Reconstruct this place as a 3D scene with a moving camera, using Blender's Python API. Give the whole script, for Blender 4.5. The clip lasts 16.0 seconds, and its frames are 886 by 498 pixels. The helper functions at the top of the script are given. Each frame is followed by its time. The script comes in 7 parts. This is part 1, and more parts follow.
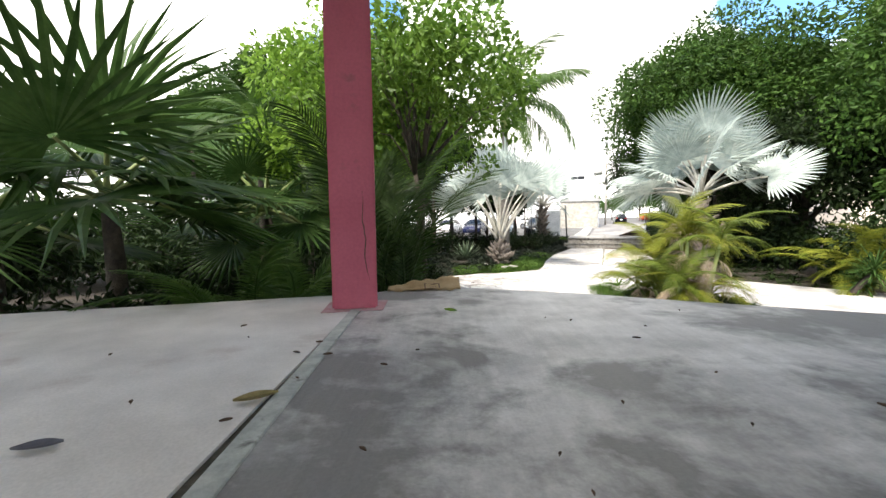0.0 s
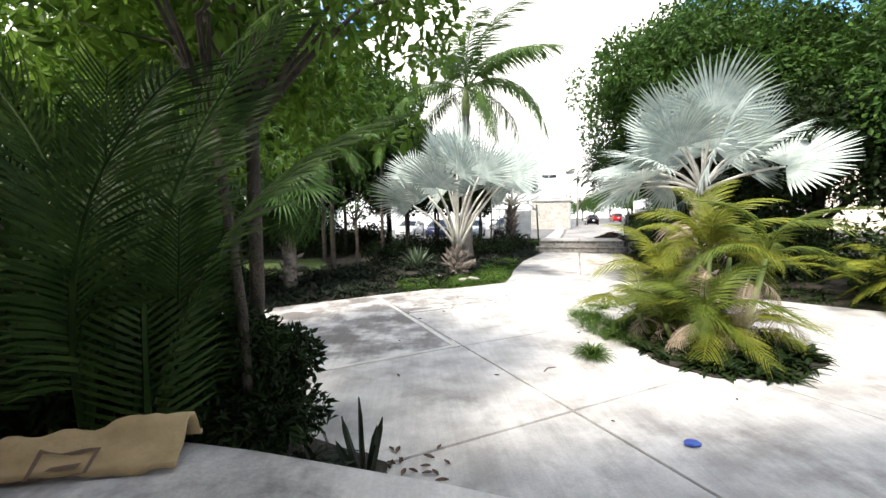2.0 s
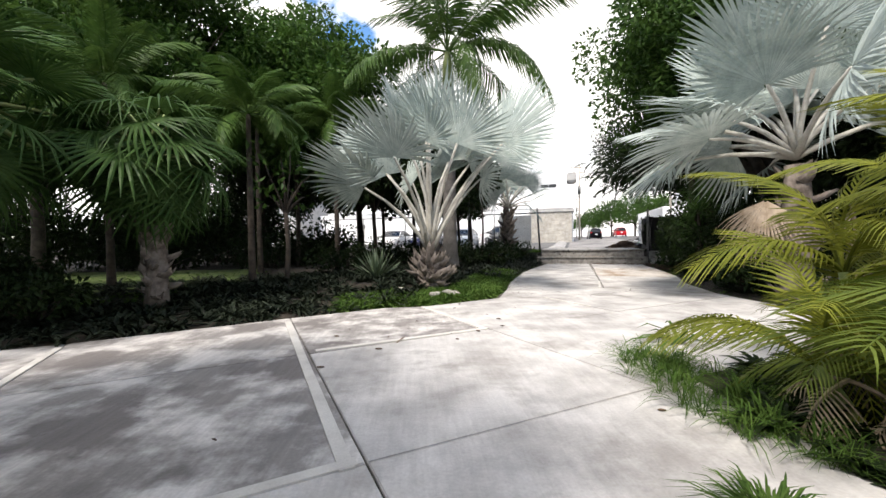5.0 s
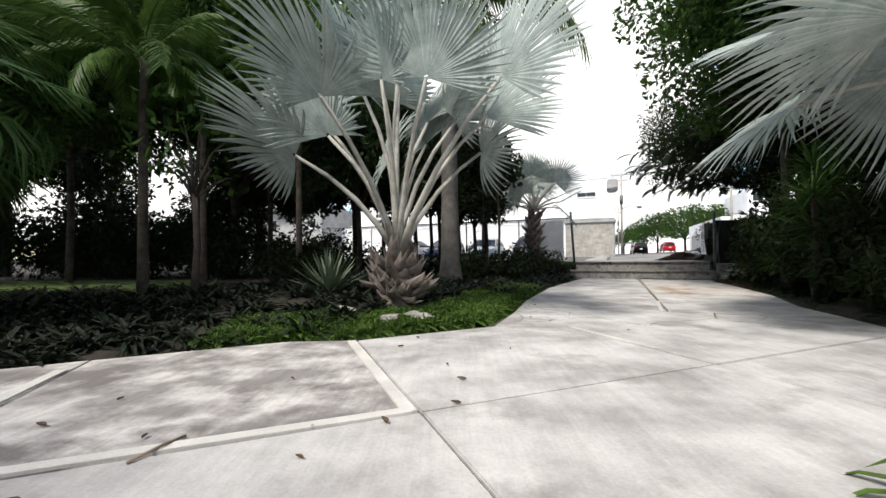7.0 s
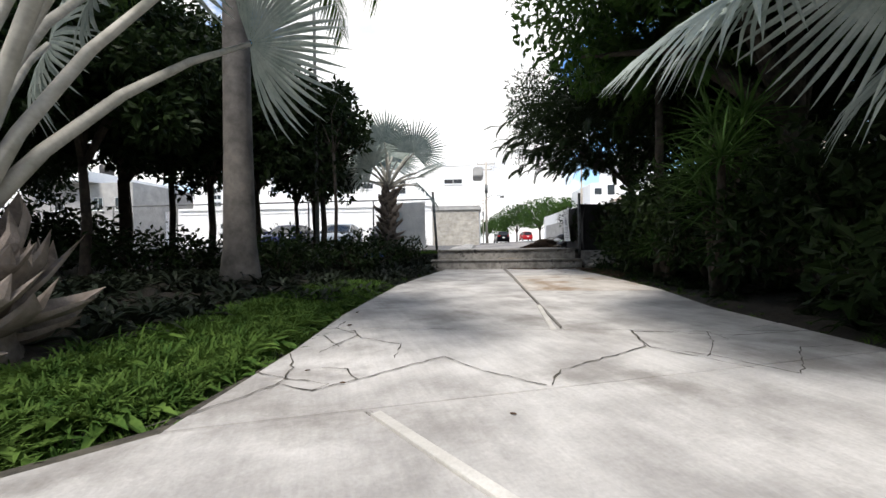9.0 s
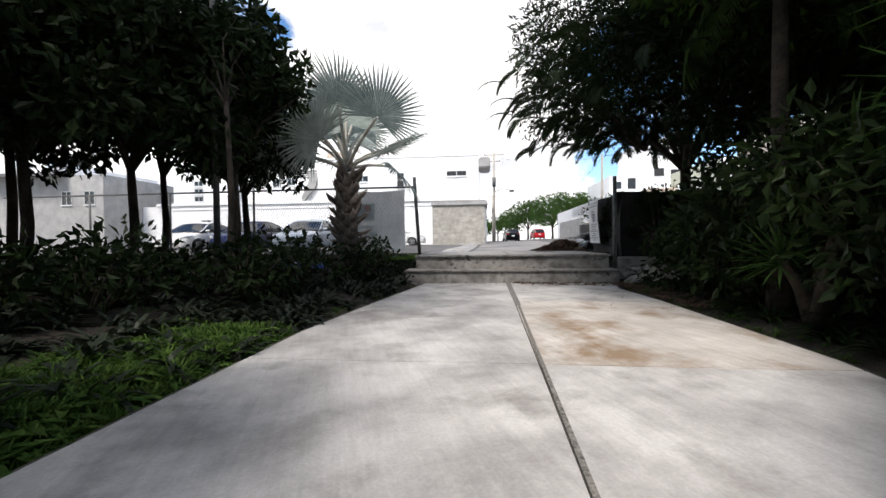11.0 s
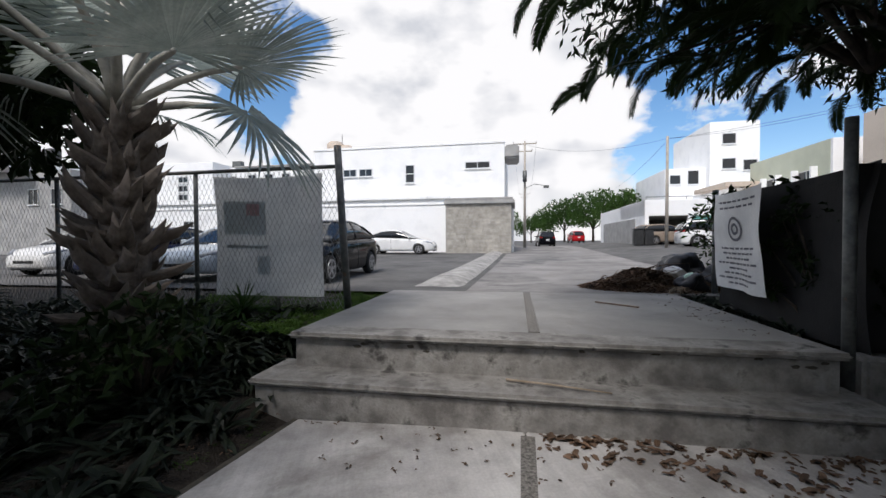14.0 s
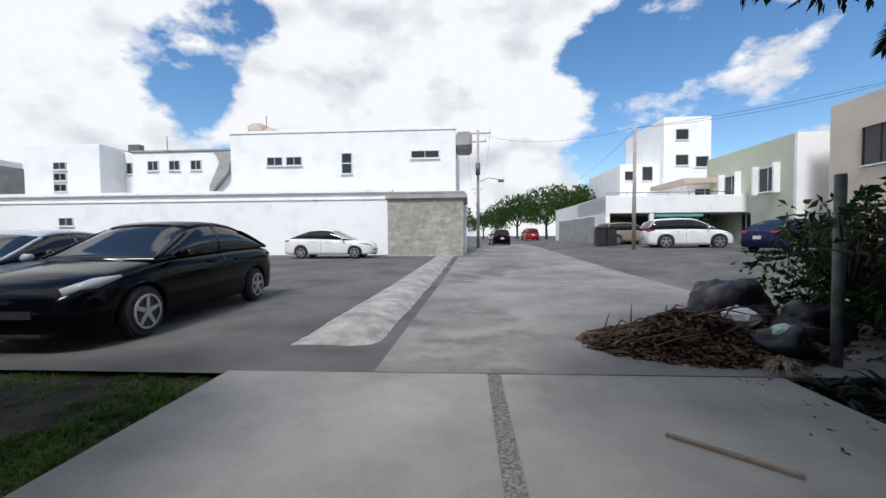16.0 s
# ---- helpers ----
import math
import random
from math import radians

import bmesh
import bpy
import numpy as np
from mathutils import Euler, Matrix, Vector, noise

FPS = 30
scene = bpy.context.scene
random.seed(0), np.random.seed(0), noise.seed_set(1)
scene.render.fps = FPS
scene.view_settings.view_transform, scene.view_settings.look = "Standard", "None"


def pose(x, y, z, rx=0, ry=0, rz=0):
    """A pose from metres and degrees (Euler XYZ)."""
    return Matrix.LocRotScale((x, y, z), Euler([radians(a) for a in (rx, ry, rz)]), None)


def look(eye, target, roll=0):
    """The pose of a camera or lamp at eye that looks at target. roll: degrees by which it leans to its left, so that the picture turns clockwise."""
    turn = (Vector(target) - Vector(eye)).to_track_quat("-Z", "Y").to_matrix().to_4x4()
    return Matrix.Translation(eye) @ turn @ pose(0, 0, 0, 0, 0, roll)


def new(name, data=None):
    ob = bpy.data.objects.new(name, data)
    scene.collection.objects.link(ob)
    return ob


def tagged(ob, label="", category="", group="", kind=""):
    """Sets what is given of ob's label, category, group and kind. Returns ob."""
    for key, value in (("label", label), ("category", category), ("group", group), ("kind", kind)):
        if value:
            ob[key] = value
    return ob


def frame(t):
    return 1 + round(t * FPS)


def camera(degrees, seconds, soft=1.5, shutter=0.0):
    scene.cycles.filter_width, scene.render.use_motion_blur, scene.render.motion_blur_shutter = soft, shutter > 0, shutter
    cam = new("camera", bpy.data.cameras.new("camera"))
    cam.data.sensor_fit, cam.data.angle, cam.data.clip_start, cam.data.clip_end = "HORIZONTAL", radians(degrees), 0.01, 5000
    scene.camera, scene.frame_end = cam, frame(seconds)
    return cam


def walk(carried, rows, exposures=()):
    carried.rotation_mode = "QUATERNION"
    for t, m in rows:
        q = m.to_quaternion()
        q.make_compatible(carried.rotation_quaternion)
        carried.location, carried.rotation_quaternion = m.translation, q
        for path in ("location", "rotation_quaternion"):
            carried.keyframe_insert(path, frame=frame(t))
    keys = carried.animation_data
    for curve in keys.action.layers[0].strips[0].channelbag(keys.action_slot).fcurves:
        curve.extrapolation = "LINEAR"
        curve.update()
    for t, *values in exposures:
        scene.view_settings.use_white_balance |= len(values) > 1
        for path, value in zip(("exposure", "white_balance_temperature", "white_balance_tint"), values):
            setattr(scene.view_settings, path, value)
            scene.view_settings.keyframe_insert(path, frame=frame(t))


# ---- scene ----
cam = camera(95.8, 16.0)
METRES, EYE = 29.4, 2.15
ROWS = [
    (0.0, -0.0116, -0.0381, 0.0017, -0.06, -4.30, 0.75),
    (0.5, -0.0043, -0.0107, 0.0002, -1.37, -3.45, 0.67),
    (1.0, 0.0047, 0.0181, 0.0001, -3.82, -3.02, 0.68),
    (1.5, 0.0148, 0.0482, 0.0007, -3.72, -3.20, 0.70),
    (2.0, 0.0242, 0.0780, 0.0015, -3.86, -4.27, 0.74),
    (2.5, 0.0332, 0.1088, 0.0006, 0.04, -5.38, 0.85),
    (3.0, 0.0374, 0.1298, -0.0042, 1.64, -5.65, 0.86),
    (3.5, 0.0411, 0.1494, -0.0096, -2.18, -4.71, 0.90),
    (4.0, 0.0458, 0.1706, -0.0152, -4.43, -2.87, 0.90),
    (4.5, 0.0521, 0.1954, -0.0206, -4.76, -2.13, 0.87),
    (7.0, 0.1069, 0.3401, -0.0388, 1.01, 1.01, 0.54),
    (7.5, 0.1150, 0.3708, -0.0411, -4.36, 0.84, 0.64),
    (8.0, 0.1246, 0.4006, -0.0423, -12.06, 0.14, 0.69),
    (8.5, 0.1379, 0.4292, -0.0425, -14.79, -0.34, 0.72),
    (9.0, 0.1544, 0.4577, -0.0422, -16.95, -0.66, 0.77),
    (9.5, 0.1731, 0.4884, -0.0416, -16.00, -0.68, 0.72),
    (10.0, 0.1903, 0.5204, -0.0406, -15.95, -1.52, 0.65),
    (12.5, 0.2714, 0.6869, -0.0278, -14.29, -0.14, 0.51),
    (13.0, 0.2875, 0.7203, -0.0245, -14.21, -0.14, 0.47),
    (13.5, 0.3051, 0.7560, -0.0212, -13.27, -0.39, 0.43),
    (14.0, 0.3236, 0.7962, -0.0164, -10.67, -1.18, 0.30),
    (14.5, 0.3379, 0.8296, -0.0137, -9.53, -1.93, 0.41),
    (15.0, 0.3471, 0.8569, -0.0117, -10.65, -1.97, 0.44),
    (15.5, 0.3571, 0.8871, -0.0088, -13.39, -1.68, 0.39),
    (16.0, 0.3694, 0.9198, -0.0055, -17.41, -1.88, 0.44),
]
EXPOSURES = [(0.0, 1.1, 7000, 9), (2.0, 1.0, 6900, 9), (3.5, 0.75, 6850, 12), (4.5, 0.52, 6850, 12), (7.0, 0.0, 6700, 10), (10.0, -0.02, 6600, 11), (12.5, -0.3, 6600, 13), (14.0, -0.55, 6450, 12), (14.5, -0.55, 6400, 12), (16.0, -0.6, 6250, 10)]
walk(cam, [(t, pose(METRES * x, METRES * y, EYE + METRES * z, 90 + pitch, roll, yaw)) for t, x, y, z, yaw, pitch, roll in ROWS], EXPOSURES)

# ---- world, sun ----
SUN_DIR = Vector((-0.42, -0.62, 1.0)).normalized()
world = bpy.data.worlds.new("world")
scene.world = world
world.use_nodes = True
wn, wl = world.node_tree.nodes, world.node_tree.links
wn.clear()
w_out = wn.new("ShaderNodeOutputWorld")
w_bg = wn.new("ShaderNodeBackground")
w_sky = wn.new("ShaderNodeTexSky")
w_sky.sky_type = "NISHITA"
w_sky.sun_disc = False
w_sky.sun_elevation = math.asin(SUN_DIR.z)
w_sky.sun_rotation = math.atan2(SUN_DIR.x, SUN_DIR.y)
w_sky.air_density, w_sky.dust_density = 1.0, 0.6
w_tc = wn.new("ShaderNodeTexCoord")
w_map = wn.new("ShaderNodeMapping")
w_map.inputs["Scale"].default_value = (1.0, 1.0, 1.7)
w_map.inputs["Location"].default_value = (0.9, 2.3, 0.3)
w_noise = wn.new("ShaderNodeTexNoise")
w_noise.inputs["Scale"].default_value = 3.4
w_noise.inputs["Detail"].default_value = 8
w_noise.inputs["Roughness"].default_value = 0.56
w_ramp = wn.new("ShaderNodeValToRGB")
w_ramp.color_ramp.elements[0].position, w_ramp.color_ramp.elements[1].position = 0.46, 0.525
w_cloud = wn.new("ShaderNodeTexNoise")
w_cloud.inputs["Scale"].default_value = 7
w_cloud.inputs["Detail"].default_value = 6
w_cr = wn.new("ShaderNodeValToRGB")
w_cr.color_ramp.elements[0].color, w_cr.color_ramp.elements[1].color = (11.5, 11.9, 12.6, 1), (17, 17, 17, 1)
w_cr.color_ramp.elements[0].position, w_cr.color_ramp.elements[1].position = 0.3, 0.5
w_mix = wn.new("ShaderNodeMix")
w_mix.data_type = "RGBA"
wl.new(w_tc.outputs["Generated"], w_map.inputs["Vector"])
wl.new(w_map.outputs["Vector"], w_noise.inputs["Vector"])
wl.new(w_map.outputs["Vector"], w_cloud.inputs["Vector"])
# banks of cumulus and the clear gaps between them: bearing, height, reach in degrees, cover
cover = w_noise.outputs["Fac"]
for bearing, height, reach, amount in ((14, 20, 27, 0.2), (50, 26, 24, -0.15), (-14, 23, 11, -0.1), (-38, 17, 20, 0.15), (12, 3, 60, 0.05)):
    w_dot, w_rng, w_add = wn.new("ShaderNodeVectorMath"), wn.new("ShaderNodeMapRange"), wn.new("ShaderNodeMath")
    w_dot.operation = "DOT_PRODUCT"
    w_dot.inputs[1].default_value = (math.sin(radians(bearing)) * math.cos(radians(height)), math.cos(radians(bearing)) * math.cos(radians(height)), math.sin(radians(height)))
    w_rng.interpolation_type = "SMOOTHSTEP"
    w_rng.inputs["From Min"].default_value, w_rng.inputs["From Max"].default_value = math.cos(radians(reach)), math.cos(radians(reach * 0.45))
    w_rng.inputs["To Max"].default_value = amount
    wl.new(w_tc.outputs["Generated"], w_dot.inputs[0])
    wl.new(w_dot.outputs["Value"], w_rng.inputs["Value"])
    wl.new(cover, w_add.inputs[0])
    wl.new(w_rng.outputs["Result"], w_add.inputs[1])
    cover = w_add.outputs["Value"]
wl.new(cover, w_ramp.inputs["Fac"])
wl.new(w_cloud.outputs["Fac"], w_cr.inputs["Fac"])
wl.new(w_ramp.outputs["Color"], w_mix.inputs["Factor"])
w_hs = wn.new("ShaderNodeHueSaturation")
w_hs.inputs["Saturation"].default_value, w_hs.inputs["Value"].default_value = 1.25, 2.7
wl.new(w_sky.outputs["Color"], w_hs.inputs["Color"])
wl.new(w_hs.outputs["Color"], w_mix.inputs["A"])
wl.new(w_cr.outputs["Color"], w_mix.inputs["B"])
wl.new(w_mix.outputs["Result"], w_bg.inputs["Color"])
w_bg.inputs["Strength"].default_value = 0.085
wl.new(w_bg.outputs["Background"], w_out.inputs["Surface"])

sun = new("sun", bpy.data.lights.new("sun", "SUN"))
sun.data.energy, sun.data.angle, sun.data.color = 4.6, radians(14.0), (1.0, 0.96, 0.91)
sun.matrix_world = look((0, 0, 40), Vector((0, 0, 40)) - SUN_DIR)

# ---- materials ----
def rgb(c):
    return (c[0], c[1], c[2], 1.0)


def mat(name, c1, c2, scale=4.0, rough=0.8, metal=0.0, bump=0.2, fine=60.0, spread=(0.35, 0.65), c3=None, c3_scale=0.6, c3_at=(0.55, 0.7), bump_dist=0.01, random_value=0.0, translucent=0.0, spec=0.5, streak=0.0, patch=None):
    """Two-scale procedural surface: broad stains between c1 and c2, optional patches of c3, fine grain and relief."""
    m = bpy.data.materials.new(name)
    m.use_nodes = True
    n, l = m.node_tree.nodes, m.node_tree.links
    b = n["Principled BSDF"]
    b.inputs["Roughness"].default_value, b.inputs["Metallic"].default_value = rough, metal
    b.inputs["Specular IOR Level"].default_value = spec if translucent == 0.0 else 0.12
    tc = n.new("ShaderNodeTexCoord")
    t1 = n.new("ShaderNodeTexNoise")
    t1.inputs["Scale"].default_value, t1.inputs["Detail"].default_value, t1.inputs["Roughness"].default_value = scale, 7, 0.6
    r1 = n.new("ShaderNodeValToRGB")
    r1.color_ramp.elements[0].position, r1.color_ramp.elements[1].position = spread
    r1.color_ramp.elements[0].color, r1.color_ramp.elements[1].color = rgb(c1), rgb(c2)
    l.new(tc.outputs["Object"], t1.inputs["Vector"])
    l.new(t1.outputs["Fac"], r1.inputs["Fac"])
    col = r1.outputs["Color"]
    if c3:
        t3 = n.new("ShaderNodeTexNoise")
        t3.inputs["Scale"].default_value, t3.inputs["Detail"].default_value, t3.inputs["Roughness"].default_value, t3.inputs["Distortion"].default_value = c3_scale, 10, 0.62, 0.15
        r3 = n.new("ShaderNodeValToRGB")
        r3.color_ramp.elements[0].position, r3.color_ramp.elements[1].position = c3_at
        mx = n.new("ShaderNodeMix")
        mx.data_type = "RGBA"
        mx.inputs["B"].default_value = rgb(c3)
        l.new(tc.outputs["Object"], t3.inputs["Vector"])
        fac = t3.outputs["Fac"]
        if patch:
            # oval with less c3 inside it and more c3 beyond
            pm, pl, pr, pa = n.new("ShaderNodeMapping"), n.new("ShaderNodeVectorMath"), n.new("ShaderNodeMapRange"), n.new("ShaderNodeMath")
            pm.inputs["Location"].default_value = (-patch[0] / patch[2], -patch[1] / patch[3], 0)
            pm.inputs["Scale"].default_value = (1 / patch[2], 1 / patch[3], 0)
            pl.operation = "LENGTH"
            pr.inputs["From Min"].default_value, pr.inputs["From Max"].default_value = 0.5, 1.5
            pr.inputs["To Min"].default_value, pr.inputs["To Max"].default_value = -0.13, 0.11
            l.new(tc.outputs["Object"], pm.inputs["Vector"])
            l.new(pm.outputs["Vector"], pl.inputs[0])
            l.new(pl.outputs["Value"], pr.inputs["Value"])
            l.new(fac, pa.inputs[0])
            l.new(pr.outputs["Result"], pa.inputs[1])
            fac = pa.outputs["Value"]
        l.new(fac, r3.inputs["Fac"])
        l.new(r3.outputs["Color"], mx.inputs["Factor"])
        l.new(col, mx.inputs["A"])
        col = mx.outputs["Result"]
    t2 = n.new("ShaderNodeTexNoise")
    t2.inputs["Scale"].default_value, t2.inputs["Detail"].default_value = fine, 4
    l.new(tc.outputs["Object"], t2.inputs["Vector"])
    hs = n.new("ShaderNodeHueSaturation")
    mr = n.new("ShaderNodeMapRange")
    mr.inputs["To Min"].default_value, mr.inputs["To Max"].default_value = 0.82, 1.18
    l.new(t2.outputs["Fac"], mr.inputs["Value"])
    val = mr.outputs["Result"]
    if streak:
        mp = n.new("ShaderNodeMapping")
        mp.inputs["Rotation"].default_value = (0, 0, radians(-22))
        mp.inputs["Scale"].default_value = (7.0, 0.55, 1.0)
        ts = n.new("ShaderNodeTexNoise")
        ts.inputs["Scale"].default_value, ts.inputs["Detail"].default_value, ts.inputs["Roughness"].default_value = 2.2, 6, 0.7
        l.new(tc.outputs["Object"], mp.inputs["Vector"])
        l.new(mp.outputs["Vector"], ts.inputs["Vector"])
        m3 = n.new("ShaderNodeMapRange")
        m3.inputs["From Min"].default_value, m3.inputs["From Max"].default_value = 0.3, 0.7
        m3.inputs["To Min"].default_value, m3.inputs["To Max"].default_value = 1 - streak, 1 + streak
        l.new(ts.outputs["Fac"], m3.inputs["Value"])
        mv = n.new("ShaderNodeMath")
        mv.operation = "MULTIPLY"
        l.new(val, mv.inputs[0])
        l.new(m3.outputs["Result"], mv.inputs[1])
        val = mv.outputs["Value"]
    if random_value:
        oi = n.new("ShaderNodeObjectInfo")
        geo = n.new("ShaderNodeNewGeometry")
        ad = n.new("ShaderNodeMath")
        ad.operation = "ADD"
        l.new(oi.outputs["Random"], ad.inputs[0])
        l.new(geo.outputs["Random Per Island"], ad.inputs[1])
        m2 = n.new("ShaderNodeMapRange")
        m2.inputs["From Max"].default_value = 2.0
        m2.inputs["To Min"].default_value, m2.inputs["To Max"].default_value = 1 - random_value, 1 + random_value
        l.new(ad.outputs["Value"], m2.inputs["Value"])
        mu = n.new("ShaderNodeMath")
        mu.operation = "MULTIPLY"
        l.new(val, mu.inputs[0])
        l.new(m2.outputs["Result"], mu.inputs[1])
        val = mu.outputs["Value"]
    l.new(val, hs.inputs["Value"])
    l.new(col, hs.inputs["Color"])
    l.new(hs.outputs["Color"], b.inputs["Base Color"])
    if bump:
        bp = n.new("ShaderNodeBump")
        bp.inputs["Strength"].default_value, bp.inputs["Distance"].default_value = bump, bump_dist
        l.new(t2.outputs["Fac"], bp.inputs["Height"])
        l.new(bp.outputs["Normal"], b.inputs["Normal"])
    if translucent:
        tr = n.new("ShaderNodeBsdfTranslucent")
        ms = n.new("ShaderNodeMixShader")
        ms.inputs["Fac"].default_value = translucent
        l.new(hs.outputs["Color"], tr.inputs["Color"])
        l.new(b.outputs["BSDF"], ms.inputs[1])
        l.new(tr.outputs["BSDF"], ms.inputs[2])
        l.new(ms.outputs["Shader"], n["Material Output"].inputs["Surface"])
    return m


def glass_mat(name, tint, rough=0.03):
    m = bpy.data.materials.new(name)
    m.use_nodes = True
    b = m.node_tree.nodes["Principled BSDF"]
    b.inputs["Base Color"].default_value = rgb(tint)
    b.inputs["Roughness"].default_value = rough
    b.inputs["Specular IOR Level"].default_value = 0.5
    return m


def car_mat(name, c, rough=0.12):
    m = mat(name, c, [v * 0.9 for v in c], 2.0, rough, 0.0, 0.0)
    b = m.node_tree.nodes["Principled BSDF"]
    b.inputs["Coat Weight"].default_value, b.inputs["Coat Roughness"].default_value = 0.06, 0.03
    b.inputs["Specular IOR Level"].default_value = 0.09
    return m


M_CONC = mat("driveway_concrete", (0.3, 0.287, 0.275), (0.53, 0.512, 0.492), 1.3, 0.9, 0, 0.4, 45, (0.34, 0.62), (0.25, 0.235, 0.22), 0.8, (0.53, 0.66), random_value=0.08, streak=0.1)
M_CONC_DARK = mat("stained_concrete", (0.22, 0.205, 0.195), (0.54, 0.515, 0.49), 1.6, 0.9, 0, 0.4, 45, (0.42, 0.6), (0.16, 0.145, 0.138), 0.7, (0.5, 0.6), streak=0.18)
M_CONC_BROWN = mat("rust_stained_concrete", (0.38, 0.35, 0.31), (0.58, 0.54, 0.5), 1.4, 0.9, 0, 0.3, 45, (0.35, 0.65), (0.25, 0.175, 0.11), 0.8, (0.5, 0.64), streak=0.15)
M_TERR = mat("terrace_concrete", (0.36, 0.35, 0.342), (0.56, 0.545, 0.53), 2.2, 0.55, 0, 0.3, 70, (0.36, 0.6), (0.175, 0.168, 0.164), 1.1, (0.48, 0.6), streak=0.1, patch=(0.6, 2.4, 1.2, 1.4))
M_TERR_L = mat("terrace_concrete_pale", (0.46, 0.43, 0.4), (0.66, 0.62, 0.58), 1.8, 0.55, 0, 0.25, 70, (0.3, 0.7), (0.38, 0.31, 0.28), 0.8, (0.58, 0.7))
M_STRIP = mat("concrete_strip", (0.26, 0.28, 0.26), (0.42, 0.43, 0.4), 8, 0.85, 0, 0.4, 60, (0.35, 0.65), (0.12, 0.12, 0.11), 5, (0.6, 0.68))
M_STEP = mat("step_concrete", (0.15, 0.14, 0.13), (0.36, 0.345, 0.32), 3.2, 0.9, 0, 0.6, 40, (0.36, 0.64), (0.075, 0.07, 0.065), 3.2, (0.55, 0.66))
M_ROAD = mat("old_asphalt", (0.06, 0.059, 0.058), (0.14, 0.135, 0.13), 0.5, 0.93, 0, 0.5, 90, (0.35, 0.65), (0.07, 0.07, 0.07), 0.25, (0.55, 0.62))
M_ROAD_C = mat("street_concrete", (0.155, 0.147, 0.14), (0.29, 0.275, 0.262), 0.6, 0.93, 0, 0.5, 70, (0.35, 0.65), (0.12, 0.117, 0.114), 0.3, (0.53, 0.6))
# soil brown lowered to near black, with the beds' shade included in it
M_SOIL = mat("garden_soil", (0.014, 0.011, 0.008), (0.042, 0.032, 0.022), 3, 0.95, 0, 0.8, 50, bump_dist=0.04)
M_GRASSG = mat("lawn_ground", (0.05, 0.085, 0.02), (0.13, 0.17, 0.045), 2, 0.95, 0, 0.6, 70, bump_dist=0.03)
M_GRASS = mat("grass_blades", (0.035, 0.08, 0.015), (0.1, 0.165, 0.035), 6, 0.7, 0, 0.0, 30, random_value=0.35, translucent=0.3)
M_PINK = mat("pink_paint", (0.42, 0.09, 0.14), (0.5, 0.12, 0.175), 1.5, 0.7, 0, 0.35, 35, (0.3, 0.7), (0.34, 0.1, 0.13), 2.5, (0.6, 0.66))
M_WHITE = mat("white_paint", (0.78, 0.785, 0.79), (0.9, 0.9, 0.895), 0.8, 0.85, 0, 0.2, 20, (0.25, 0.5), (0.5, 0.5, 0.49), 0.9, (0.66, 0.75))
M_GREENW = mat("sage_paint", (0.5, 0.52, 0.41), (0.56, 0.58, 0.46), 0.8, 0.85, 0, 0.15, 20)
M_CREAM = mat("cream_paint", (0.58, 0.5, 0.42), (0.66, 0.57, 0.48), 0.8, 0.85, 0, 0.15, 20)
M_GREYW = mat("grey_cement", (0.3, 0.3, 0.29), (0.42, 0.41, 0.4), 1.2, 0.9, 0, 0.3, 25)
M_STONE = mat("stone_cladding", (0.34, 0.32, 0.28), (0.5, 0.47, 0.42), 3, 0.9, 0, 0.5, 30, random_value=0.22)
M_DARKWIN = glass_mat("window_glass", (0.02, 0.022, 0.025))
M_CARGLASS = glass_mat("car_glass", (0.012, 0.014, 0.016))
M_ALU = mat("aluminium", (0.6, 0.6, 0.6), (0.7, 0.7, 0.7), 8, 0.4, 0.7, 0.0)
M_GALV = mat("galvanised_steel", (0.08, 0.085, 0.085), (0.17, 0.175, 0.17), 9, 0.6, 0.3, 0.1, 60, (0.35, 0.65), (0.16, 0.1, 0.07), 6, (0.62, 0.7))
M_WIRE = mat("wire", (0.22, 0.22, 0.22), (0.34, 0.34, 0.34), 20, 0.5, 0.7, 0.0)
M_CABLE = mat("black_cable", (0.02, 0.02, 0.02), (0.04, 0.04, 0.04), 5, 0.6, 0, 0.0)
M_POLE = mat("concrete_pole", (0.3, 0.27, 0.23), (0.45, 0.41, 0.36), 2, 0.9, 0, 0.2)
M_BLACKCAR = car_mat("black_car_paint", (0.002, 0.0022, 0.004))
M_WHITECAR = car_mat("white_car_paint", (0.75, 0.75, 0.74))
M_SILVERCAR = car_mat("silver_car_paint", (0.4, 0.45, 0.5))
M_BLUECAR = car_mat("dark_blue_car_paint", (0.015, 0.02, 0.06))
M_REDCAR = car_mat("red_car_paint", (0.4, 0.015, 0.02))
M_BEIGECAR = car_mat("beige_car_paint", (0.3, 0.24, 0.19))
M_TYRE = mat("tyre_rubber", (0.015, 0.015, 0.015), (0.03, 0.03, 0.03), 10, 0.85, 0, 0.2)
M_RIM = mat("alloy_rim", (0.42, 0.42, 0.43), (0.55, 0.55, 0.56), 6, 0.35, 0.7, 0.0)
M_LAMP = glass_mat("headlight_glass", (0.35, 0.37, 0.4))
M_TAIL = glass_mat("tail_light_glass", (0.35, 0.01, 0.01))
M_PLASTIC = mat("black_plastic", (0.012, 0.012, 0.013), (0.03, 0.03, 0.03), 6, 0.5, 0, 0.1)
M_CLOTH = mat("banner_cloth", (0.58, 0.59, 0.59), (0.74, 0.74, 0.73), 2, 0.8, 0, 0.2, 30, translucent=0.35)
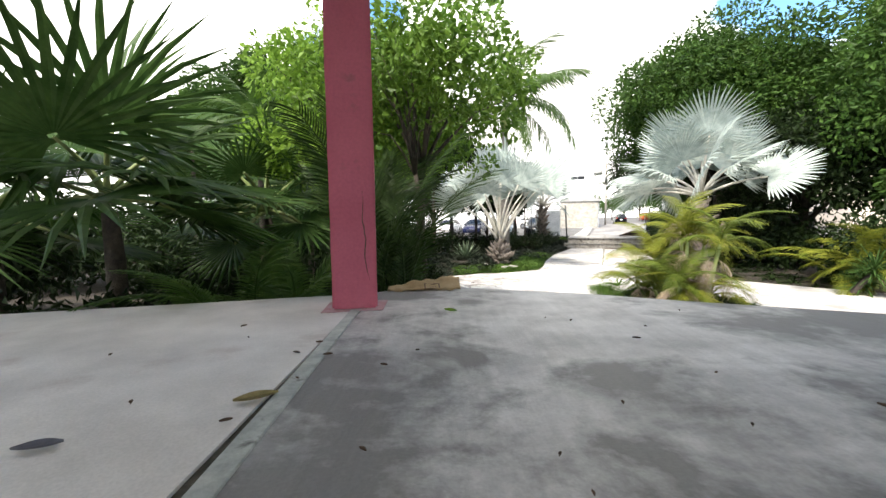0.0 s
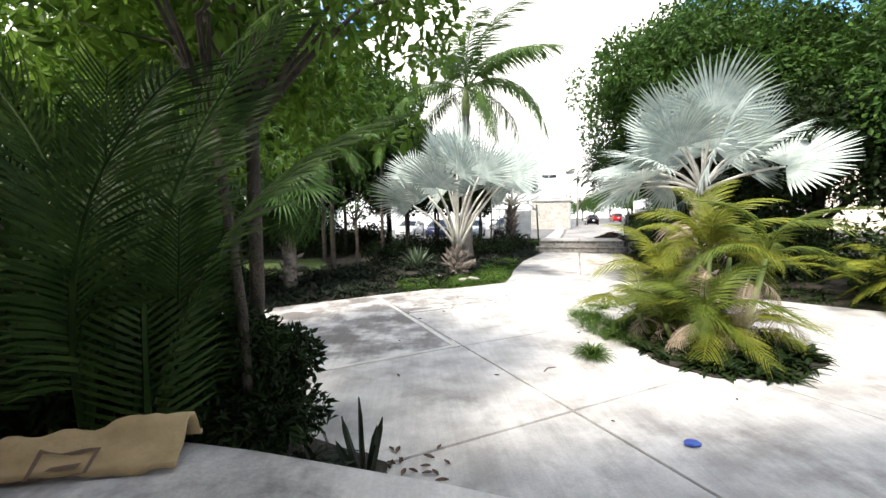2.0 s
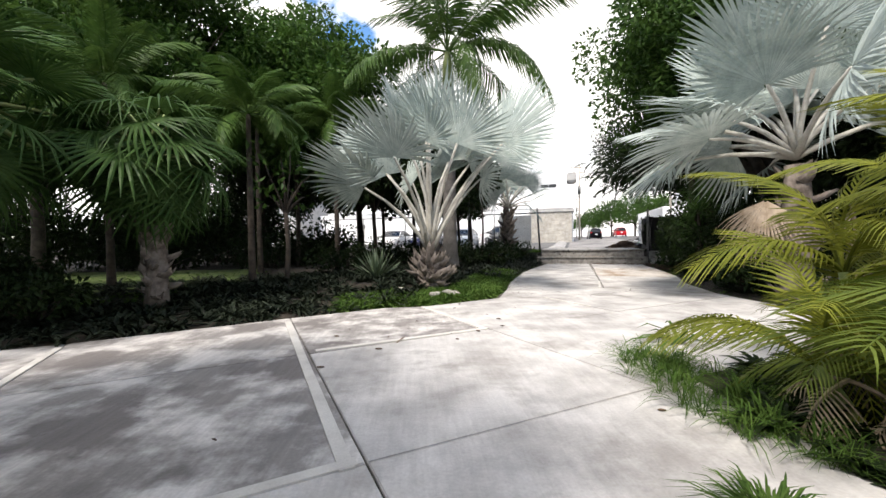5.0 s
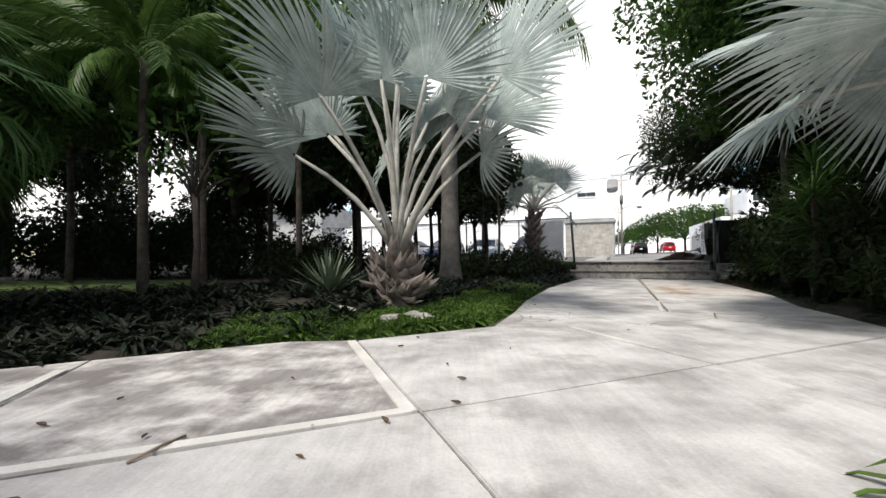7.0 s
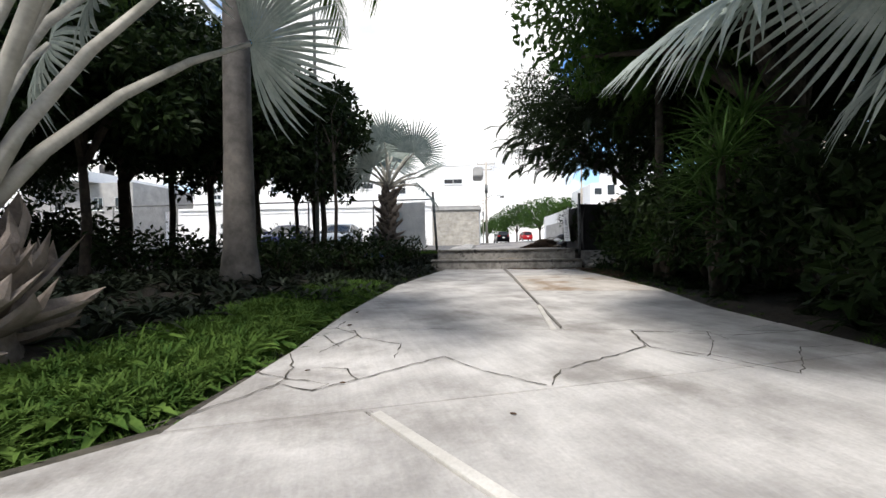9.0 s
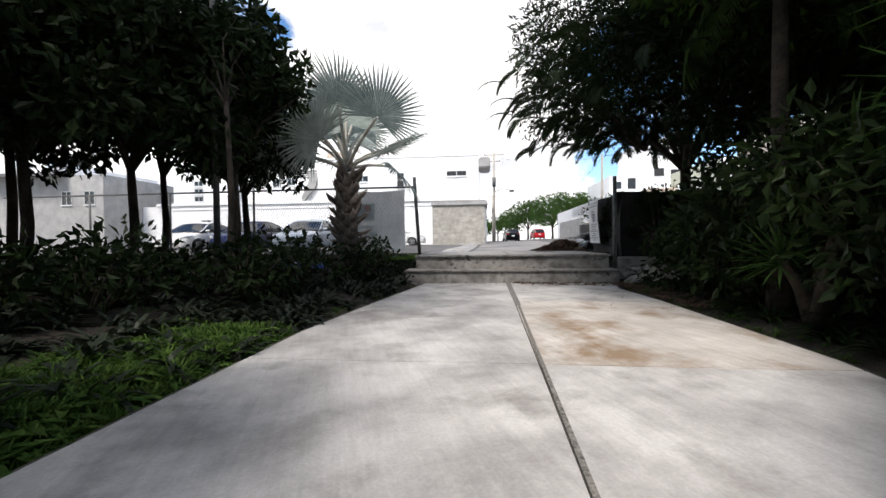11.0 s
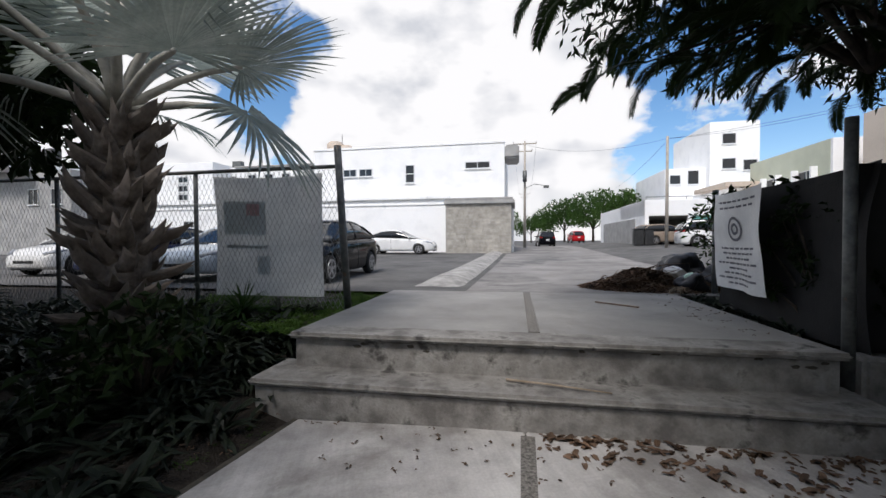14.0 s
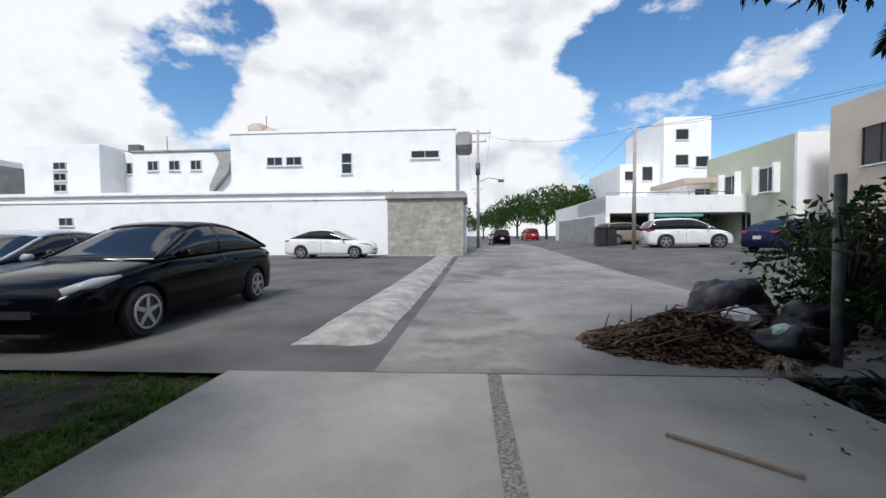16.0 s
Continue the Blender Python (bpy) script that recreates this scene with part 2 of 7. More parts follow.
M_INKB = mat("faded_blue_print", (0.52, 0.58, 0.61), (0.6, 0.64, 0.66), 3, 0.85, 0, 0.0, translucent=0.35)
M_INKR = mat("faded_red_print", (0.55, 0.32, 0.34), (0.6, 0.42, 0.44), 3, 0.85, 0, 0.0, translucent=0.35)
M_INK = mat("grey_print", (0.1, 0.1, 0.12), (0.17, 0.17, 0.19), 5, 0.85, 0, 0.0)
M_NET = mat("black_shade_cloth", (0.006, 0.006, 0.007), (0.015, 0.015, 0.016), 3, 0.9, 0, 0.4, 60)
M_SILVER = mat("silver_palm_leaf", (0.27, 0.325, 0.3), (0.46, 0.51, 0.475), 3, 0.55, 0, 0.1, 30, random_value=0.16, translucent=0.2)
M_FAN = mat("green_fan_leaf", (0.025, 0.06, 0.014), (0.065, 0.12, 0.032), 3, 0.45, 0, 0.1, 30, random_value=0.2, translucent=0.22)
M_PALM = mat("palm_leaflet_green", (0.03, 0.068, 0.014), (0.08, 0.135, 0.032), 3, 0.45, 0, 0.0, 30, random_value=0.25, translucent=0.25)
M_ARECA_G = mat("areca_leaflet_green", (0.05, 0.08, 0.012), (0.13, 0.165, 0.03), 2.5, 0.45, 0, 0.0, 30, random_value=0.25, translucent=0.3)
# shaded copy of the palm green, about half as bright, for fronds below the terrace
M_ARECA_D = mat("shaded_areca_leaflet", (0.014, 0.032, 0.008), (0.04, 0.07, 0.018), 3, 0.45, 0, 0.0, 30, random_value=0.25, translucent=0.25)
M_ARECA = mat("yellow_green_leaflet", (0.08, 0.105, 0.014), (0.23, 0.24, 0.035), 2.5, 0.45, 0, 0.0, 30, random_value=0.25, translucent=0.35)
M_DRY = mat("dry_frond", (0.2, 0.15, 0.1), (0.36, 0.29, 0.22), 4, 0.85, 0, 0.2, 30, random_value=0.2)
M_LEAF = mat("broadleaf_green", (0.022, 0.055, 0.011), (0.06, 0.115, 0.022), 2, 0.45, 0, 0.0, 30, random_value=0.3, translucent=0.3)
M_LEAFB = mat("bright_leaf_green", (0.09, 0.18, 0.02), (0.2, 0.32, 0.05), 2, 0.45, 0, 0.0, 30, random_value=0.3, translucent=0.4)
M_LEAFM = mat("mid_leaf_green", (0.05, 0.11, 0.014), (0.13, 0.22, 0.035), 2, 0.45, 0, 0.0, 30, random_value=0.35, translucent=0.35)
# leaf green darkened to near black: the crowns' deep shade is in the colour
M_LEAFD = mat("shade_dark_leaf_green", (0.008, 0.017, 0.005), (0.022, 0.038, 0.011), 2, 0.5, 0, 0.0, 30, random_value=0.3, translucent=0.2)
# strap leaves coloured darker than the plant, to carry the shade of the beds
M_PURPLE = mat("shade_dark_strap_leaf", (0.01, 0.015, 0.01), (0.036, 0.046, 0.03), 3, 0.4, 0, 0.0, 30, random_value=0.3, translucent=0.15)
M_AGAVE = mat("agave_leaf", (0.07, 0.11, 0.06), (0.16, 0.2, 0.12), 3, 0.5, 0, 0.1, 30, random_value=0.15)
M_BARK = mat("brown_bark", (0.022, 0.017, 0.013), (0.075, 0.058, 0.045), 5, 0.95, 0, 0.8, 35, bump_dist=0.03)
M_ROYAL = mat("royal_palm_trunk", (0.055, 0.05, 0.047), (0.13, 0.12, 0.111), 3, 0.9, 0, 0.4, 30, (0.35, 0.65), (0.13, 0.11, 0.1), 3, (0.58, 0.68))
M_BOOT = mat("palm_boot", (0.06, 0.046, 0.036), (0.25, 0.21, 0.18), 4, 0.95, 0, 0.6, 30, random_value=0.25, bump_dist=0.02)
M_STALK = mat("silver_petiole", (0.3, 0.29, 0.25), (0.45, 0.43, 0.38), 5, 0.7, 0, 0.2, 30)
M_GSTALK = mat("green_petiole", (0.1, 0.15, 0.04), (0.2, 0.24, 0.08), 5, 0.6, 0, 0.1, 30)
M_PAPER = mat("kraft_paper", (0.252, 0.175, 0.084), (0.336, 0.245, 0.133), 4, 0.85, 0, 0.4, 25)
M_BLUE = mat("blue_plastic", (0.02, 0.06, 0.3), (0.04, 0.1, 0.42), 4, 0.45, 0, 0.1)
M_ROCK = mat("limestone", (0.2, 0.187, 0.165), (0.42, 0.4, 0.36), 3, 0.95, 0, 0.7, 25, bump_dist=0.03, random_value=0.15)
M_MULCH = mat("dead_leaves", (0.04, 0.024, 0.015), (0.17, 0.105, 0.066), 3, 0.9, 0, 0.0, 30, random_value=0.4)
M_BAG = mat("black_bag_plastic", (0.008, 0.008, 0.011), (0.02, 0.02, 0.027), 4, 0.42, 0, 0.5, 12, bump_dist=0.03)
M_PLASTICW = mat("crumpled_white_plastic", (0.55, 0.55, 0.55), (0.72, 0.72, 0.72), 6, 0.5, 0, 0.5, 15)
M_TWIG = mat("brown_twig", (0.05, 0.032, 0.022), (0.12, 0.08, 0.055), 6, 0.9, 0, 0.4, 40)
M_WOOD = mat("old_plank", (0.16, 0.11, 0.08), (0.28, 0.21, 0.16), 6, 0.85, 0, 0.4, 40)
M_TANK = mat("beige_tank", (0.45, 0.37, 0.3), (0.55, 0.46, 0.38), 3, 0.7, 0, 0.1)
M_CRACK = mat("crack_dirt", (0.03, 0.027, 0.022), (0.09, 0.08, 0.06), 9, 0.95, 0, 0.5)
M_GRAVEL = mat("pebble_strip", (0.08, 0.075, 0.07), (0.3, 0.28, 0.25), 40, 0.9, 0, 0.9, 90, bump_dist=0.02)
M_TEAL = mat("teal_awning", (0.1, 0.3, 0.27), (0.14, 0.36, 0.33), 3, 0.7, 0, 0.1)

# ---- mesh helpers ----
GRID = pose(0, 0, 0, 0, 0, -21)          # the street's own axes: a to the right, b ahead


def W(a, b, z=0.0):
    return GRID @ Vector((a, b, z))


def from_lists(name, verts, faces, material, smooth=False):
    me = bpy.data.meshes.new(name)
    me.from_pydata([tuple(v) for v in verts], [], faces)
    me.materials.append(material)
    if smooth:
        me.polygons.foreach_set("use_smooth", [True] * len(me.polygons))
    me.update()
    return me


def mesh_of(name, bm, material, smooth=False):
    me = bpy.data.meshes.new(name)
    bm.to_mesh(me)
    bm.free()
    me.materials.append(material)
    if smooth:
        me.polygons.foreach_set("use_smooth", [True] * len(me.polygons))
    return me


def part(name, data, material=None, parent=None, label="", m=None, smooth=False):
    if isinstance(data, bmesh.types.BMesh):
        data = mesh_of(name, data, material, smooth)
    ob = new(name, data)
    if parent:
        ob.parent = parent
    if m is not None:
        ob.matrix_basis = m
    if label:
        ob["label"] = label
    return ob


def thing(name, m, label, category, group="", kind=""):
    ob = new(name)
    ob.matrix_basis = m
    ob.empty_display_size = 0.2
    return tagged(ob, label, category, group, kind)


def solid(name, data, material, label, category, m=None, group="", kind="", smooth=False):
    return tagged(part(name, data, material, None, "", m, smooth), label, category, group, kind)


def box_bm(bm, x0, x1, y0, y1, z0, z1, bevel=0.0):
    r = bmesh.ops.create_cube(bm, size=1)
    bmesh.ops.scale(bm, vec=(x1 - x0, y1 - y0, z1 - z0), verts=r["verts"])
    bmesh.ops.translate(bm, vec=((x0 + x1) / 2, (y0 + y1) / 2, (z0 + z1) / 2), verts=r["verts"])
    if bevel:
        es = list({e for v in r["verts"] for e in v.link_edges})
        bmesh.ops.bevel(bm, geom=es, offset=bevel, segments=2, affect="EDGES")
    return bm


def box(x0, x1, y0, y1, z0, z1, bevel=0.0):
    return box_bm(bmesh.new(), x0, x1, y0, y1, z0, z1, bevel)


def tube(points, radii, sides=10, cap=True):
    """Verts and faces of a tapered tube along points."""
    V, F = [], []
    pts = [Vector(p) for p in points]
    for i, p in enumerate(pts):
        d = (pts[min(i + 1, len(pts) - 1)] - pts[max(i - 1, 0)]).normalized()
        side = d.cross(Vector((0.31, 0.17, 0.94)))
        if side.length < 0.05:
            side = d.cross(Vector((1, 0, 0)))
        side.normalize()
        up = side.cross(d)
        r = radii[i] if hasattr(radii, "__len__") else radii
        for k in range(sides):
            a = 2 * math.pi * k / sides
            V.append(p + side * (r * math.cos(a)) + up * (r * math.sin(a)))
    for i in range(len(pts) - 1):
        for k in range(sides):
            a, b = i * sides + k, i * sides + (k + 1) % sides
            F.append((a, b, b + sides, a + sides))
    if cap:
        F.append(tuple(range(sides))[::-1])
        F.append(tuple(range((len(pts) - 1) * sides, len(pts) * sides)))
    return V, F


def tubes(name, specs, material, sides=8, smooth=True):
    V, F = [], []
    for pts, rad in specs:
        v, f = tube(pts, rad, sides)
        o = len(V)
        V += v
        F += [tuple(i + o for i in q) for q in f]
    return from_lists(name, V, F, material, smooth)


def poly_slab(name, pts, z0, z1, material, bevel=0.0):
    bm = bmesh.new()
    f = bm.faces.new([bm.verts.new((x, y, z1)) for x, y in pts])
    if f.normal.z < 0 or f.calc_area() == 0:
        f.normal_flip()
    bm.normal_update()
    if f.normal.z < 0:
        f.normal_flip()
    top = list(f.edges)
    r = bmesh.ops.extrude_face_region(bm, geom=[f])
    vs = [g for g in r["geom"] if isinstance(g, bmesh.types.BMVert)]
    bmesh.ops.translate(bm, vec=(0, 0, z0 - z1), verts=vs)
    bmesh.ops.recalc_face_normals(bm, faces=bm.faces)
    if bevel:
        es = [e for e in bm.edges if all(abs(v.co.z - z1) < 1e-5 for v in e.verts)]
        bmesh.ops.bevel(bm, geom=es, offset=bevel, segments=2, affect="EDGES")
    return mesh_of(name, bm, material)


def rock_mesh(name, seed, size, material):
    rnd = random.Random(seed)
    bm = bmesh.new()
    bmesh.ops.create_icosphere(bm, subdivisions=2 if material != M_BAG else 4, radius=0.5)
    for v in bm.verts:
        v.co *= 1 + 0.5 * noise.noise(v.co * 2.3 + Vector((seed * 3.1, 0, 0))) + (0.12 * noise.noise(v.co * 9 + Vector((seed, 0, 0))) if material == M_BAG else 0)
        v.co = Vector((v.co.x * size[0], v.co.y * size[1], v.co.z * size[2]))
    return mesh_of(name, bm, material, material == M_BAG)

# ---- ground, terrace, driveway, steps, street ----
def smooth01(x):
    x = max(0.0, min(1.0, x))
    return x * x * (3 - 2 * x)


def road_h(a, b):
    return 0.66 + 0.3 * smooth01((b - 38) / 30) + 0.4 * smooth01((a - 5.5) / 4) * smooth01((b - 40) / 8)


U = [(-6.5, 2.4), (-5.6, 11.7), (-3.16, 12.6), (-0.6, 14.0), (1.18, 14.9), (2.0, 14.95), (3.7, 15.85), (4.3, 17.3), (4.75, 18.9), (6.1, 22.4), (7.15, 24.4), (8.8, 27.4), (13.6, 25.85), (12.7, 24.7), (12.1, 22.8), (10.85, 19.6), (9.75, 17.6), (9.0, 15.6), (8.9, 13.0), (10.6, 11.0), (12.0, 9.5), (11.0, 3.0), (8.0, 1.5), (3.0, 1.0), (-2.0, 2.0)]


def off_drive(x, y):
    """Distance from the driveway's edge, 0 on the driveway."""
    inside, best = False, 1e9
    for i in range(len(U)):
        (x0, y0), (x1, y1) = U[i - 1], U[i]
        if (y0 > y) != (y1 > y) and x < (x1 - x0) * (y - y0) / (y1 - y0) + x0:
            inside = not inside
        dx, dy = x1 - x0, y1 - y0
        f = max(0, min(1, ((x - x0) * dx + (y - y0) * dy) / (dx * dx + dy * dy)))
        best = min(best, math.hypot(x - x0 - f * dx, y - y0 - f * dy))
    return 0.0 if inside else best


def ground_h(a, b):
    """Garden soil: low along the driveway, rising to the beds and to the street."""
    p = W(a, b)
    d = off_drive(p.x, p.y) if -30 < a < 30 and -12 < b < 34 else 5.0
    g = -0.13 + 0.13 * smooth01(d / 0.35) + (0.32 if a < 1 else 0.2) * smooth01(d / 3.0)
    if d == 0.0:
        return g
    return g + (0.6 - g) * max(smooth01((b - 27.5) / 4.0) * max(smooth01((-1.9 - a) / 0.8), smooth01((a - 3.3) / 0.8)), smooth01((b - 32.0) / 0.75))


def ground_mesh():
    xs = [-900, -300, -120, -60, -40, -30, -24, -20] + [-16 + 0.4 * i for i in range(76)] + [15, 17, 20, 24, 30, 40, 70, 140, 300, 900]
    ys = [-900, -200, -60, -20, -12] + [-8 + 0.4 * i for i in range(102)] + [33.0]
    V = []
    for b in ys:
        for a in xs:
            h = ground_h(a, b)
            V.append((a, b, h + (0.03 * noise.noise(Vector((a * 0.7, b * 0.7, 0))) if h > -0.1 else 0)))
    n = len(xs)
    F = [(j * n + i, j * n + i + 1, (j + 1) * n + i + 1, (j + 1) * n + i) for j in range(len(ys) - 1) for i in range(n - 1)]
    far = [33.0, 60, 120, 300, 900]
    o = len(V)
    V += [(a, b, 0.58 if b < 50 else 0.5) for b in far for a in xs]
    F += [(o + j * n + i, o + j * n + i + 1, o + (j + 1) * n + i + 1, o + (j + 1) * n + i) for j in range(len(far) - 1) for i in range(n - 1)]
    return from_lists("ground", V, F, M_SOIL, True)


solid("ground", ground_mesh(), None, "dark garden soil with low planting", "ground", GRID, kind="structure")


def street_mesh():
    xs = [-80, -60, -45, -35] + [-30 + 2 * i for i in range(32)] + [36, 45, 60]
    ys = [32.88] + [34 + 2 * i for i in range(24)] + [85, 100, 130, 180, 260, 400]
    V = [(a, b, road_h(a, b) + 0.012 * noise.noise(Vector((a * 0.4, b * 0.4, 3)))) for b in ys for a in xs]
    n = len(xs)
    F = [(j * n + i, j * n + i + 1, (j + 1) * n + i + 1, (j + 1) * n + i) for j in range(len(ys) - 1) for i in range(n - 1)]
    return from_lists("road", V, F, M_ROAD, True)


solid("road", street_mesh(), None, "worn grey asphalt street with pale patches", "road", GRID, kind="structure")


def strip_on_road(name, outline_l, outline_r, lift, material, label):
    V, F = [], []
    for (a0, b0), (a1, b1) in zip(outline_l, outline_r):
        V += [(a0, b0, road_h(a0, b0) - 0.02), (a0 + 0.04, b0, road_h(a0, b0) + lift), (a1 - 0.04, b1, road_h(a1, b1) + lift), (a1, b1, road_h(a1, b1) - 0.02)]
    for i in range(len(outline_l) - 1):
        for k in range(3):
            F.append((i * 4 + k, i * 4 + k + 1, i * 4 + k + 5, i * 4 + k + 4))
    F.append((3, 2, 1, 0))
    e = (len(outline_l) - 1) * 4
    F.append((e, e + 1, e + 2, e + 3))
    return solid(name, from_lists(name, V, F, material), None, label, "road", GRID, kind="structure")


bs = [32.9 + 1.0 * i for i in range(40)]
strip_on_road("road_concrete_lane", [(-0.5 + 0.02 * (b - 33), b) for b in bs], [(5.4 + 0.03 * (b - 33), b) for b in bs], 0.03, M_ROAD_C, "pale worn concrete lane of the street")
rnd = random.Random(4)
kb = [33.9 + 0.25 * i for i in range(76)]
V, F = [], []
for b in kb:
    f = min(1.0, (b - kb[0]) / 0.9)
    for k in range(9):
        u = k / 8
        a = -1.76 + 0.018 * (b - 34) + u * (1.14 - 0.004 * (b - 34)) + rnd.uniform(-0.025, 0.025)
        V.append((a, b, road_h(a, b) - 0.015 + (0.02 + 0.13 * f) * (1 - abs(2 * u - 1) ** 2.6) + 0.02 * noise.noise(Vector((a * 2, b * 0.9, 5)))))
F = [(9 * i + k, 9 * i + k + 1, 9 * i + k + 10, 9 * i + k + 9) for i in range(len(kb) - 1) for k in range(8)]
solid("road_median", from_lists("road_median", V, F, mat("worn_white_concrete", (0.2, 0.193, 0.182), (0.4, 0.387, 0.365), 3, 0.9, 0, 0.5, 35), True), None, "low worn whitish concrete divider on the street", "road", GRID, kind="structure")

# driveway: slabs with open joints on a dark bed
solid("pavement_bed", poly_slab("pavement_bed", U, -0.2, -0.022, M_CRACK), None, "dirt-filled joints under the driveway slabs", "pavement", kind="structure")
driveway = thing("pavement", pose(0, 0, 0), "pale stained concrete driveway of large cast slabs", "pavement", kind="structure")


def clip(poly, n, d, keep):
    """Part of a convex or simple polygon on one side of the line n.p = d."""
    out = []
    for i, p in enumerate(poly):
        q = poly[(i + 1) % len(poly)]
        sp, sq = (p[0] * n[0] + p[1] * n[1] - d) * keep, (q[0] * n[0] + q[1] * n[1] - d) * keep
        if sp >= 0:
            out.append(p)
        if sp * sq < 0:
            f = sp / (sp - sq)
            out.append((p[0] + f * (q[0] - p[0]), p[1] + f * (q[1] - p[1])))
    return out


def line(p, q):
    d = Vector((q[0] - p[0], q[1] - p[1])).normalized()
    n = (-d.y, d.x)
    return n, n[0] * p[0] + n[1] * p[1]


def shrink(poly, gap):
    c = Vector((sum(p[0] for p in poly) / len(poly), sum(p[1] for p in poly) / len(poly)))
    area = sum(poly[i][0] * poly[(i + 1) % len(poly)][1] - poly[(i + 1) % len(poly)][0] * poly[i][1] for i in range(len(poly)))
    s = 1 if area > 0 else -1
    res, n = [], len(poly)
    for i in range(n):
        a, b, d = Vector(poly[i - 1]), Vector(poly[i]), Vector(poly[(i + 1) % n])
        e1, e2 = (b - a), (d - b)
        if e1.length < 1e-4 or e2.length < 1e-4:
            res.append((b.x, b.y))
            continue
        n1, n2 = Vector((-e1.y, e1.x)).normalized() * s, Vector((-e2.y, e2.x)).normalized() * s
        m = n1 + n2
        k = gap / max(0.35, 1 + n1.dot(n2)) if m.length > 1e-3 else 0
        res.append((b.x + m.x * k, b.y + m.y * k))
    return res


# court between terrace and path: joints by their ends on the plan
near = [(-6.4, 2.6), (-5.5, 11.6), (-3.16, 12.5), (-0.6, 13.9), (1.18, 14.8), (2.0, 14.85), (3.75, 15.75), (9.0, 15.5), (8.9, 13.0), (10.6, 11.0), (12.0, 9.5), (11.0, 3.2), (8.0, 1.7), (3.0, 1.2), (-2.0, 2.2)]
path = [(3.75, 15.75), (4.3, 17.25), (4.78, 18.85), (6.15, 22.35), (7.2, 24.35), (8.85, 27.35), (13.55, 25.85), (12.65, 24.75), (12.05, 22.85), (10.8, 19.65), (9.7, 17.65), (9.0, 15.5)]
cuts_near = [((2.46, 6.58), (-0.32, 13.6)), ((1.44, 9.03), (4.0, 10.05)), ((-1.0, 7.92), (-3.05, 12.4)), ((3.85, 7.14), (0.74, 5.91)), ((7.71, 14.61), (0.56, 11.61)), ((2.94, 12.62), (2.02, 14.83)), ((5.53, 13.74), (4.6, 16.1))]
polys = [near]
for p, q in cuts_near:
    n, d = line(p, q)
    nxt = []
    for pl in polys:
        for k in (1, -1):
            c = clip(pl, n, d, k)
            if len(c) > 2 and abs(sum(c[i][0] * c[(i + 1) % len(c)][1] - c[(i + 1) % len(c)][0] * c[i][1] for i in range(len(c)))) > 0.5:
                nxt.append(c)
    polys = nxt
cuts_path = [((6.96, 17.12), (10.7, 26.3)), ((4.86, 17.95), (7.6, 16.85)), ((7.51, 24.68), (11.73, 22.95)), ((6.1, 21.2), (11.2, 19.2))]
polys2 = [path]
for p, q in cuts_path[1:] + cuts_path[:1]:
    n, d = line(p, q)
    mouth = [pl for pl in polys2 if p == cuts_path[0][0] and sum(v[1] + 0.4 * v[0] for v in pl) / len(pl) < 19.7]
    polys2 = mouth + [c for pl in polys2 if pl not in mouth for k in (1, -1) for c in [clip(pl, n, d, k)] if len(c) > 2]
# cracked corner pieces at the mouth of the path
for p, q, box_ in (((7.24, 16.24), (9.4, 16.6), (8.6, 9.9, 15.3, 18.2)),):
    n, d = line(p, q)
    nxt = []
    for pl in polys2:
        cx, cy = sum(v[0] for v in pl) / len(pl), sum(v[1] for v in pl) / len(pl)
        if box_[0] < cx < box_[1] and box_[2] < cy < box_[3]:
            nxt += [c for k in (1, -1) for c in [clip(pl, n, d, k)] if len(c) > 2]
        else:
            nxt.append(pl)
    polys2 = nxt
rnd = random.Random(11)
for i, pl in enumerate(polys + polys2):
    cx, cy = sum(v[0] for v in pl) / len(pl), sum(v[1] for v in pl) / len(pl)
    la, lb = cx * math.cos(radians(21)) - cy * math.sin(radians(21)), cx * math.sin(radians(21)) + cy * math.cos(radians(21))
    brown = la > 0.6 and 20.5 < lb < 25.5
    dark = (-6 < cx < 2.2 and 9.0 < cy < 14.5)
    try:
        me = poly_slab("slab", shrink(pl, 0.008), -0.12, rnd.uniform(-0.004, 0.004), M_CONC_DARK if dark else M_CONC_BROWN if brown else M_CONC, 0.008)
    except Exception:
        continue
    part("slab", me, None, driveway)
M_BAND = mat("band_concrete", (0.45, 0.43, 0.4), (0.6, 0.58, 0.54), 2, 0.9, 0, 0.3)
# raised trowelled bands beside the main joints
for p, q, wd in (((1.44, 9.0), (-0.32, 13.6), 0.1), ((2.94, 12.62), (2.02, 14.8), 0.1), ((-1.0, 7.92), (1.44, 9.0), 0.09), ((0.56, 11.62), (2.9, 12.56), 0.09), ((4.76, 15.6), (5.28, 14.3), 0.06), ((6.9, 17.1), (7.6, 18.6), 0.06), ((-1.2, 8.3), (-2.95, 12.3), 0.09)):
    d = Vector((q[0] - p[0], q[1] - p[1])).normalized()
    nn = Vector((-d.y, d.x)) * wd
    o = Vector((-d.y, d.x)) * 0.02
    me = poly_slab("joint_band", [(p[0] + o.x, p[1] + o.y), (q[0] + o.x, q[1] + o.y), (q[0] + o.x + nn.x, q[1] + o.y + nn.y), (p[0] + o.x + nn.x, p[1] + o.y + nn.y)], -0.02, 0.009 + 0.004 * wd / 0.1 + 0.02 * abs(d.x) * 0.2, M_BAND, 0.002)
    part("joint_band", me, None, driveway)


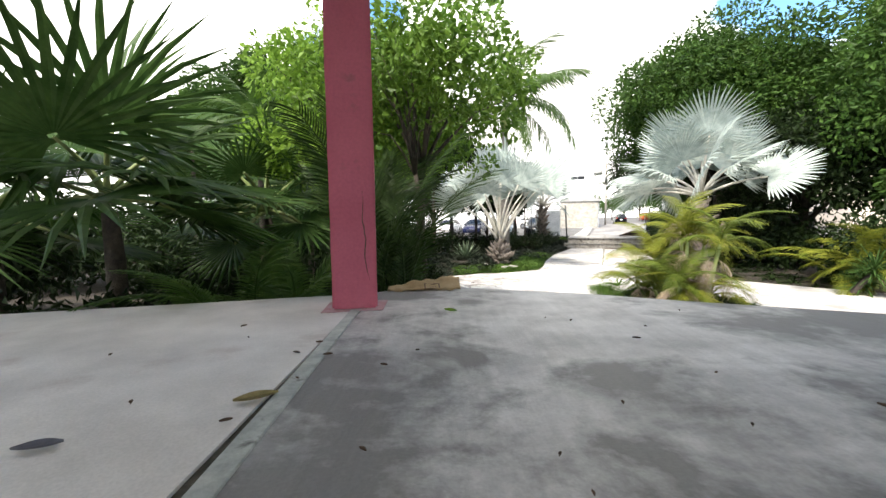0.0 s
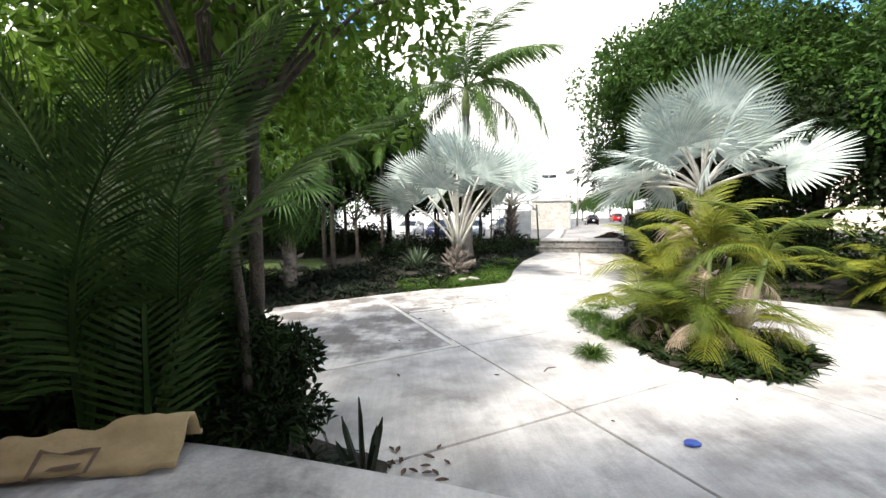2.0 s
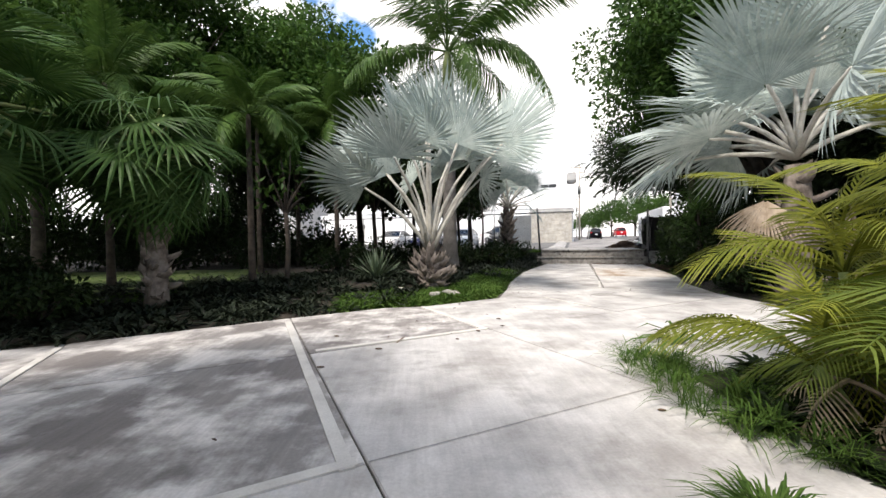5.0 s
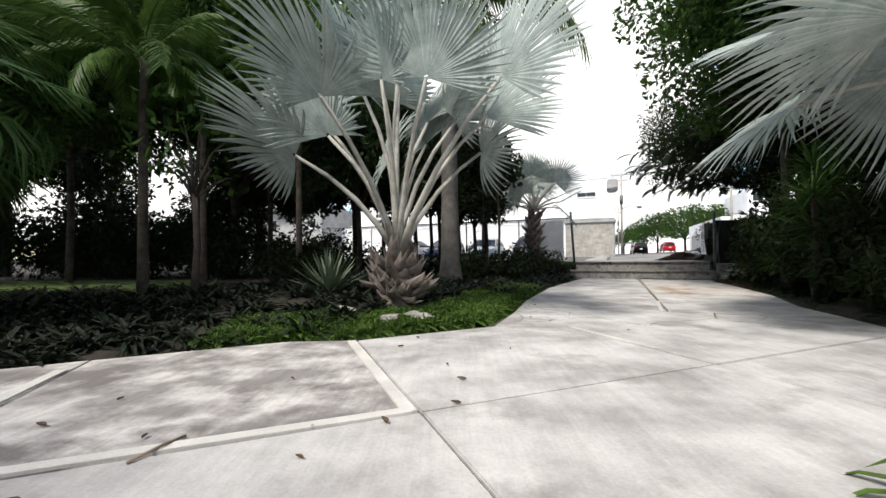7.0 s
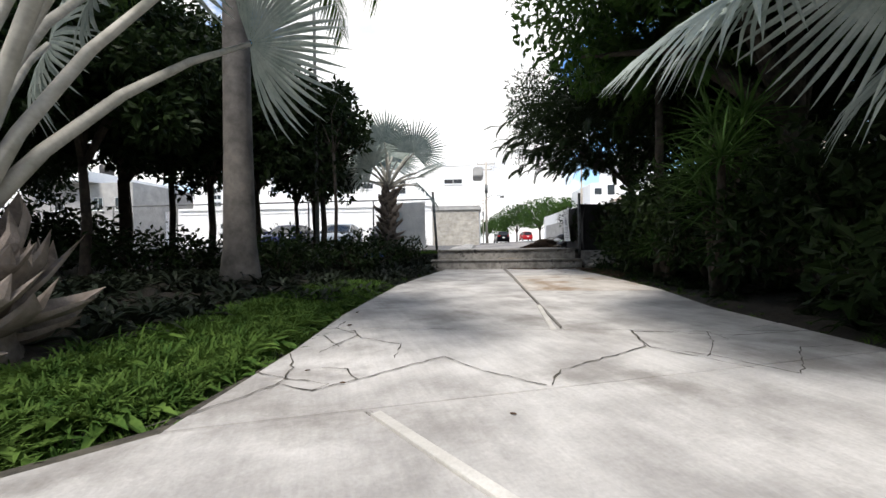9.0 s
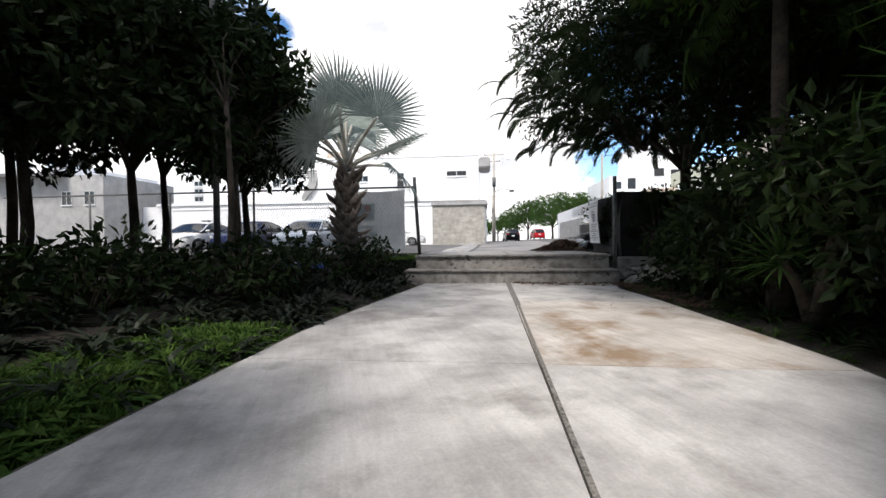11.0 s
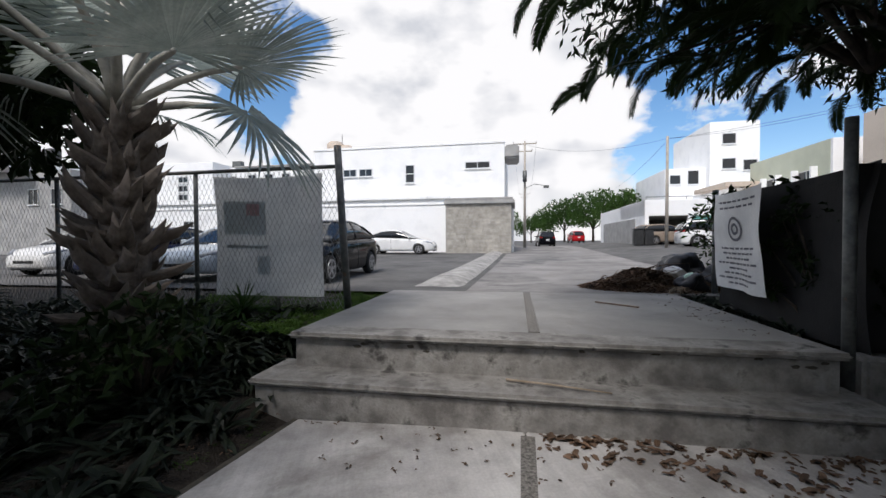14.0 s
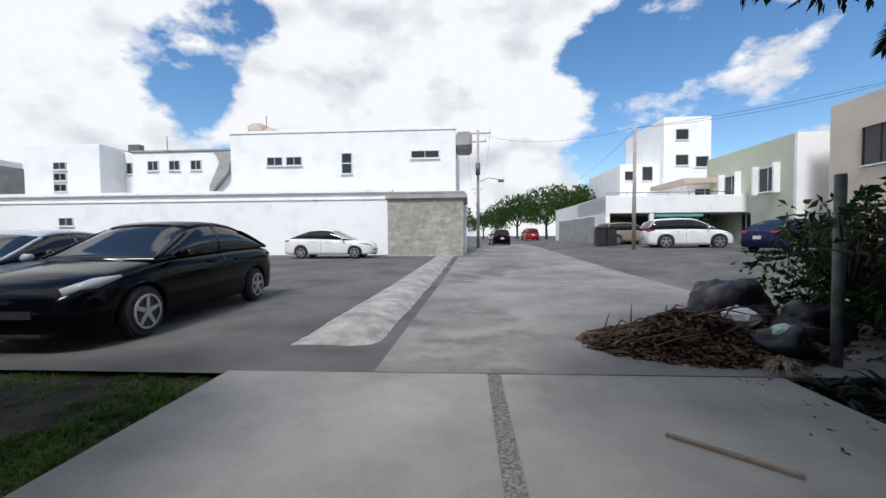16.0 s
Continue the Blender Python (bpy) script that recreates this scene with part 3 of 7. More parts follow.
def crack(pts, width, z):
    """A thin open crack filled with dirt, wandering between points."""
    rr = random.Random(len(pts) * 7 + int(pts[0][0] * 100))
    out = []
    for i in range(len(pts) - 1):
        n = max(2, int(math.hypot(pts[i + 1][0] - pts[i][0], pts[i + 1][1] - pts[i][1]) / 0.07))
        for k in range(n):
            f = k / n
            out.append(Vector((pts[i][0] + (pts[i + 1][0] - pts[i][0]) * f + rr.uniform(-0.013, 0.013), pts[i][1] + (pts[i + 1][1] - pts[i][1]) * f + rr.uniform(-0.013, 0.013))))
    out.append(Vector(pts[-1][:2]))
    V, F = [], []
    for i, p in enumerate(out):
        d = (out[min(i + 1, len(out) - 1)] - out[max(0, i - 1)]).normalized()
        wd = width * 0.5 * rr.uniform(0.15, 1.3)
        V += [(p.x - d.y * wd, p.y + d.x * wd, z), (p.x + d.y * wd, p.y - d.x * wd, z)]
        if i:
            F.append((2 * i - 2, 2 * i - 1, 2 * i + 1, 2 * i))
    return from_lists("crack", V, F, M_CRACK)


for pts, wd in (([(4.48, 16.09), (4.81, 16.23), (5.47, 16.55), (5.63, 16.11), (5.9, 15.7)], 0.012), ([(5.95, 15.7), (6.16, 15.94), (7.22, 16.25), (7.56, 16.8)], 0.013), ([(7.56, 16.8), (8.3, 16.3), (9.2, 16.2)], 0.014), ([(4.5, 17.0), (4.9, 17.6), (4.7, 18.0)], 0.011), ([(3.66, 15.83), (4.0, 16.05), (4.25, 16.3), (4.48, 16.09)], 0.012), ([(7.53, 16.75), (8.22, 16.52), (8.1, 16.2)], 0.01), ([(7.22, 16.25), (7.49, 15.86), (7.63, 15.33)], 0.013), ([(7.64, 15.33), (8.4, 15.8), (8.9, 15.7)], 0.009), ([(4.08, 16.63), (4.29, 16.39), (4.20, 16.19)], 0.011), ([(4.29, 16.39), (4.57, 16.18), (4.46, 16.08)], 0.013), ([(4.27, 17.10), (4.32, 16.63), (4.29, 16.39)], 0.011), ([(4.53, 16.57), (4.70, 16.48), (4.76, 16.22)], 0.013), ([(4.55, 17.71), (4.68, 17.16)], 0.011), ([(4.83, 18.03), (4.91, 17.42), (5.23, 17.07), (5.09, 16.63)], 0.013), ([(8.20, 16.49), (7.76, 16.06), (7.42, 15.85)], 0.011), ([(7.24, 16.23), (7.36, 15.83), (7.47, 15.53)], 0.013), ([(7.59, 16.85), (7.27, 16.32), (7.24, 16.23)], 0.011), ([(5.25, 17.63), (5.77, 17.59)], 0.013), ([(4.79, 18.36), (4.68, 17.99)], 0.011)):
    part("crack", crack(pts, wd, 0.0055), None, driveway)

# steps and landing up to the street
steps = thing("stairs", GRID @ pose(0, 0, 0), "two broad weathered concrete steps with rounded nosings", "steps", kind="structure")
part("lower_step", box(-2.05, 3.35, 28.78, 29.6, -0.2, 0.27, 0.02), M_STEP, steps)
part("lower_nosing", box(-2.1, 3.4, 28.72, 29.45, 0.27, 0.335, 0.03), M_STEP, steps)
part("upper_step", box(-1.85, 3.22, 29.2, 32.86, -0.2, 0.64, 0.02), M_STEP, steps)
part("upper_nosing", box(-1.9, 3.27, 29.12, 29.55, 0.64, 0.705, 0.03), M_STEP, steps)
landing = thing("landing", GRID, "smooth grey concrete landing with a pebble strip down its middle", "pavement", kind="structure")
M_LAND = mat("landing_concrete", (0.2, 0.193, 0.183), (0.32, 0.31, 0.293), 1.2, 0.85, 0, 0.25, 50, (0.3, 0.7), (0.19, 0.175, 0.16), 0.7, (0.56, 0.68))
part("slab", box(-1.88, 0.62, 29.5, 32.84, 0.6, 0.703, 0.006), M_LAND, landing)
part("slab", box(0.74, 3.24, 29.5, 32.84, 0.6, 0.703, 0.006), M_LAND, landing)
part("pebble_strip", box(0.62, 0.74, 29.6, 32.84, 0.6, 0.695), M_GRAVEL, landing)
part("joint_strip", poly_slab("joint_strip", [(0.355, 18.6), (0.385, 18.6), (0.56, 25.2), (0.525, 25.2)], -0.1, 0.006, M_GRAVEL), None, landing)
part("pebble_strip", poly_slab("pebble_strip", [(0.49, 25.2), (0.58, 25.2), (0.65, 28.7), (0.53, 28.7)], -0.1, 0.006, M_GRAVEL), None, landing)
for k in range(11):
    rr = random.Random(100 + k)
    a = rr.uniform(-1.8, 3.2)
    part("chip", rock_mesh("chip", k, (rr.uniform(0.04, 0.1), 0.012, rr.uniform(0.015, 0.035)), M_CRACK), None, steps, m=pose(a, 29.198, rr.uniform(0.54, 0.62)))

# terrace with its roof and house wall
TZ = 1.34
T_EDGE = [(-6.5, 2.15), (-4.6, 2.7), (-3.2, 3.05), (-1.6, 3.45), (-0.82, 3.88), (-0.42, 3.95), (0.1, 3.8), (0.8, 3.55), (1.5, 3.25), (2.1, 2.92), (2.65, 2.66), (3.4, 2.32), (4.4, 1.78), (5.7, 0.9), (6.7, -0.3)]
left_half = [p for p in T_EDGE if p[0] < -1.2] + [(-1.2, 3.6), (-1.2, -6), (-6.5, -6)]
right_half = [(-1.15, 3.62)] + [p for p in T_EDGE if p[0] > -1.1] + [(6.7, -6), (-1.15, -6)]
terrace = thing("terrace", pose(0, 0, 0), "raised concrete house terrace, half stained dark", "terrace", kind="structure")
part("floor_slab", poly_slab("floor_slab", left_half, -0.1, TZ, M_TERR_L, 0.02), None, terrace)
part("floor_slab", poly_slab("floor_slab", right_half, -0.1, TZ - 0.004, M_TERR, 0.02), None, terrace)
part("joint_strip", poly_slab("joint_strip", [(-1.235, 2.66), (-1.14, 2.66), (-0.9, -5.8), (-1.02, -5.8)], 0.9, TZ + 0.006, M_STRIP, 0.004), None, terrace)
part("joint_gap", poly_slab("joint_gap", [(-1.22, 3.56), (-1.13, 3.56), (-1.13, -6), (-1.22, -6)], -0.1, TZ - 0.015, M_CRACK), None, terrace)
solid("ceiling", box(-7, 7, -6.5, 3.05, 5.0, 5.25), M_WHITE, "white plastered porch roof slab", "ceiling", kind="structure")
solid("wall_south", box(-7, 7, -6.4, -6.1, 0, 5.0), M_WHITE, "white house wall behind the terrace", "wall", kind="structure")
pillar = thing("pillar", pose(-1.2, 2.86, TZ, 0, 0, 9), "square pink-painted concrete porch pillar with a damaged edge", "pillar")
bm = box(-0.235, 0.19, -0.17, 0.19, 0, 3.66, 0.018)
bmesh.ops.subdivide_edges(bm, edges=[e for e in bm.edges if abs(e.verts[0].co.z - e.verts[1].co.z) > 1], cuts=24)
for v in bm.verts:
    v.co += Vector((noise.noise(v.co * 3), noise.noise(v.co * 3 + Vector((9, 0, 0))), 0)) * 0.006
part("shaft", bm, M_PINK, pillar)
rnd = random.Random(12)
V, F = [], []
for i in range(24):
    z = 0.28 + 0.85 * i / 23
    x, w_ = 0.12 - 0.06 * i / 23 + 0.05 * noise.noise(Vector((z * 3.2, 3, 0))) + rnd.uniform(-0.004, 0.004), 0.0045 * math.sin(math.pi * (i + 0.3) / 23.6) + rnd.uniform(0, 0.002)
    V += [(x - w_, -0.18, z), (x + w_, -0.18, z)]
    if i:
        F.append((2 * i - 2, 2 * i - 1, 2 * i + 1, 2 * i))
part("crack", from_lists("crack", V, F, M_CRACK), None, pillar)
part("base_smear", poly_slab("base_smear", [(-0.33, -0.27), (0.1, -0.24), (0.24, -0.27), (0.3, 0.2), (-0.3, 0.24)], 0.0, 0.005, mat("pink_smear", (0.4, 0.2, 0.22), (0.45, 0.34, 0.34), 9, 0.8, 0, 0.3)), None, pillar)

# ---- plants ----
def fan_leaf_mesh(name, radius, segments, spread, split, material, seed, droop=0.25, width=1.0):
    """Costapalmate leaf: pleated segments joined to 'split' of their length, pointed and free beyond."""
    rr = random.Random(seed)
    V, F = [], []
    for k in range(segments):
        ang = radians(-spread / 2 + spread * (k + 0.5) / segments)
        half = radians(spread / segments / 2)
        L = radius * (1.0 - 0.22 * abs(ang / radians(spread / 2)) ** 2) * rr.uniform(0.93, 1.04)
        tipd = rr.uniform(0.6, 1.5) * droop
        prof = ((0.03, 1.0), (split * 0.5, 1.0), (split, 1.0), (split + (1 - split) * 0.5, 0.72), (1.0, 0.05))
        o = len(V)
        for f, wd in prof:
            r = L * f
            sp = half * min(1.0, 1.0) * wd * (1.0 if f <= split else split / f)
            z = -tipd * radius * max(0, f - 0.25) ** 2 + 0.18 * radius * f * math.cos(ang * 0.5) * 0.4
            fold = 0.35 * r * math.sin(half) * wd
            for s_, h in ((-1, 0), (0, fold), (1, 0)):
                a = ang + s_ * sp * width
                V.append((r * math.sin(a), r * math.cos(a), z + h))
        for j in range(len(prof) - 1):
            for i in range(2):
                a = o + j * 3 + i
                F.append((a, a + 1, a + 4, a + 3))
    return from_lists(name, V, F, material)


def petiole_mesh(name, length, radius, material):
    pts = [(0, -length * (1 - f), -0.06 * length * (1 - (2 * f - 1) ** 2) * -1) for f in (0, 0.25, 0.5, 0.75, 1.0)]
    return tubes(name, [(pts, [radius * 1.6, radius * 1.1, radius, radius * 0.8, radius * 0.6])], material, 6)


def leaf_pose(azimuth, elevation, reach, tip, roll=0.0):
    """The hinge of a blade that stands 'reach' out from the crown's heart."""
    d = Vector((math.sin(azimuth) * math.cos(elevation), math.cos(azimuth) * math.cos(elevation), math.sin(elevation)))
    m = Matrix.Translation(d * reach) @ Matrix.Rotation(-azimuth, 4, "Z") @ Matrix.Rotation(elevation - tip, 4, "X") @ Matrix.Rotation(roll, 4, "Y")
    return d, m


def boot_mesh(name, length, seed):
    """Old leaf base: a thick woody plate, hollowed above, curving up and split into two ragged prongs."""
    rr = random.Random(seed)
    V, F = [], []
    w0 = 0.13 * (length / 0.4) ** 0.5
    rings = []
    for f, wd, th in ((0, 1.0, 0.05), (0.25, 0.85, 0.045), (0.5, 0.62, 0.035), (0.72, 0.5, 0.026)):
        o = len(V)
        y, z = length * f, length * 0.28 * f * f
        j = rr.uniform(-0.012, 0.012)
        for x, dz in ((-1, 0.025), (-0.45, -0.01), (0, -0.02), (0.45, -0.01), (1, 0.025)):
            V.append((x * w0 * wd + j, y, z + dz + th * 0.5))
        for x, dz in ((1, 0.02), (0.45, -0.03), (0, -0.045), (-0.45, -0.03), (-1, 0.02)):
            V.append((x * w0 * wd + j, y, z + dz - th * 0.5))
        rings.append(o)
    for a, b in zip(rings, rings[1:]):
        for i in range(10):
            F.append((a + i, a + (i + 1) % 10, b + (i + 1) % 10, b + i))
    F.append(tuple(range(9, -1, -1)))
    e = rings[-1]
    for s_, ids in ((-1, (0, 1, 2, 7, 8, 9)), (1, (2, 3, 4, 5, 6, 7))):
        t = len(V)
        V.append((s_ * w0 * rr.uniform(0.3, 0.55), length * rr.uniform(0.85, 1.1), length * rr.uniform(0.24, 0.4)))
        for i in range(6):
            F.append((e + ids[i], e + ids[(i + 1) % 6], t))
    return from_lists(name, V, F, M_BOOT)


def fan_palm(name, at, hub, radius, petiole, leaves, blade, stalk, trunk_mat, label, trunk_r=0.2, seed=1, spread=215, elev=(-15, 80), boots=0, group="", dry=0, twist=0.4, boot_len=0.38, splits=(0.68, 0.6, 0.74), short=0.85, tips=(-0.1, 0.6), hang=1.0, segs=0, more=()):
    rr = random.Random(seed)
    palm = thing(name, Matrix.Translation(at), label, "palm", group)
    h = hub - at[2]
    pts = [(0.05 * math.sin(f * 3), 0, h * f - 0.15) for f in (0, 0.15, 0.4, 0.7, 1.0)]
    part("trunk", tubes("trunk", [(pts, [trunk_r * 1.35, trunk_r * 1.1, trunk_r, trunk_r, trunk_r * 0.8])], trunk_mat, 14), None, palm)
    if boots:
        kinds = [boot_mesh("boot", boot_len, seed * 5 + i) for i in range(4)]
        for k in range(boots):
            az, z = k * 2.4, h * (0.05 + 0.95 * k / boots)
            part("boot", kinds[k % 4], None, palm, m=Matrix.Translation((trunk_r * 0.7 * math.sin(az), trunk_r * 0.7 * math.cos(az), z - 0.08)) @ Matrix.Rotation(-az, 4, "Z") @ Matrix.Rotation(rr.uniform(-0.25, 0.5) + 0.5 * k / boots, 4, "X") @ Matrix.Rotation(rr.uniform(-0.4, 0.4), 4, "Y") @ Matrix.Diagonal((rr.uniform(0.8, 1.25), rr.uniform(0.6, 1.25), rr.uniform(0.8, 1.2), 1)))
    segs = segs or (40 if radius > 0.8 else 34)
    blades = [fan_leaf_mesh("leaf_blade", radius, segs, spread, sp, blade, seed * 10 + i, dr * hang) for i, (sp, dr) in enumerate(zip(splits, (0.22, 0.32, 0.12)))]
    stem = petiole_mesh("petiole", petiole, 0.045 if petiole > 1.4 and boots else 0.035 if petiole > 0.7 else 0.022, stalk)
    for k in range(leaves + len(more)):
        f = (k + 0.5) / leaves
        az = k * 2.39996 + rr.uniform(-0.2, 0.2)
        el = radians(elev[1] + (elev[0] - elev[1]) * f ** 0.85 + rr.uniform(-6, 6))
        pl = petiole * rr.uniform(short, 1.05)
        tip, roll = rr.uniform(*tips), rr.uniform(-twist, twist)
        if k >= leaves:
            az, el, pl, tip, roll = more[k - leaves]
        d, m = leaf_pose(az, el, pl, tip, roll)
        m = Matrix.Translation((0, 0, h)) @ m
        sc = rr.uniform(0.82, 1.1)
        leaf = part("leaf", blades[k % 3], None, palm, m=m @ Matrix.Diagonal((sc, sc, sc, 1)))
        # the stalk runs from the heart to the blade
        sm = Matrix.Translation((0, 0, h)) @ Matrix.Translation(d * pl) @ Matrix.Rotation(-az, 4, "Z") @ Matrix.Rotation(el, 4, "X") @ Matrix.Diagonal((1, pl / petiole, 1, 1))
        part("petiole", stem, None, palm, m=sm)
    if dry:
        dm = fan_leaf_mesh("dry_leaf", radius * 0.8, 26, 120, 0.4, M_DRY, seed + 77, 0.5)
        for k in range(dry):
            az = k * 2.1 + 0.4
            d, m = leaf_pose(az, radians(-50), petiole * 0.5, 0.5, rr.uniform(-0.6, 0.6))
            part("dry_leaf", dm, None, palm, m=Matrix.Translation((0, 0, h)) @ m)
    return palm


def frond_mesh(name, length, leaflets, leaflet_len, material, seed, arch=0.9, droop=0.5, width=0.03, vee=0.5, plumose=0.0):
    """Feather frond: an arching rachis with two rows of folded leaflets."""
    rr = random.Random(seed)
    V, F = [], []
    n = 14

    def along(f):
        return Vector((0, length * (f - 0.18 * arch * f * f), length * (0.42 * f - arch * 0.62 * f * f)))

    v, fc = tube([along(i / n) for i in range(n + 1)], [0.022 * (1 - 0.85 * i / n) * (length / 2) ** 0.5 for i in range(n + 1)], 5)
    V += v
    F += fc
    for k in range(leaflets):
        f = 0.14 + 0.85 * k / leaflets
        p = along(f)
        d = (along(min(1, f + 0.02)) - along(f - 0.02)).normalized()
        side = Vector((1, 0, 0))
        up = side.cross(d)
        L = leaflet_len * (0.45 + 0.95 * math.sin(math.pi * min(1, f * 0.82 + 0.12))) * rr.uniform(0.85, 1.1) * 0.75
        for s_ in (-1, 1):
            lift = vee + rr.uniform(-0.15, 0.15) + plumose * rr.uniform(-1, 1)
            dirv = (side * s_ * 0.8 + d * (0.35 + 0.75 * f) + up * lift * 0.6).normalized()
            o = len(V)
            for g, wd in ((0, 0.45), (0.3, 1.0), (0.65, 0.8), (1.0, 0.06)):
                q = p + dirv * (L * g) + Vector((0, 0, -droop * L * g * g))
                w_ = d * (width * wd)
                V += [q - w_, q + w_]
            for j in range(3):
                F.append((o + 2 * j, o + 2 * j + 1, o + 2 * j + 3, o + 2 * j + 2))
    return from_lists(name, V, F, material)


def feather_palm(name, at, stems, frond_len, fronds, material, label, seed=1, spread=0.5, group="", leaflet=0.42, hub=None, trunk_r=0.05, trunk_mat=None, elev=(20, 82), droop=0.5, arch=0.9, dry=0, width=0.03, plumose=0.0, leaflets=44, crownshaft=0.0, stem_h=0.8, material2=None):
    """Clump (hub None) or single-trunk feather palm."""
    rr = random.Random(seed)
    palm = thing(name, Matrix.Translation(at), label, "palm", group)
    kinds = [frond_mesh("frond", frond_len, leaflets, leaflet, material2 if material2 and i == 1 else material, seed * 7 + i, arch * (0.8 + 0.2 * i), droop, width, plumose=plumose) for i in range(3)]
    dead = frond_mesh("dry_frond", frond_len * 0.7, 26, leaflet * 0.8, M_DRY, seed * 7 + 5, 1.3, 1.1, width * 0.6) if dry else None
    tops = []
    for s_ in range(stems):
        if hub is None:
            a, r = s_ * 2.4, spread * math.sqrt((s_ + 0.5) / stems)
            base = Vector((r * math.cos(a), r * math.sin(a), -0.05))
            top = base + Vector((r * 0.5 * math.cos(a), r * 0.5 * math.sin(a), rr.uniform(0.15, stem_h)))
            rad = trunk_r
        else:
            base, top, rad = Vector((0, 0, -0.2)), Vector((0, 0, hub - at[2])), trunk_r
        pts = [base.lerp(top, f) for f in (0, 0.05, 0.12, 0.35, 0.7, 1.0)]
        rads = [rad * k for k in (1.75, 1.45, 1.2, 1.05, 0.95, 0.7)]
        part("trunk", tubes("trunk", [(pts, rads)], trunk_mat or M_GSTALK, 14 if hub else 7), None, palm)
        tops.append(top)
    if crownshaft:
        t = tops[0]
        part("crownshaft", tubes("crownshaft", [([t - Vector((0, 0, 0.1)), t + Vector((0, 0, crownshaft * 0.5)), t + Vector((0, 0, crownshaft))], [trunk_r * 0.85, trunk_r * 0.8, trunk_r * 0.3])], M_GSTALK, 12), None, palm)
        tops[0] = t + Vector((0, 0, crownshaft * 0.9))
    for k in range(fronds):
        t = tops[k % len(tops)]
        f = (k // len(tops) + 0.5) / max(1, fronds / len(tops))
        az = k * 2.39996 + rr.uniform(-0.3, 0.3)
        el = radians(elev[1] + (elev[0] - elev[1]) * f + rr.uniform(-8, 8)) - 0.4
        sc = rr.uniform(0.75, 1.1)
        part("frond", kinds[k % 3], None, palm, m=Matrix.Translation(t) @ Matrix.Rotation(-az, 4, "Z") @ Matrix.Rotation(el, 4, "X") @ Matrix.Rotation(rr.uniform(-0.3, 0.3), 4, "Y") @ Matrix.Diagonal((sc, sc, sc, 1)))
    for k in range(dry):
        t = tops[k % len(tops)]
        part("dry_frond", dead, None, palm, m=Matrix.Translation(t * 0.8) @ Matrix.Rotation(-k * 1.9, 4, "Z") @ Matrix.Rotation(rr.uniform(-0.8, -0.3), 4, "X"))
    return palm


def leaf_cloud(name, clumps, leaf, material, seed, per=160, shape=(1, 1, 1), aspect=0.5):
    """Crown: many folded leaves in clumps at the twig ends, with gaps between."""
    rng = np.random.default_rng(seed)
    V, F = [], []
    for cx, cy, cz, r in clumps:
        n = int(per * (r / 0.8) ** 2)
        d = rng.normal(size=(n, 3))
        d /= np.linalg.norm(d, axis=1)[:, None]
        rad = r * (0.35 + 0.75 * rng.random(n) ** 0.5)
        P = np.array([cx, cy, cz]) + d * rad[:, None] * np.array(shape)
        out = d * 0.6 + rng.normal(size=(n, 3)) * 0.6 + np.array([0, 0, -0.25])
        out /= np.linalg.norm(out, axis=1)[:, None]
        side = np.cross(out, rng.normal(size=(n, 3)))
        side /= np.linalg.norm(side, axis=1)[:, None] + 1e-6
        nrm = np.cross(out, side)
        L = leaf * (0.6 + 0.8 * rng.random(n))[:, None]
        a, b = P, P + out * L
        m1 = P + out * L * 0.5 + side * L * aspect * 0.5 + nrm * L * 0.12
        m2 = P + out * L * 0.5 - side * L * aspect * 0.5 + nrm * L * 0.12
        o = len(V)
        arr = np.stack([a, m1, b, m2], axis=1).reshape(-1, 3)
        V += arr.tolist()
        for i in range(n):
            q = o + 4 * i
            F.append((q, q + 1, q + 2))
            F.append((q, q + 2, q + 3))
    return from_lists(name, V, F, material)


def broad_tree(name, at, height, crown_r, label, material, seed, trunk_r=0.12, leaf=0.16, clumps=26, per=130, crown_z=None, flat=0.7, trunk_h=0.45, lean=(0, 0), group="", aspect=0.5, limbs=7):
    rr = random.Random(seed)
    tree = thing(name, Matrix.Translation(at), label, "tree", group)
    cz = crown_z if crown_z is not None else height * 0.68
    fork = Vector((lean[0] * 0.3, lean[1] * 0.3, height * trunk_h))
    specs = [([(0, 0, -0.2), (lean[0] * 0.05, lean[1] * 0.05, 0.25), (lean[0] * 0.15 + 0.05, lean[1] * 0.15, height * trunk_h * 0.5), fork], [trunk_r * 1.5, trunk_r * 1.1, trunk_r, trunk_r * 0.85])]
    cl = []
    for k in range(clumps):
        a = k * 2.39996
        f = (k + 0.5) / clumps
        r = crown_r * math.sqrt(f) * rr.uniform(0.7, 1.05)
        z = cz + (1 - f) * crown_r * flat * 0.6 + rr.uniform(-0.5, 0.5) * crown_r * flat
        cl.append((lean[0] + r * math.cos(a), lean[1] + r * math.sin(a), z, crown_r * rr.uniform(0.13, 0.27)))
    for k in range(limbs):
        c = cl[(k * clumps // limbs) + clumps % 2 if (k * clumps // limbs) + clumps % 2 < clumps else -1]
        end = Vector(c[:3])
        mid = fork.lerp(end, 0.5) + Vector((rr.uniform(-0.2, 0.2), rr.uniform(-0.2, 0.2), 0.15 * crown_r))
        specs.append(([fork - Vector((0, 0, 0.1)), fork.lerp(mid, 0.5), mid, end], [trunk_r * 0.6, trunk_r * 0.45, trunk_r * 0.3, trunk_r * 0.1]))
    part("trunk", tubes("trunk", specs[:1], M_BARK, 10), None, tree)
    for sp in specs[1:]:
        part("limb", tubes("limb", [sp], M_BARK, 6), None, tree)
    part("crown", leaf_cloud("crown", cl, leaf, material, seed, per, aspect=aspect), None, tree)
    return tree


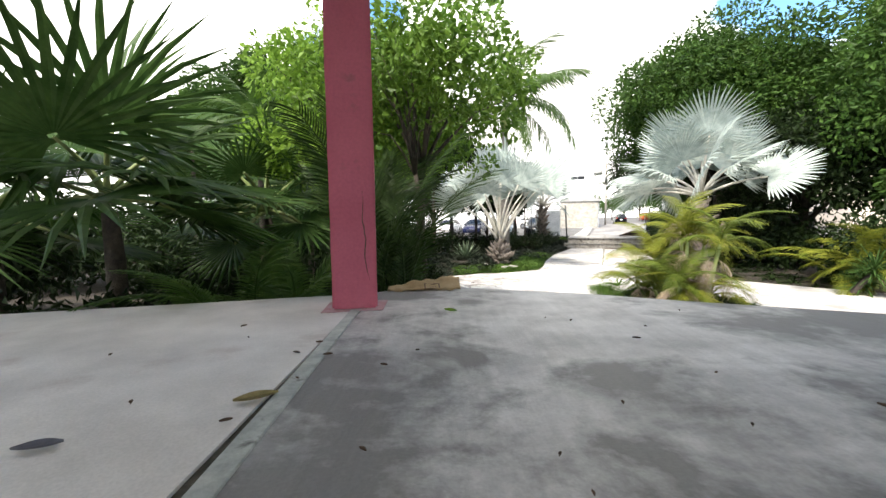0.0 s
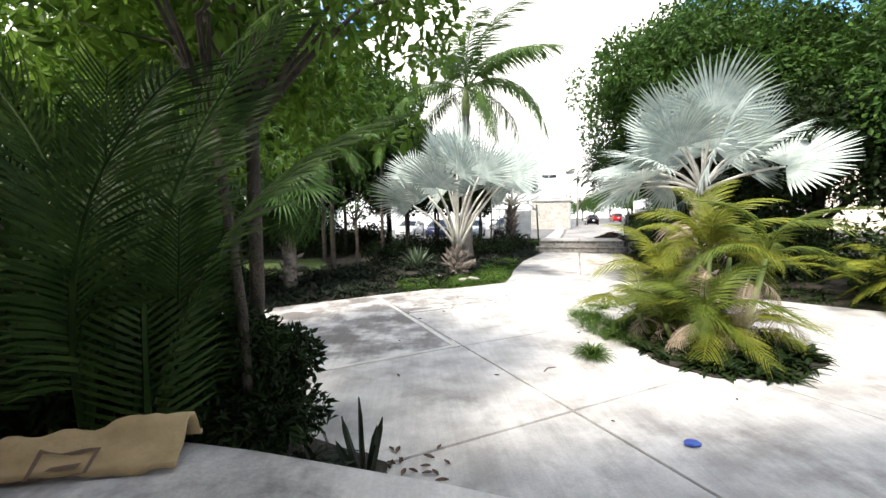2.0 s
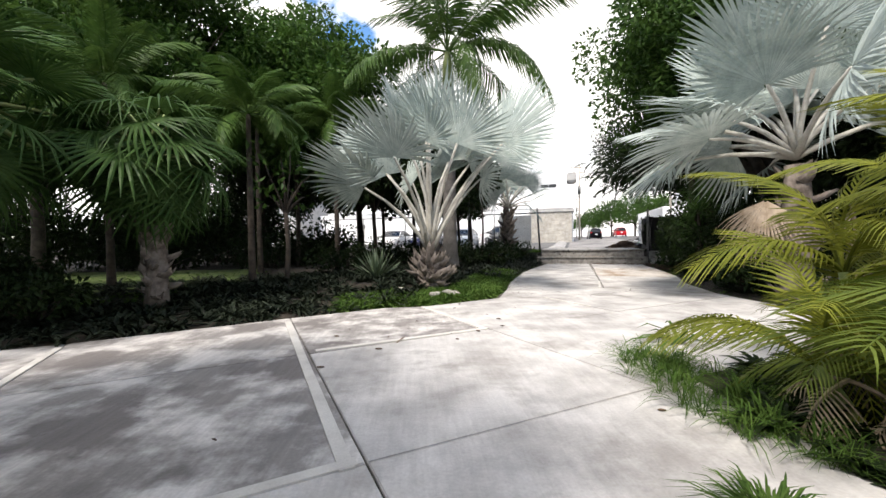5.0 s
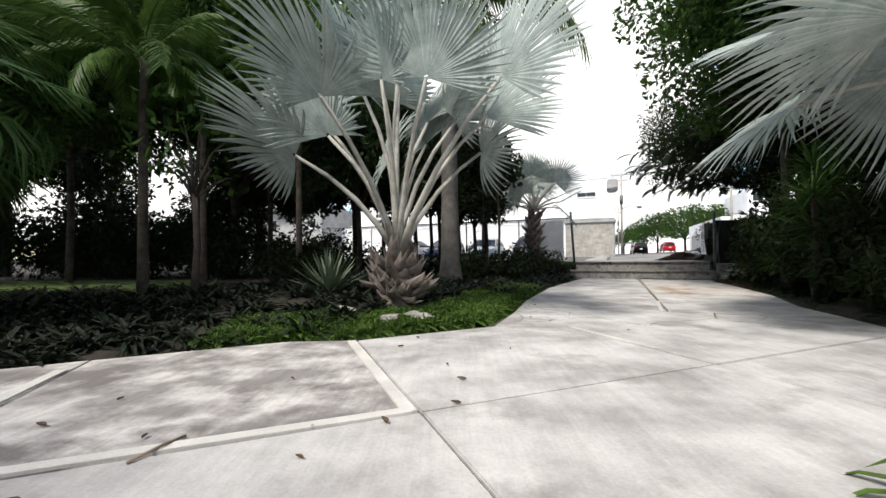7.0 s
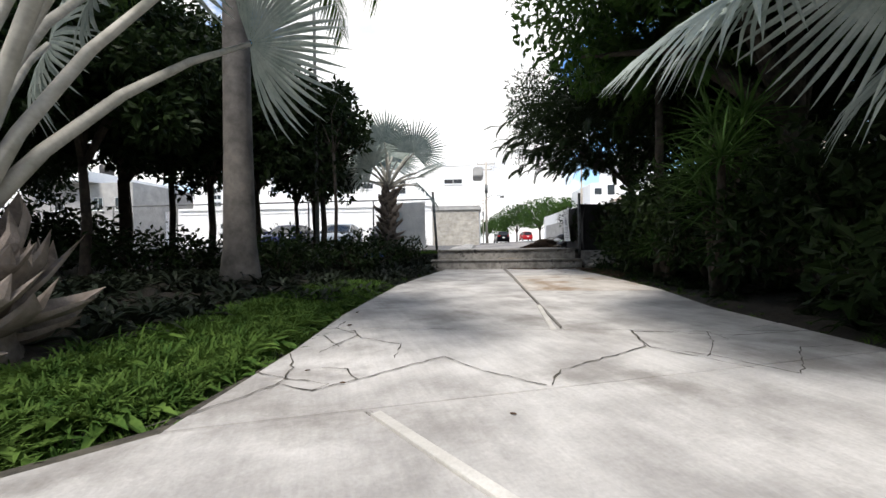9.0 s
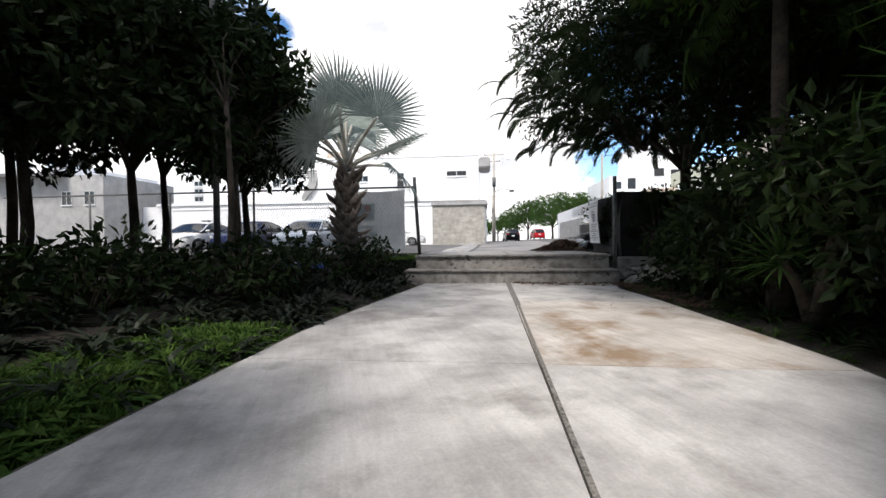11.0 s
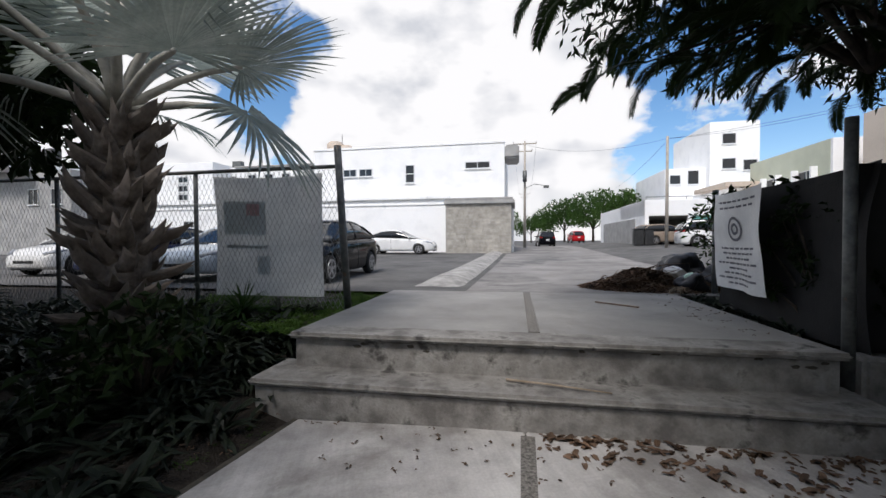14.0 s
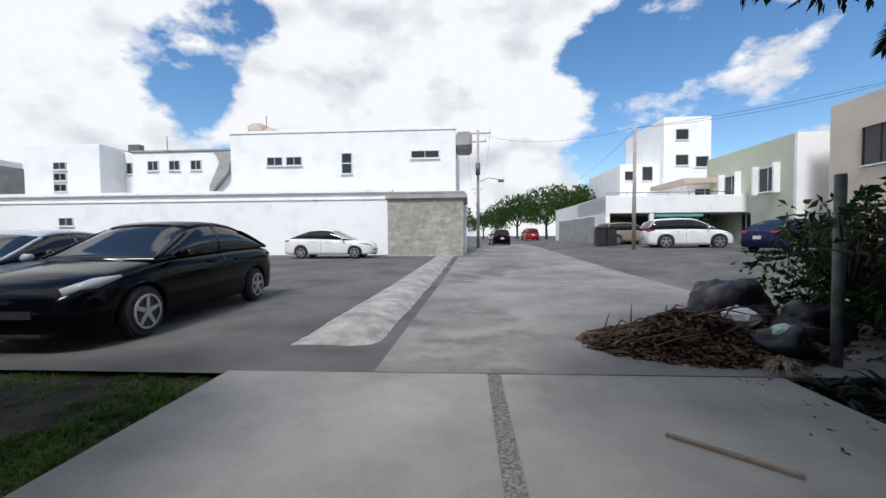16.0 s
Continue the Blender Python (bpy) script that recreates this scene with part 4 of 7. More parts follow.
def strap_clump(name, leaves, length, width, material, seed, upright=0.6, droop=0.5):
    rr = random.Random(seed)
    V, F = [], []
    for k in range(leaves):
        az = rr.uniform(0, 6.28)
        el = rr.uniform(upright - 0.35, upright + 0.35)
        L = length * rr.uniform(0.6, 1.1)
        d = Vector((math.cos(az) * math.cos(el), math.sin(az) * math.cos(el), math.sin(el)))
        s_ = Vector((-math.sin(az), math.cos(az), 0))
        o = len(V)
        base = Vector((rr.uniform(-0.04, 0.04), rr.uniform(-0.04, 0.04), 0))
        for f, wd in ((0, 0.6), (0.35, 1), (0.7, 0.75), (1, 0.04)):
            p = base + d * (L * f) + Vector((0, 0, -droop * L * f * f))
            q = s_ * (width * wd * 0.5)
            up = Vector((0, 0, width * wd * 0.25))
            V += [p - q + up, p, p + q + up]
        for j in range(3):
            for i in range(2):
                a = o + 3 * j + i
                F.append((a, a + 1, a + 4, a + 3))
    return from_lists(name, V, F, material)


def scatter(name, meshes, count, region, height, label, category, seed, scale=(0.7, 1.3), material=None):
    """One uncountable bed of plants: clumps joined into a single mesh."""
    rng = random.Random(seed)
    srcs = [([v.co.copy() for v in me.vertices], [tuple(p.vertices) for p in me.polygons]) for me in meshes]
    V, F = [], []
    made = tries = 0
    while made < count and tries < count * 30:
        tries += 1
        p = region(rng)
        if p is None:
            continue
        made += 1
        vs, fs = srcs[rng.randrange(len(srcs))]
        s_, a = rng.uniform(*scale), rng.uniform(0, 6.28)
        ca, sa = math.cos(a) * s_, math.sin(a) * s_
        o = len(V)
        z = height(p)
        V += [(p[0] + v.x * ca - v.y * sa, p[1] + v.x * sa + v.y * ca, z + v.z * s_) for v in vs]
        F += [tuple(i + o for i in f) for f in fs]
    return solid(name, from_lists(name, V, F, material or meshes[0].materials[0]), None, label, category, kind="stuff")


def gz(x, y):
    a, b = x * math.cos(radians(21)) - y * math.sin(radians(21)), x * math.sin(radians(21)) + y * math.cos(radians(21))
    return ground_h(a, b)


# silver fan palms
fan_palm("silver_fan_palm", (2.24, 16.9, 0.3), 1.0, 1.6, 3.2, 17, M_SILVER, M_STALK, M_BOOT, "large silver-blue fan palm in the grass bed by the path", 0.26, 3, elev=(42, 90), boots=40, boot_len=0.5, group="silver palms", twist=1.35, spread=190, short=0.7, tips=(-0.2, 0.3), splits=(0.62, 0.56, 0.68), hang=1.2)
fan_palm("silver_fan_palm", (9.3, 13.9, 0.1), 2.9, 1.65, 2.2, 17, M_SILVER, M_STALK, M_BOOT, "large silver-blue fan palm with drooping dry leaves", 0.24, 5, elev=(4, 88), boots=20, splits=(0.58, 0.52, 0.64), group="silver palms", dry=4, twist=1.2, spread=215, more=((-1.13, 0.4, 2.1, 0.55, -0.3), (-0.53, 0.1, 2.3, 0.45, -0.5), (-0.15, 0.28, 2.45, 0.5, -0.7)), short=0.55, tips=(-0.3, 0.35), hang=1.2)
fan_palm("silver_fan_palm", (6.95, 28.2, 0.2), 3.0, 1.3, 1.7, 15, M_SILVER, M_STALK, M_BOOT, "silver fan palm with a rough booted trunk beside the steps", 0.22, 8, elev=(12, 89), boots=84, boot_len=0.42, splits=(0.5, 0.45, 0.55), group="silver palms", twist=1.2, spread=225, short=0.6, tips=(-0.3, 0.4), more=((1.5, 0.1, 1.25, 0.9, 0.3), (-1.7, 0.2, 1.6, 0.6, 0.5)), hang=1.3)
# green fan palms by the terrace and in the garden
GREEN = dict(splits=(0.36, 0.3, 0.42), segs=30, spread=265, group="green fan palms")
fan_palm("green_fan_palm", (-5.0, 4.5, 0.2), 2.5, 1.9, 1.25, 12, M_FAN, M_GSTALK, M_BARK, "green fan palm with long stiff pleated leaves by the terrace", 0.12, 12, elev=(-15, 84), hang=1.1, short=0.6, **{**GREEN, "segs": 24})
fan_palm("green_fan_palm", (-7.2, 4.9, 0.2), 2.3, 1.4, 1.3, 12, M_FAN, M_GSTALK, M_BARK, "green fan palm leaning over the terrace edge", 0.12, 13, elev=(-25, 75), **GREEN)
fan_palm("green_fan_palm", (-3.9, 7.0, 0.3), 2.4, 1.2, 1.2, 18, M_FAN, M_GSTALK, M_BARK, "green fan palm among the shrubs", 0.12, 14, elev=(-30, 75), **GREEN)
fan_palm("green_fan_palm", (-3.1, 14.5, 0.3), 3.1, 1.1, 0.9, 34, M_FAN, M_GSTALK, M_BOOT, "fan palm with a curtain of drooping leaves and a shaggy trunk", 0.17, 15, elev=(-70, 75), boots=40, boot_len=0.3, hang=3.4, tips=(0.2, 1.1), **GREEN)
fan_palm("green_fan_palm", (-5.0, 12.9, 0.3), 3.5, 1.15, 1.3, 32, M_FAN, M_GSTALK, M_BARK, "dark fan palm with drooping leaves over the lawn", 0.1, 16, elev=(-60, 75), hang=2.6, tips=(0.1, 1.0), **GREEN)
fan_palm("green_fan_palm", (-7.5, 14.5, 0.3), 3.4, 1.1, 1.2, 24, M_FAN, M_GSTALK, M_BARK, "dark fan palm at the back of the lawn", 0.2, 17, elev=(-50, 75), hang=2.2, **GREEN)

# feather palms
feather_palm("royal_palm", (3.15, 21.4, 0.3), 1, 4.9, 20, M_PALM, "tall royal palm with a smooth grey ringed trunk", 21, hub=7.1, trunk_r=0.23, trunk_mat=M_ROYAL, elev=(-12, 85), leaflet=0.85, droop=1.0, crownshaft=1.3, arch=1.0, width=0.03, plumose=0.5, leaflets=70)
feather_palm("areca_palm", (5.55, 8.85, 0.0), 12, 1.6, 88, M_ARECA, "yellow-green areca palm clump in the driveway island", 22, spread=0.7, elev=(26, 98), leaflet=0.4, dry=44, width=0.015, leaflets=30, droop=0.7, stem_h=1.65, arch=1.35, material2=M_ARECA_G)
feather_palm("areca_palm", (-1.3, 5.0, 0.0), 6, 3.4, 17, M_ARECA_D, "areca palm clump below the terrace, leaflets coloured as in shade", 23, spread=0.28, elev=(74, 108), stem_h=1.0, leaflet=0.6, width=0.017, leaflets=50, arch=0.7)
feather_palm("areca_palm", (-2.6, 3.9, 0.0), 6, 2.3, 22, M_PALM, "green feather palm clump against the terrace edge", 24, spread=0.4, elev=(22, 85), leaflet=0.45, width=0.017, leaflets=46)
for i, (x, y, hz, fl, sd) in enumerate(((-2.3, 17.0, 4.6, 2.1, 31), (-0.8, 20.4, 5.4, 2.2, 32), (-5.4, 16.6, 5.2, 2.4, 33), (-9.0, 13.0, 4.8, 2.5, 34), (-3.4, 20.5, 5.8, 2.3, 36), (-5.6, 10.6, 4.9, 2.4, 37))):
    feather_palm("feather_palm", (x, y, 0.3), 1, fl, 20, M_PALM, "slender green feather palm among the garden trees", sd, hub=hz, trunk_r=0.075, trunk_mat=M_BARK, elev=(-10, 80), leaflet=0.5, droop=0.9, width=0.022, group="garden feather palms", plumose=0.2)
feather_palm("areca_palm", (12.0, 10.3, 0.0), 7, 2.6, 30, M_ARECA, "yellowish feather palm at the far side of the court", 25, spread=0.5, elev=(10, 80), leaflet=0.45, width=0.02, leaflets=40, dry=4)
feather_palm("feather_palm", (12.6, 21.4, 0.2), 1, 2.4, 16, M_PALM, "dark feather palm under the trees", 35, hub=5.2, trunk_r=0.1, trunk_mat=M_BARK, elev=(-20, 70), leaflet=0.5, droop=0.9, group="garden feather palms")

# broadleaf trees
broad_tree("tree", (-0.82, 5.9, 0.0), 5.6, 1.9, "slender tree with bright green oval leaves by the terrace", M_LEAFM, 41, 0.062, 0.13, 60, 430, crown_z=4.0, flat=0.9, trunk_h=0.56, lean=(0.4, 0.2), aspect=0.55, limbs=12)
broad_tree("tree", (-0.62, 5.5, 0.0), 5.0, 1.3, "thin second stem of leafy growth beside the terrace tree", M_LEAFM, 44, 0.04, 0.13, 30, 430, crown_z=4.1, flat=0.8, trunk_h=0.6, lean=(-0.5, -0.3), aspect=0.55, limbs=8)
broad_tree("tree", (-2.2, 7.6, 0.1), 6.0, 2.2, "leafy tree with sunlit yellow-green leaves", M_LEAFB, 42, 0.08, 0.14, 60, 520, crown_z=4.0, flat=0.9, aspect=0.55, limbs=10)
broad_tree("tree", (-1.5, 17.2, 0.3), 4.2, 1.2, "small glossy-leaved tree in the bed", M_LEAF, 43, 0.06, 0.2, 16, 90, crown_z=2.6, flat=1.0, aspect=0.5)
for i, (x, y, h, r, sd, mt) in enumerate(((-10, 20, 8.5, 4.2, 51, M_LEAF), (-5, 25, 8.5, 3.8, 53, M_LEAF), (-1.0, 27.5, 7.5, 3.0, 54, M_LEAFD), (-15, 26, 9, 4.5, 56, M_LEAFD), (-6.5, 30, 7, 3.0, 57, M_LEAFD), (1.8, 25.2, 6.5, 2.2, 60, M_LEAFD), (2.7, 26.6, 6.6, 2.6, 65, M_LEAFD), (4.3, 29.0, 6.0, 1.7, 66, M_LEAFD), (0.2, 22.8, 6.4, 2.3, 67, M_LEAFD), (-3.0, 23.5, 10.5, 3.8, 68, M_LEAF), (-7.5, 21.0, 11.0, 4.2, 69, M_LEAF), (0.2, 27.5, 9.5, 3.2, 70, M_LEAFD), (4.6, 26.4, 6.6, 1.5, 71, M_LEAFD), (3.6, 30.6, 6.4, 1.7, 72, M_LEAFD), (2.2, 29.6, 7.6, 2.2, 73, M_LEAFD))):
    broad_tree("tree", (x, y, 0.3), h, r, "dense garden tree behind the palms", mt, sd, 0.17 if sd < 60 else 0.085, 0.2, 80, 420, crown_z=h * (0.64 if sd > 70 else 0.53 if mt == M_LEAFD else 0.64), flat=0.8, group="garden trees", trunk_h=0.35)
broad_tree("tree", (4.9, 24.6, 0.3), 5.2, 0.95, "slim young tree with upright whorled leaves", M_LEAFD, 58, 0.045, 0.24, 26, 70, crown_z=3.3, flat=2.0, aspect=0.32, trunk_h=0.6)
broad_tree("tree", (13.5, 19.0, 0.2), 10, 5.0, "big dark mango-like tree beyond the silver palm", M_LEAF, 61, 0.3, 0.2, 170, 330, crown_z=6.6, flat=0.75, trunk_h=0.3, group="shade trees")
broad_tree("tree", (17.5, 12.5, 0.2), 9.5, 5.0, "big dark shade tree at the edge of the court", M_LEAF, 62, 0.3, 0.2, 170, 330, crown_z=6.2, flat=0.75, trunk_h=0.3, group="shade trees")
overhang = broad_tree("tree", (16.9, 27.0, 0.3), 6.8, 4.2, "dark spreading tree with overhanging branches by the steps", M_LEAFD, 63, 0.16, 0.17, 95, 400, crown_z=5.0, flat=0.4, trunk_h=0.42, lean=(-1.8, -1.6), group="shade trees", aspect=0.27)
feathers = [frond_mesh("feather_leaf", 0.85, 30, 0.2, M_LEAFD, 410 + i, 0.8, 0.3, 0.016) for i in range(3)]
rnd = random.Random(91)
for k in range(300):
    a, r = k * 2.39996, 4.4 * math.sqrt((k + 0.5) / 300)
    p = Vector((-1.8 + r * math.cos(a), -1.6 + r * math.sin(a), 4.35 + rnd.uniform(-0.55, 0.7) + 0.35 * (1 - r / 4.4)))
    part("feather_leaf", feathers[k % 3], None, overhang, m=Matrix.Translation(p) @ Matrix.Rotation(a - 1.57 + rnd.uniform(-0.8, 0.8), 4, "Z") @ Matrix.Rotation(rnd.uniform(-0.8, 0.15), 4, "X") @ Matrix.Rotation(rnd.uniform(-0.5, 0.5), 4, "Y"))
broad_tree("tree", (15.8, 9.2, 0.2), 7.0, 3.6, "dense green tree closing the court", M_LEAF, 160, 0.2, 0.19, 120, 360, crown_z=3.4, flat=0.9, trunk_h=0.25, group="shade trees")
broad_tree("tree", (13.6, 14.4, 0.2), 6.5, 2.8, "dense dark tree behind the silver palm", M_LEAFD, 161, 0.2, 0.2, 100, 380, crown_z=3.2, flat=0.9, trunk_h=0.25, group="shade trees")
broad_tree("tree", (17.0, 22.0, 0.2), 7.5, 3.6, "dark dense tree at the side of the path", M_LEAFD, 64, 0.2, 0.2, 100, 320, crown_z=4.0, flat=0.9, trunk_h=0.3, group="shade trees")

# ---- vehicles ----
def curve(points, x):
    """Smooth value at x through control points."""
    for (x0, y0), (x1, y1) in zip(points, points[1:]):
        if x0 <= x <= x1:
            f = (x - x0) / (x1 - x0)
            return y0 + (y1 - y0) * f
    return points[0][1] if x < points[0][0] else points[-1][1]


def smooth_curve(points, x, span):
    return sum(curve(points, x + span * k / 4) for k in range(-4, 5)) / 9


def loft(name, sections, material):
    """Skin over half sections mirrored across y = 0, from bottom middle to top middle."""
    V, F = [], []
    full = []
    for sec in sections:
        ring = list(sec) + [(x, -y, z) for x, y, z in reversed(sec[1:-1])]
        full.append(ring)
    n = len(full[0])
    for ring in full:
        V += ring
    for a in range(len(full) - 1):
        for b in range(n):
            F.append((a * n + b, a * n + (b + 1) % n, (a + 1) * n + (b + 1) % n, (a + 1) * n + b))
    F.append(tuple(range(n))[::-1])
    F.append(tuple(range((len(full) - 1) * n, len(full) * n)))
    return from_lists(name, V, F, material, True)


def car(name, m, paint, label, length=4.5, height=1.46, width=1.76, style="sedan", group="parked cars", wheel=0.32):
    """Car with its nose to +x, standing on z = 0, centred."""
    c = thing(name, m, label, "car", group)
    h, L = height, length / 2
    fw, rw = L - 0.19 * length, -L + 0.2 * length
    ar = wheel * 1.17
    if style == "sedan":
        deck = [(-1, 0.5), (-0.985, 0.6), (-0.95, 0.665), (-0.75, 0.7), (-0.3, 0.69), (0.35, 0.65), (0.55, 0.615), (0.8, 0.55), (0.93, 0.48), (1.0, 0.36)]
        cabin = [(-0.84, 0.69), (-0.62, 0.86), (-0.42, 0.965), (-0.2, 1.0), (0.0, 0.985), (0.12, 0.94), (0.3, 0.79), (0.5, 0.635)]
    else:
        deck = [(-1, 0.5), (-0.98, 0.64), (-0.3, 0.66), (0.45, 0.645), (0.7, 0.6), (0.9, 0.53), (1.0, 0.36)]
        cabin = [(-0.98, 0.66), (-0.9, 0.88), (-0.78, 0.965), (-0.3, 1.0), (0.05, 0.985), (0.22, 0.92), (0.4, 0.76), (0.55, 0.64)]
    plan = [(-1, 0.72), (-0.96, 0.88), (-0.85, 0.97), (0.0, 1.0), (0.65, 0.98), (0.85, 0.93), (0.95, 0.82), (1.0, 0.62)]

    def half_w(x):
        return width / 2 * smooth_curve(plan, x / L, 0.03)

    def sec_body(x):
        zt, w_ = h * smooth_curve(deck, x / L, 0.05), half_w(x)
        zb = 0.2 + 0.06 * max(0, abs(x / L) - 0.85) / 0.15
        za = zb
        for xa in (fw, rw):
            if abs(x - xa) < ar:
                za = max(za, wheel + math.sqrt(ar * ar - (x - xa) ** 2) * 0.98)
        d = zt - zb
        m = lambda f: max(za, zb + f * d)
        return [(x, 0, za), (x, w_ * 0.84, za), (x, w_ * 0.965, max(za, zb + 0.03)), (x, w_ * 0.985, m(0.2)), (x, w_ * 1.0, m(0.5)), (x, w_ * 0.985, m(0.68)), (x, w_ * 0.975, max(za, zb + 0.8 * d)), (x, w_ * 0.92, zt - 0.05 * d), (x, w_ * 0.8, zt - 0.01), (x, w_ * 0.4, zt + 0.008), (x, 0, zt + 0.012)]

    xs = sorted({round(-L + 2 * L * k / 44, 4) for k in range(45)} | {round(xa + ar * q, 4) for xa in (fw, rw) for q in (-1.01, -0.97, -0.88, -0.7, -0.45, 0, 0.45, 0.7, 0.88, 0.97, 1.01)})
    part("body", loft("body", [sec_body(x) for x in xs], paint), None, c)

    def cab(x, out=0.0):
        zt, zb = h * smooth_curve(cabin, x / L, 0.05), h * smooth_curve(deck, x / L, 0.05) - 0.01
        zt = max(zt, zb + 0.012)
        f = min(1.0, (zt - zb) / (0.33 * h))
        wb, wt = half_w(x) * 0.93, half_w(x) * (0.93 - 0.23 * f)
        return zb, zt + out, wb + out, wt + out

    def sec_cab(x, out=0.0):
        zb, zt, wb, wt = cab(x, out)
        d = zt - zb
        return [(x, 0, zb), (x, wb, zb), (x, wb + (wt - wb) * 0.45, zb + 0.5 * d), (x, wt, zb + 0.86 * d), (x, wt * 0.9, zb + 0.96 * d), (x, wt * 0.5, zt), (x, 0, zt + 0.01)]

    x0, x1 = L * cabin[0][0], L * cabin[-1][0]
    part("cabin_glass", loft("cabin_glass", [sec_cab(x0 + (x1 - x0) * k / 26) for k in range(27)], M_CARGLASS), None, c)
    rx0, rx1 = (-0.5, 0.12) if style == "sedan" else (-0.84, 0.2)
    sections = []
    for k in range(15):
        x = L * (rx0 + (rx1 - rx0) * k / 14)
        zb, zt, wb, wt = cab(x, 0.007)
        d = zt - zb
        sections.append([(x, 0, zt - 0.02), (x, wt * 0.99, zb + 0.84 * d), (x, wt, zb + 0.87 * d), (x, wt * 0.9, zb + 0.965 * d), (x, wt * 0.5, zt + 0.002), (x, 0, zt + 0.012)])
    part("roof", loft("roof", sections, paint), None, c)

    def edge(x):
        zb, zt, wb, wt = cab(x, 0.0)
        return (x, wt, zb + 0.86 * (zt - zb))

    for sd in (-1, 1):
        mir = lambda p: (p[0], sd * p[1], p[2])
        fr = [mir(edge(L * (cabin[-1][0] + (rx1 - cabin[-1][0]) * k / 6))) for k in range(7)]
        rr_ = [mir(edge(L * (cabin[0][0] + (rx0 - cabin[0][0]) * k / 6))) for k in range(7)]
        part("front_pillar", tubes("front_pillar", [(fr, 0.028)], paint, 6), None, c)
        part("rear_pillar", tubes("rear_pillar", [(rr_, [0.035] * 7)], paint, 6), None, c)
        xm = L * (-0.14)
        zb, zt, wb, wt = cab(xm)
        part("door_pillar", tubes("door_pillar", [([(xm, sd * (wb - 0.01), zb), (xm - 0.02, sd * (wb + (wt - wb) * 0.45 - 0.01), zb + 0.5 * (zt - zb)), (xm - 0.04, sd * wt, zb + 0.86 * (zt - zb))], 0.03)], M_PLASTIC, 6), None, c)
        wy = half_w(L * 0.36)
        part("mirror", tubes("mirror", [([(L * 0.35, sd * (wy - 0.04), 0.66 * h), (L * 0.36, sd * (wy + 0.06), 0.68 * h), (L * 0.36, sd * (wy + 0.16), 0.69 * h)], [0.03, 0.07, 0.05])], paint, 8), None, c)
        hx = L * 0.86
        part("headlight", tubes("headlight", [([(L * 0.74, sd * half_w(L * 0.74) * 0.94, 0.525 * h), (L * 0.86, sd * half_w(L * 0.86) * 0.9, 0.485 * h), (L * 0.955, sd * half_w(L * 0.955) * 0.8, 0.43 * h)], [0.02, 0.07, 0.06])], M_LAMP, 10), None, c)
        part("tail_light", tubes("tail_light", [([(-L * 0.86, sd * half_w(-L * 0.86) * 0.95, 0.61 * h), (-L * 0.96, sd * half_w(-L * 0.96) * 0.9, 0.59 * h), (-L * 0.985, sd * half_w(-L * 0.98) * 0.72, 0.58 * h)], [0.03, 0.07, 0.06])], M_TAIL, 10), None, c)
        for xx in (-0.36, -0.02):
            wy = half_w(L * xx)
            part("door_handle", box(L * xx, L * xx + 0.17, sd * (wy * 0.985 - 0.01), sd * (wy + 0.018), 0.565 * h, 0.585 * h, 0.006), paint, c)
        wy = half_w(xm)
        part("door_seam", tubes("door_seam", [([(xm, sd * wy * 0.985, 0.3), (xm, sd * (wy + 0.001), 0.4 * h), (xm, sd * wy * 0.987, 0.55 * h), (xm, sd * wy * 0.955, 0.65 * h)], 0.006)], M_PLASTIC, 5), None, c)
    part("grille", box(L - 0.07, L + 0.008, -0.36, 0.36, 0.25 * h, 0.33 * h, 0.02), M_PLASTIC, c)
    part("front_bumper", box(L - 0.16, L + 0.012, -0.5 * width / 2, 0.5 * width / 2, 0.2, 0.15 * h + 0.03, 0.02), M_PLASTIC, c)
    part("licence_plate", box(-L - 0.016, -L + 0.01, -0.17, 0.17, 0.4 * h, 0.5 * h, 0.004), M_PLASTICW, c)
    for x in (fw, rw):
        for sd in (-1, 1):
            bm = bmesh.new()
            bmesh.ops.create_cone(bm, cap_ends=True, segments=28, radius1=wheel, radius2=wheel, depth=0.2)
            bmesh.ops.bevel(bm, geom=[e for e in bm.edges if abs(e.verts[0].co.z - e.verts[1].co.z) < 0.01], offset=0.03, segments=2, affect="EDGES")
            wm = Matrix.Translation((x, sd * (width / 2 - 0.11), wheel)) @ Matrix.Rotation(radians(90), 4, "X")
            w_ = part("wheel", bm, M_TYRE, c, m=wm)
            V, F = tube([(0, 0, 0), (0, 0, 0.012)], wheel * 0.66, 24)
            bm = bmesh.new()
            bmesh.ops.create_cone(bm, cap_ends=True, segments=24, radius1=wheel * 0.64, radius2=wheel * 0.62, depth=0.015)
            part("rim_back", bm, M_PLASTIC, w_, m=pose(0, 0, -sd * 0.098))
            bm = bmesh.new()
            for k in range(10):
                r = bmesh.ops.create_cube(bm, size=1)
                bmesh.ops.scale(bm, vec=(wheel * 0.09, wheel * 0.56, 0.02), verts=r["verts"])
                bmesh.ops.translate(bm, vec=(wheel * 0.06 * (1 if k % 2 else -1), wheel * 0.34, 0), verts=r["verts"])
                bmesh.ops.rotate(bm, cent=(0, 0, 0), matrix=Matrix.Rotation(2 * math.pi * (k // 2) / 5 + (0.12 if k % 2 else 0), 3, "Z"), verts=r["verts"])
            r = bmesh.ops.create_cone(bm, cap_ends=True, segments=14, radius1=wheel * 0.16, radius2=wheel * 0.14, depth=0.03)
            part("rim", bm, M_RIM, w_, m=pose(0, 0, -sd * 0.112))
            V, F = [], []
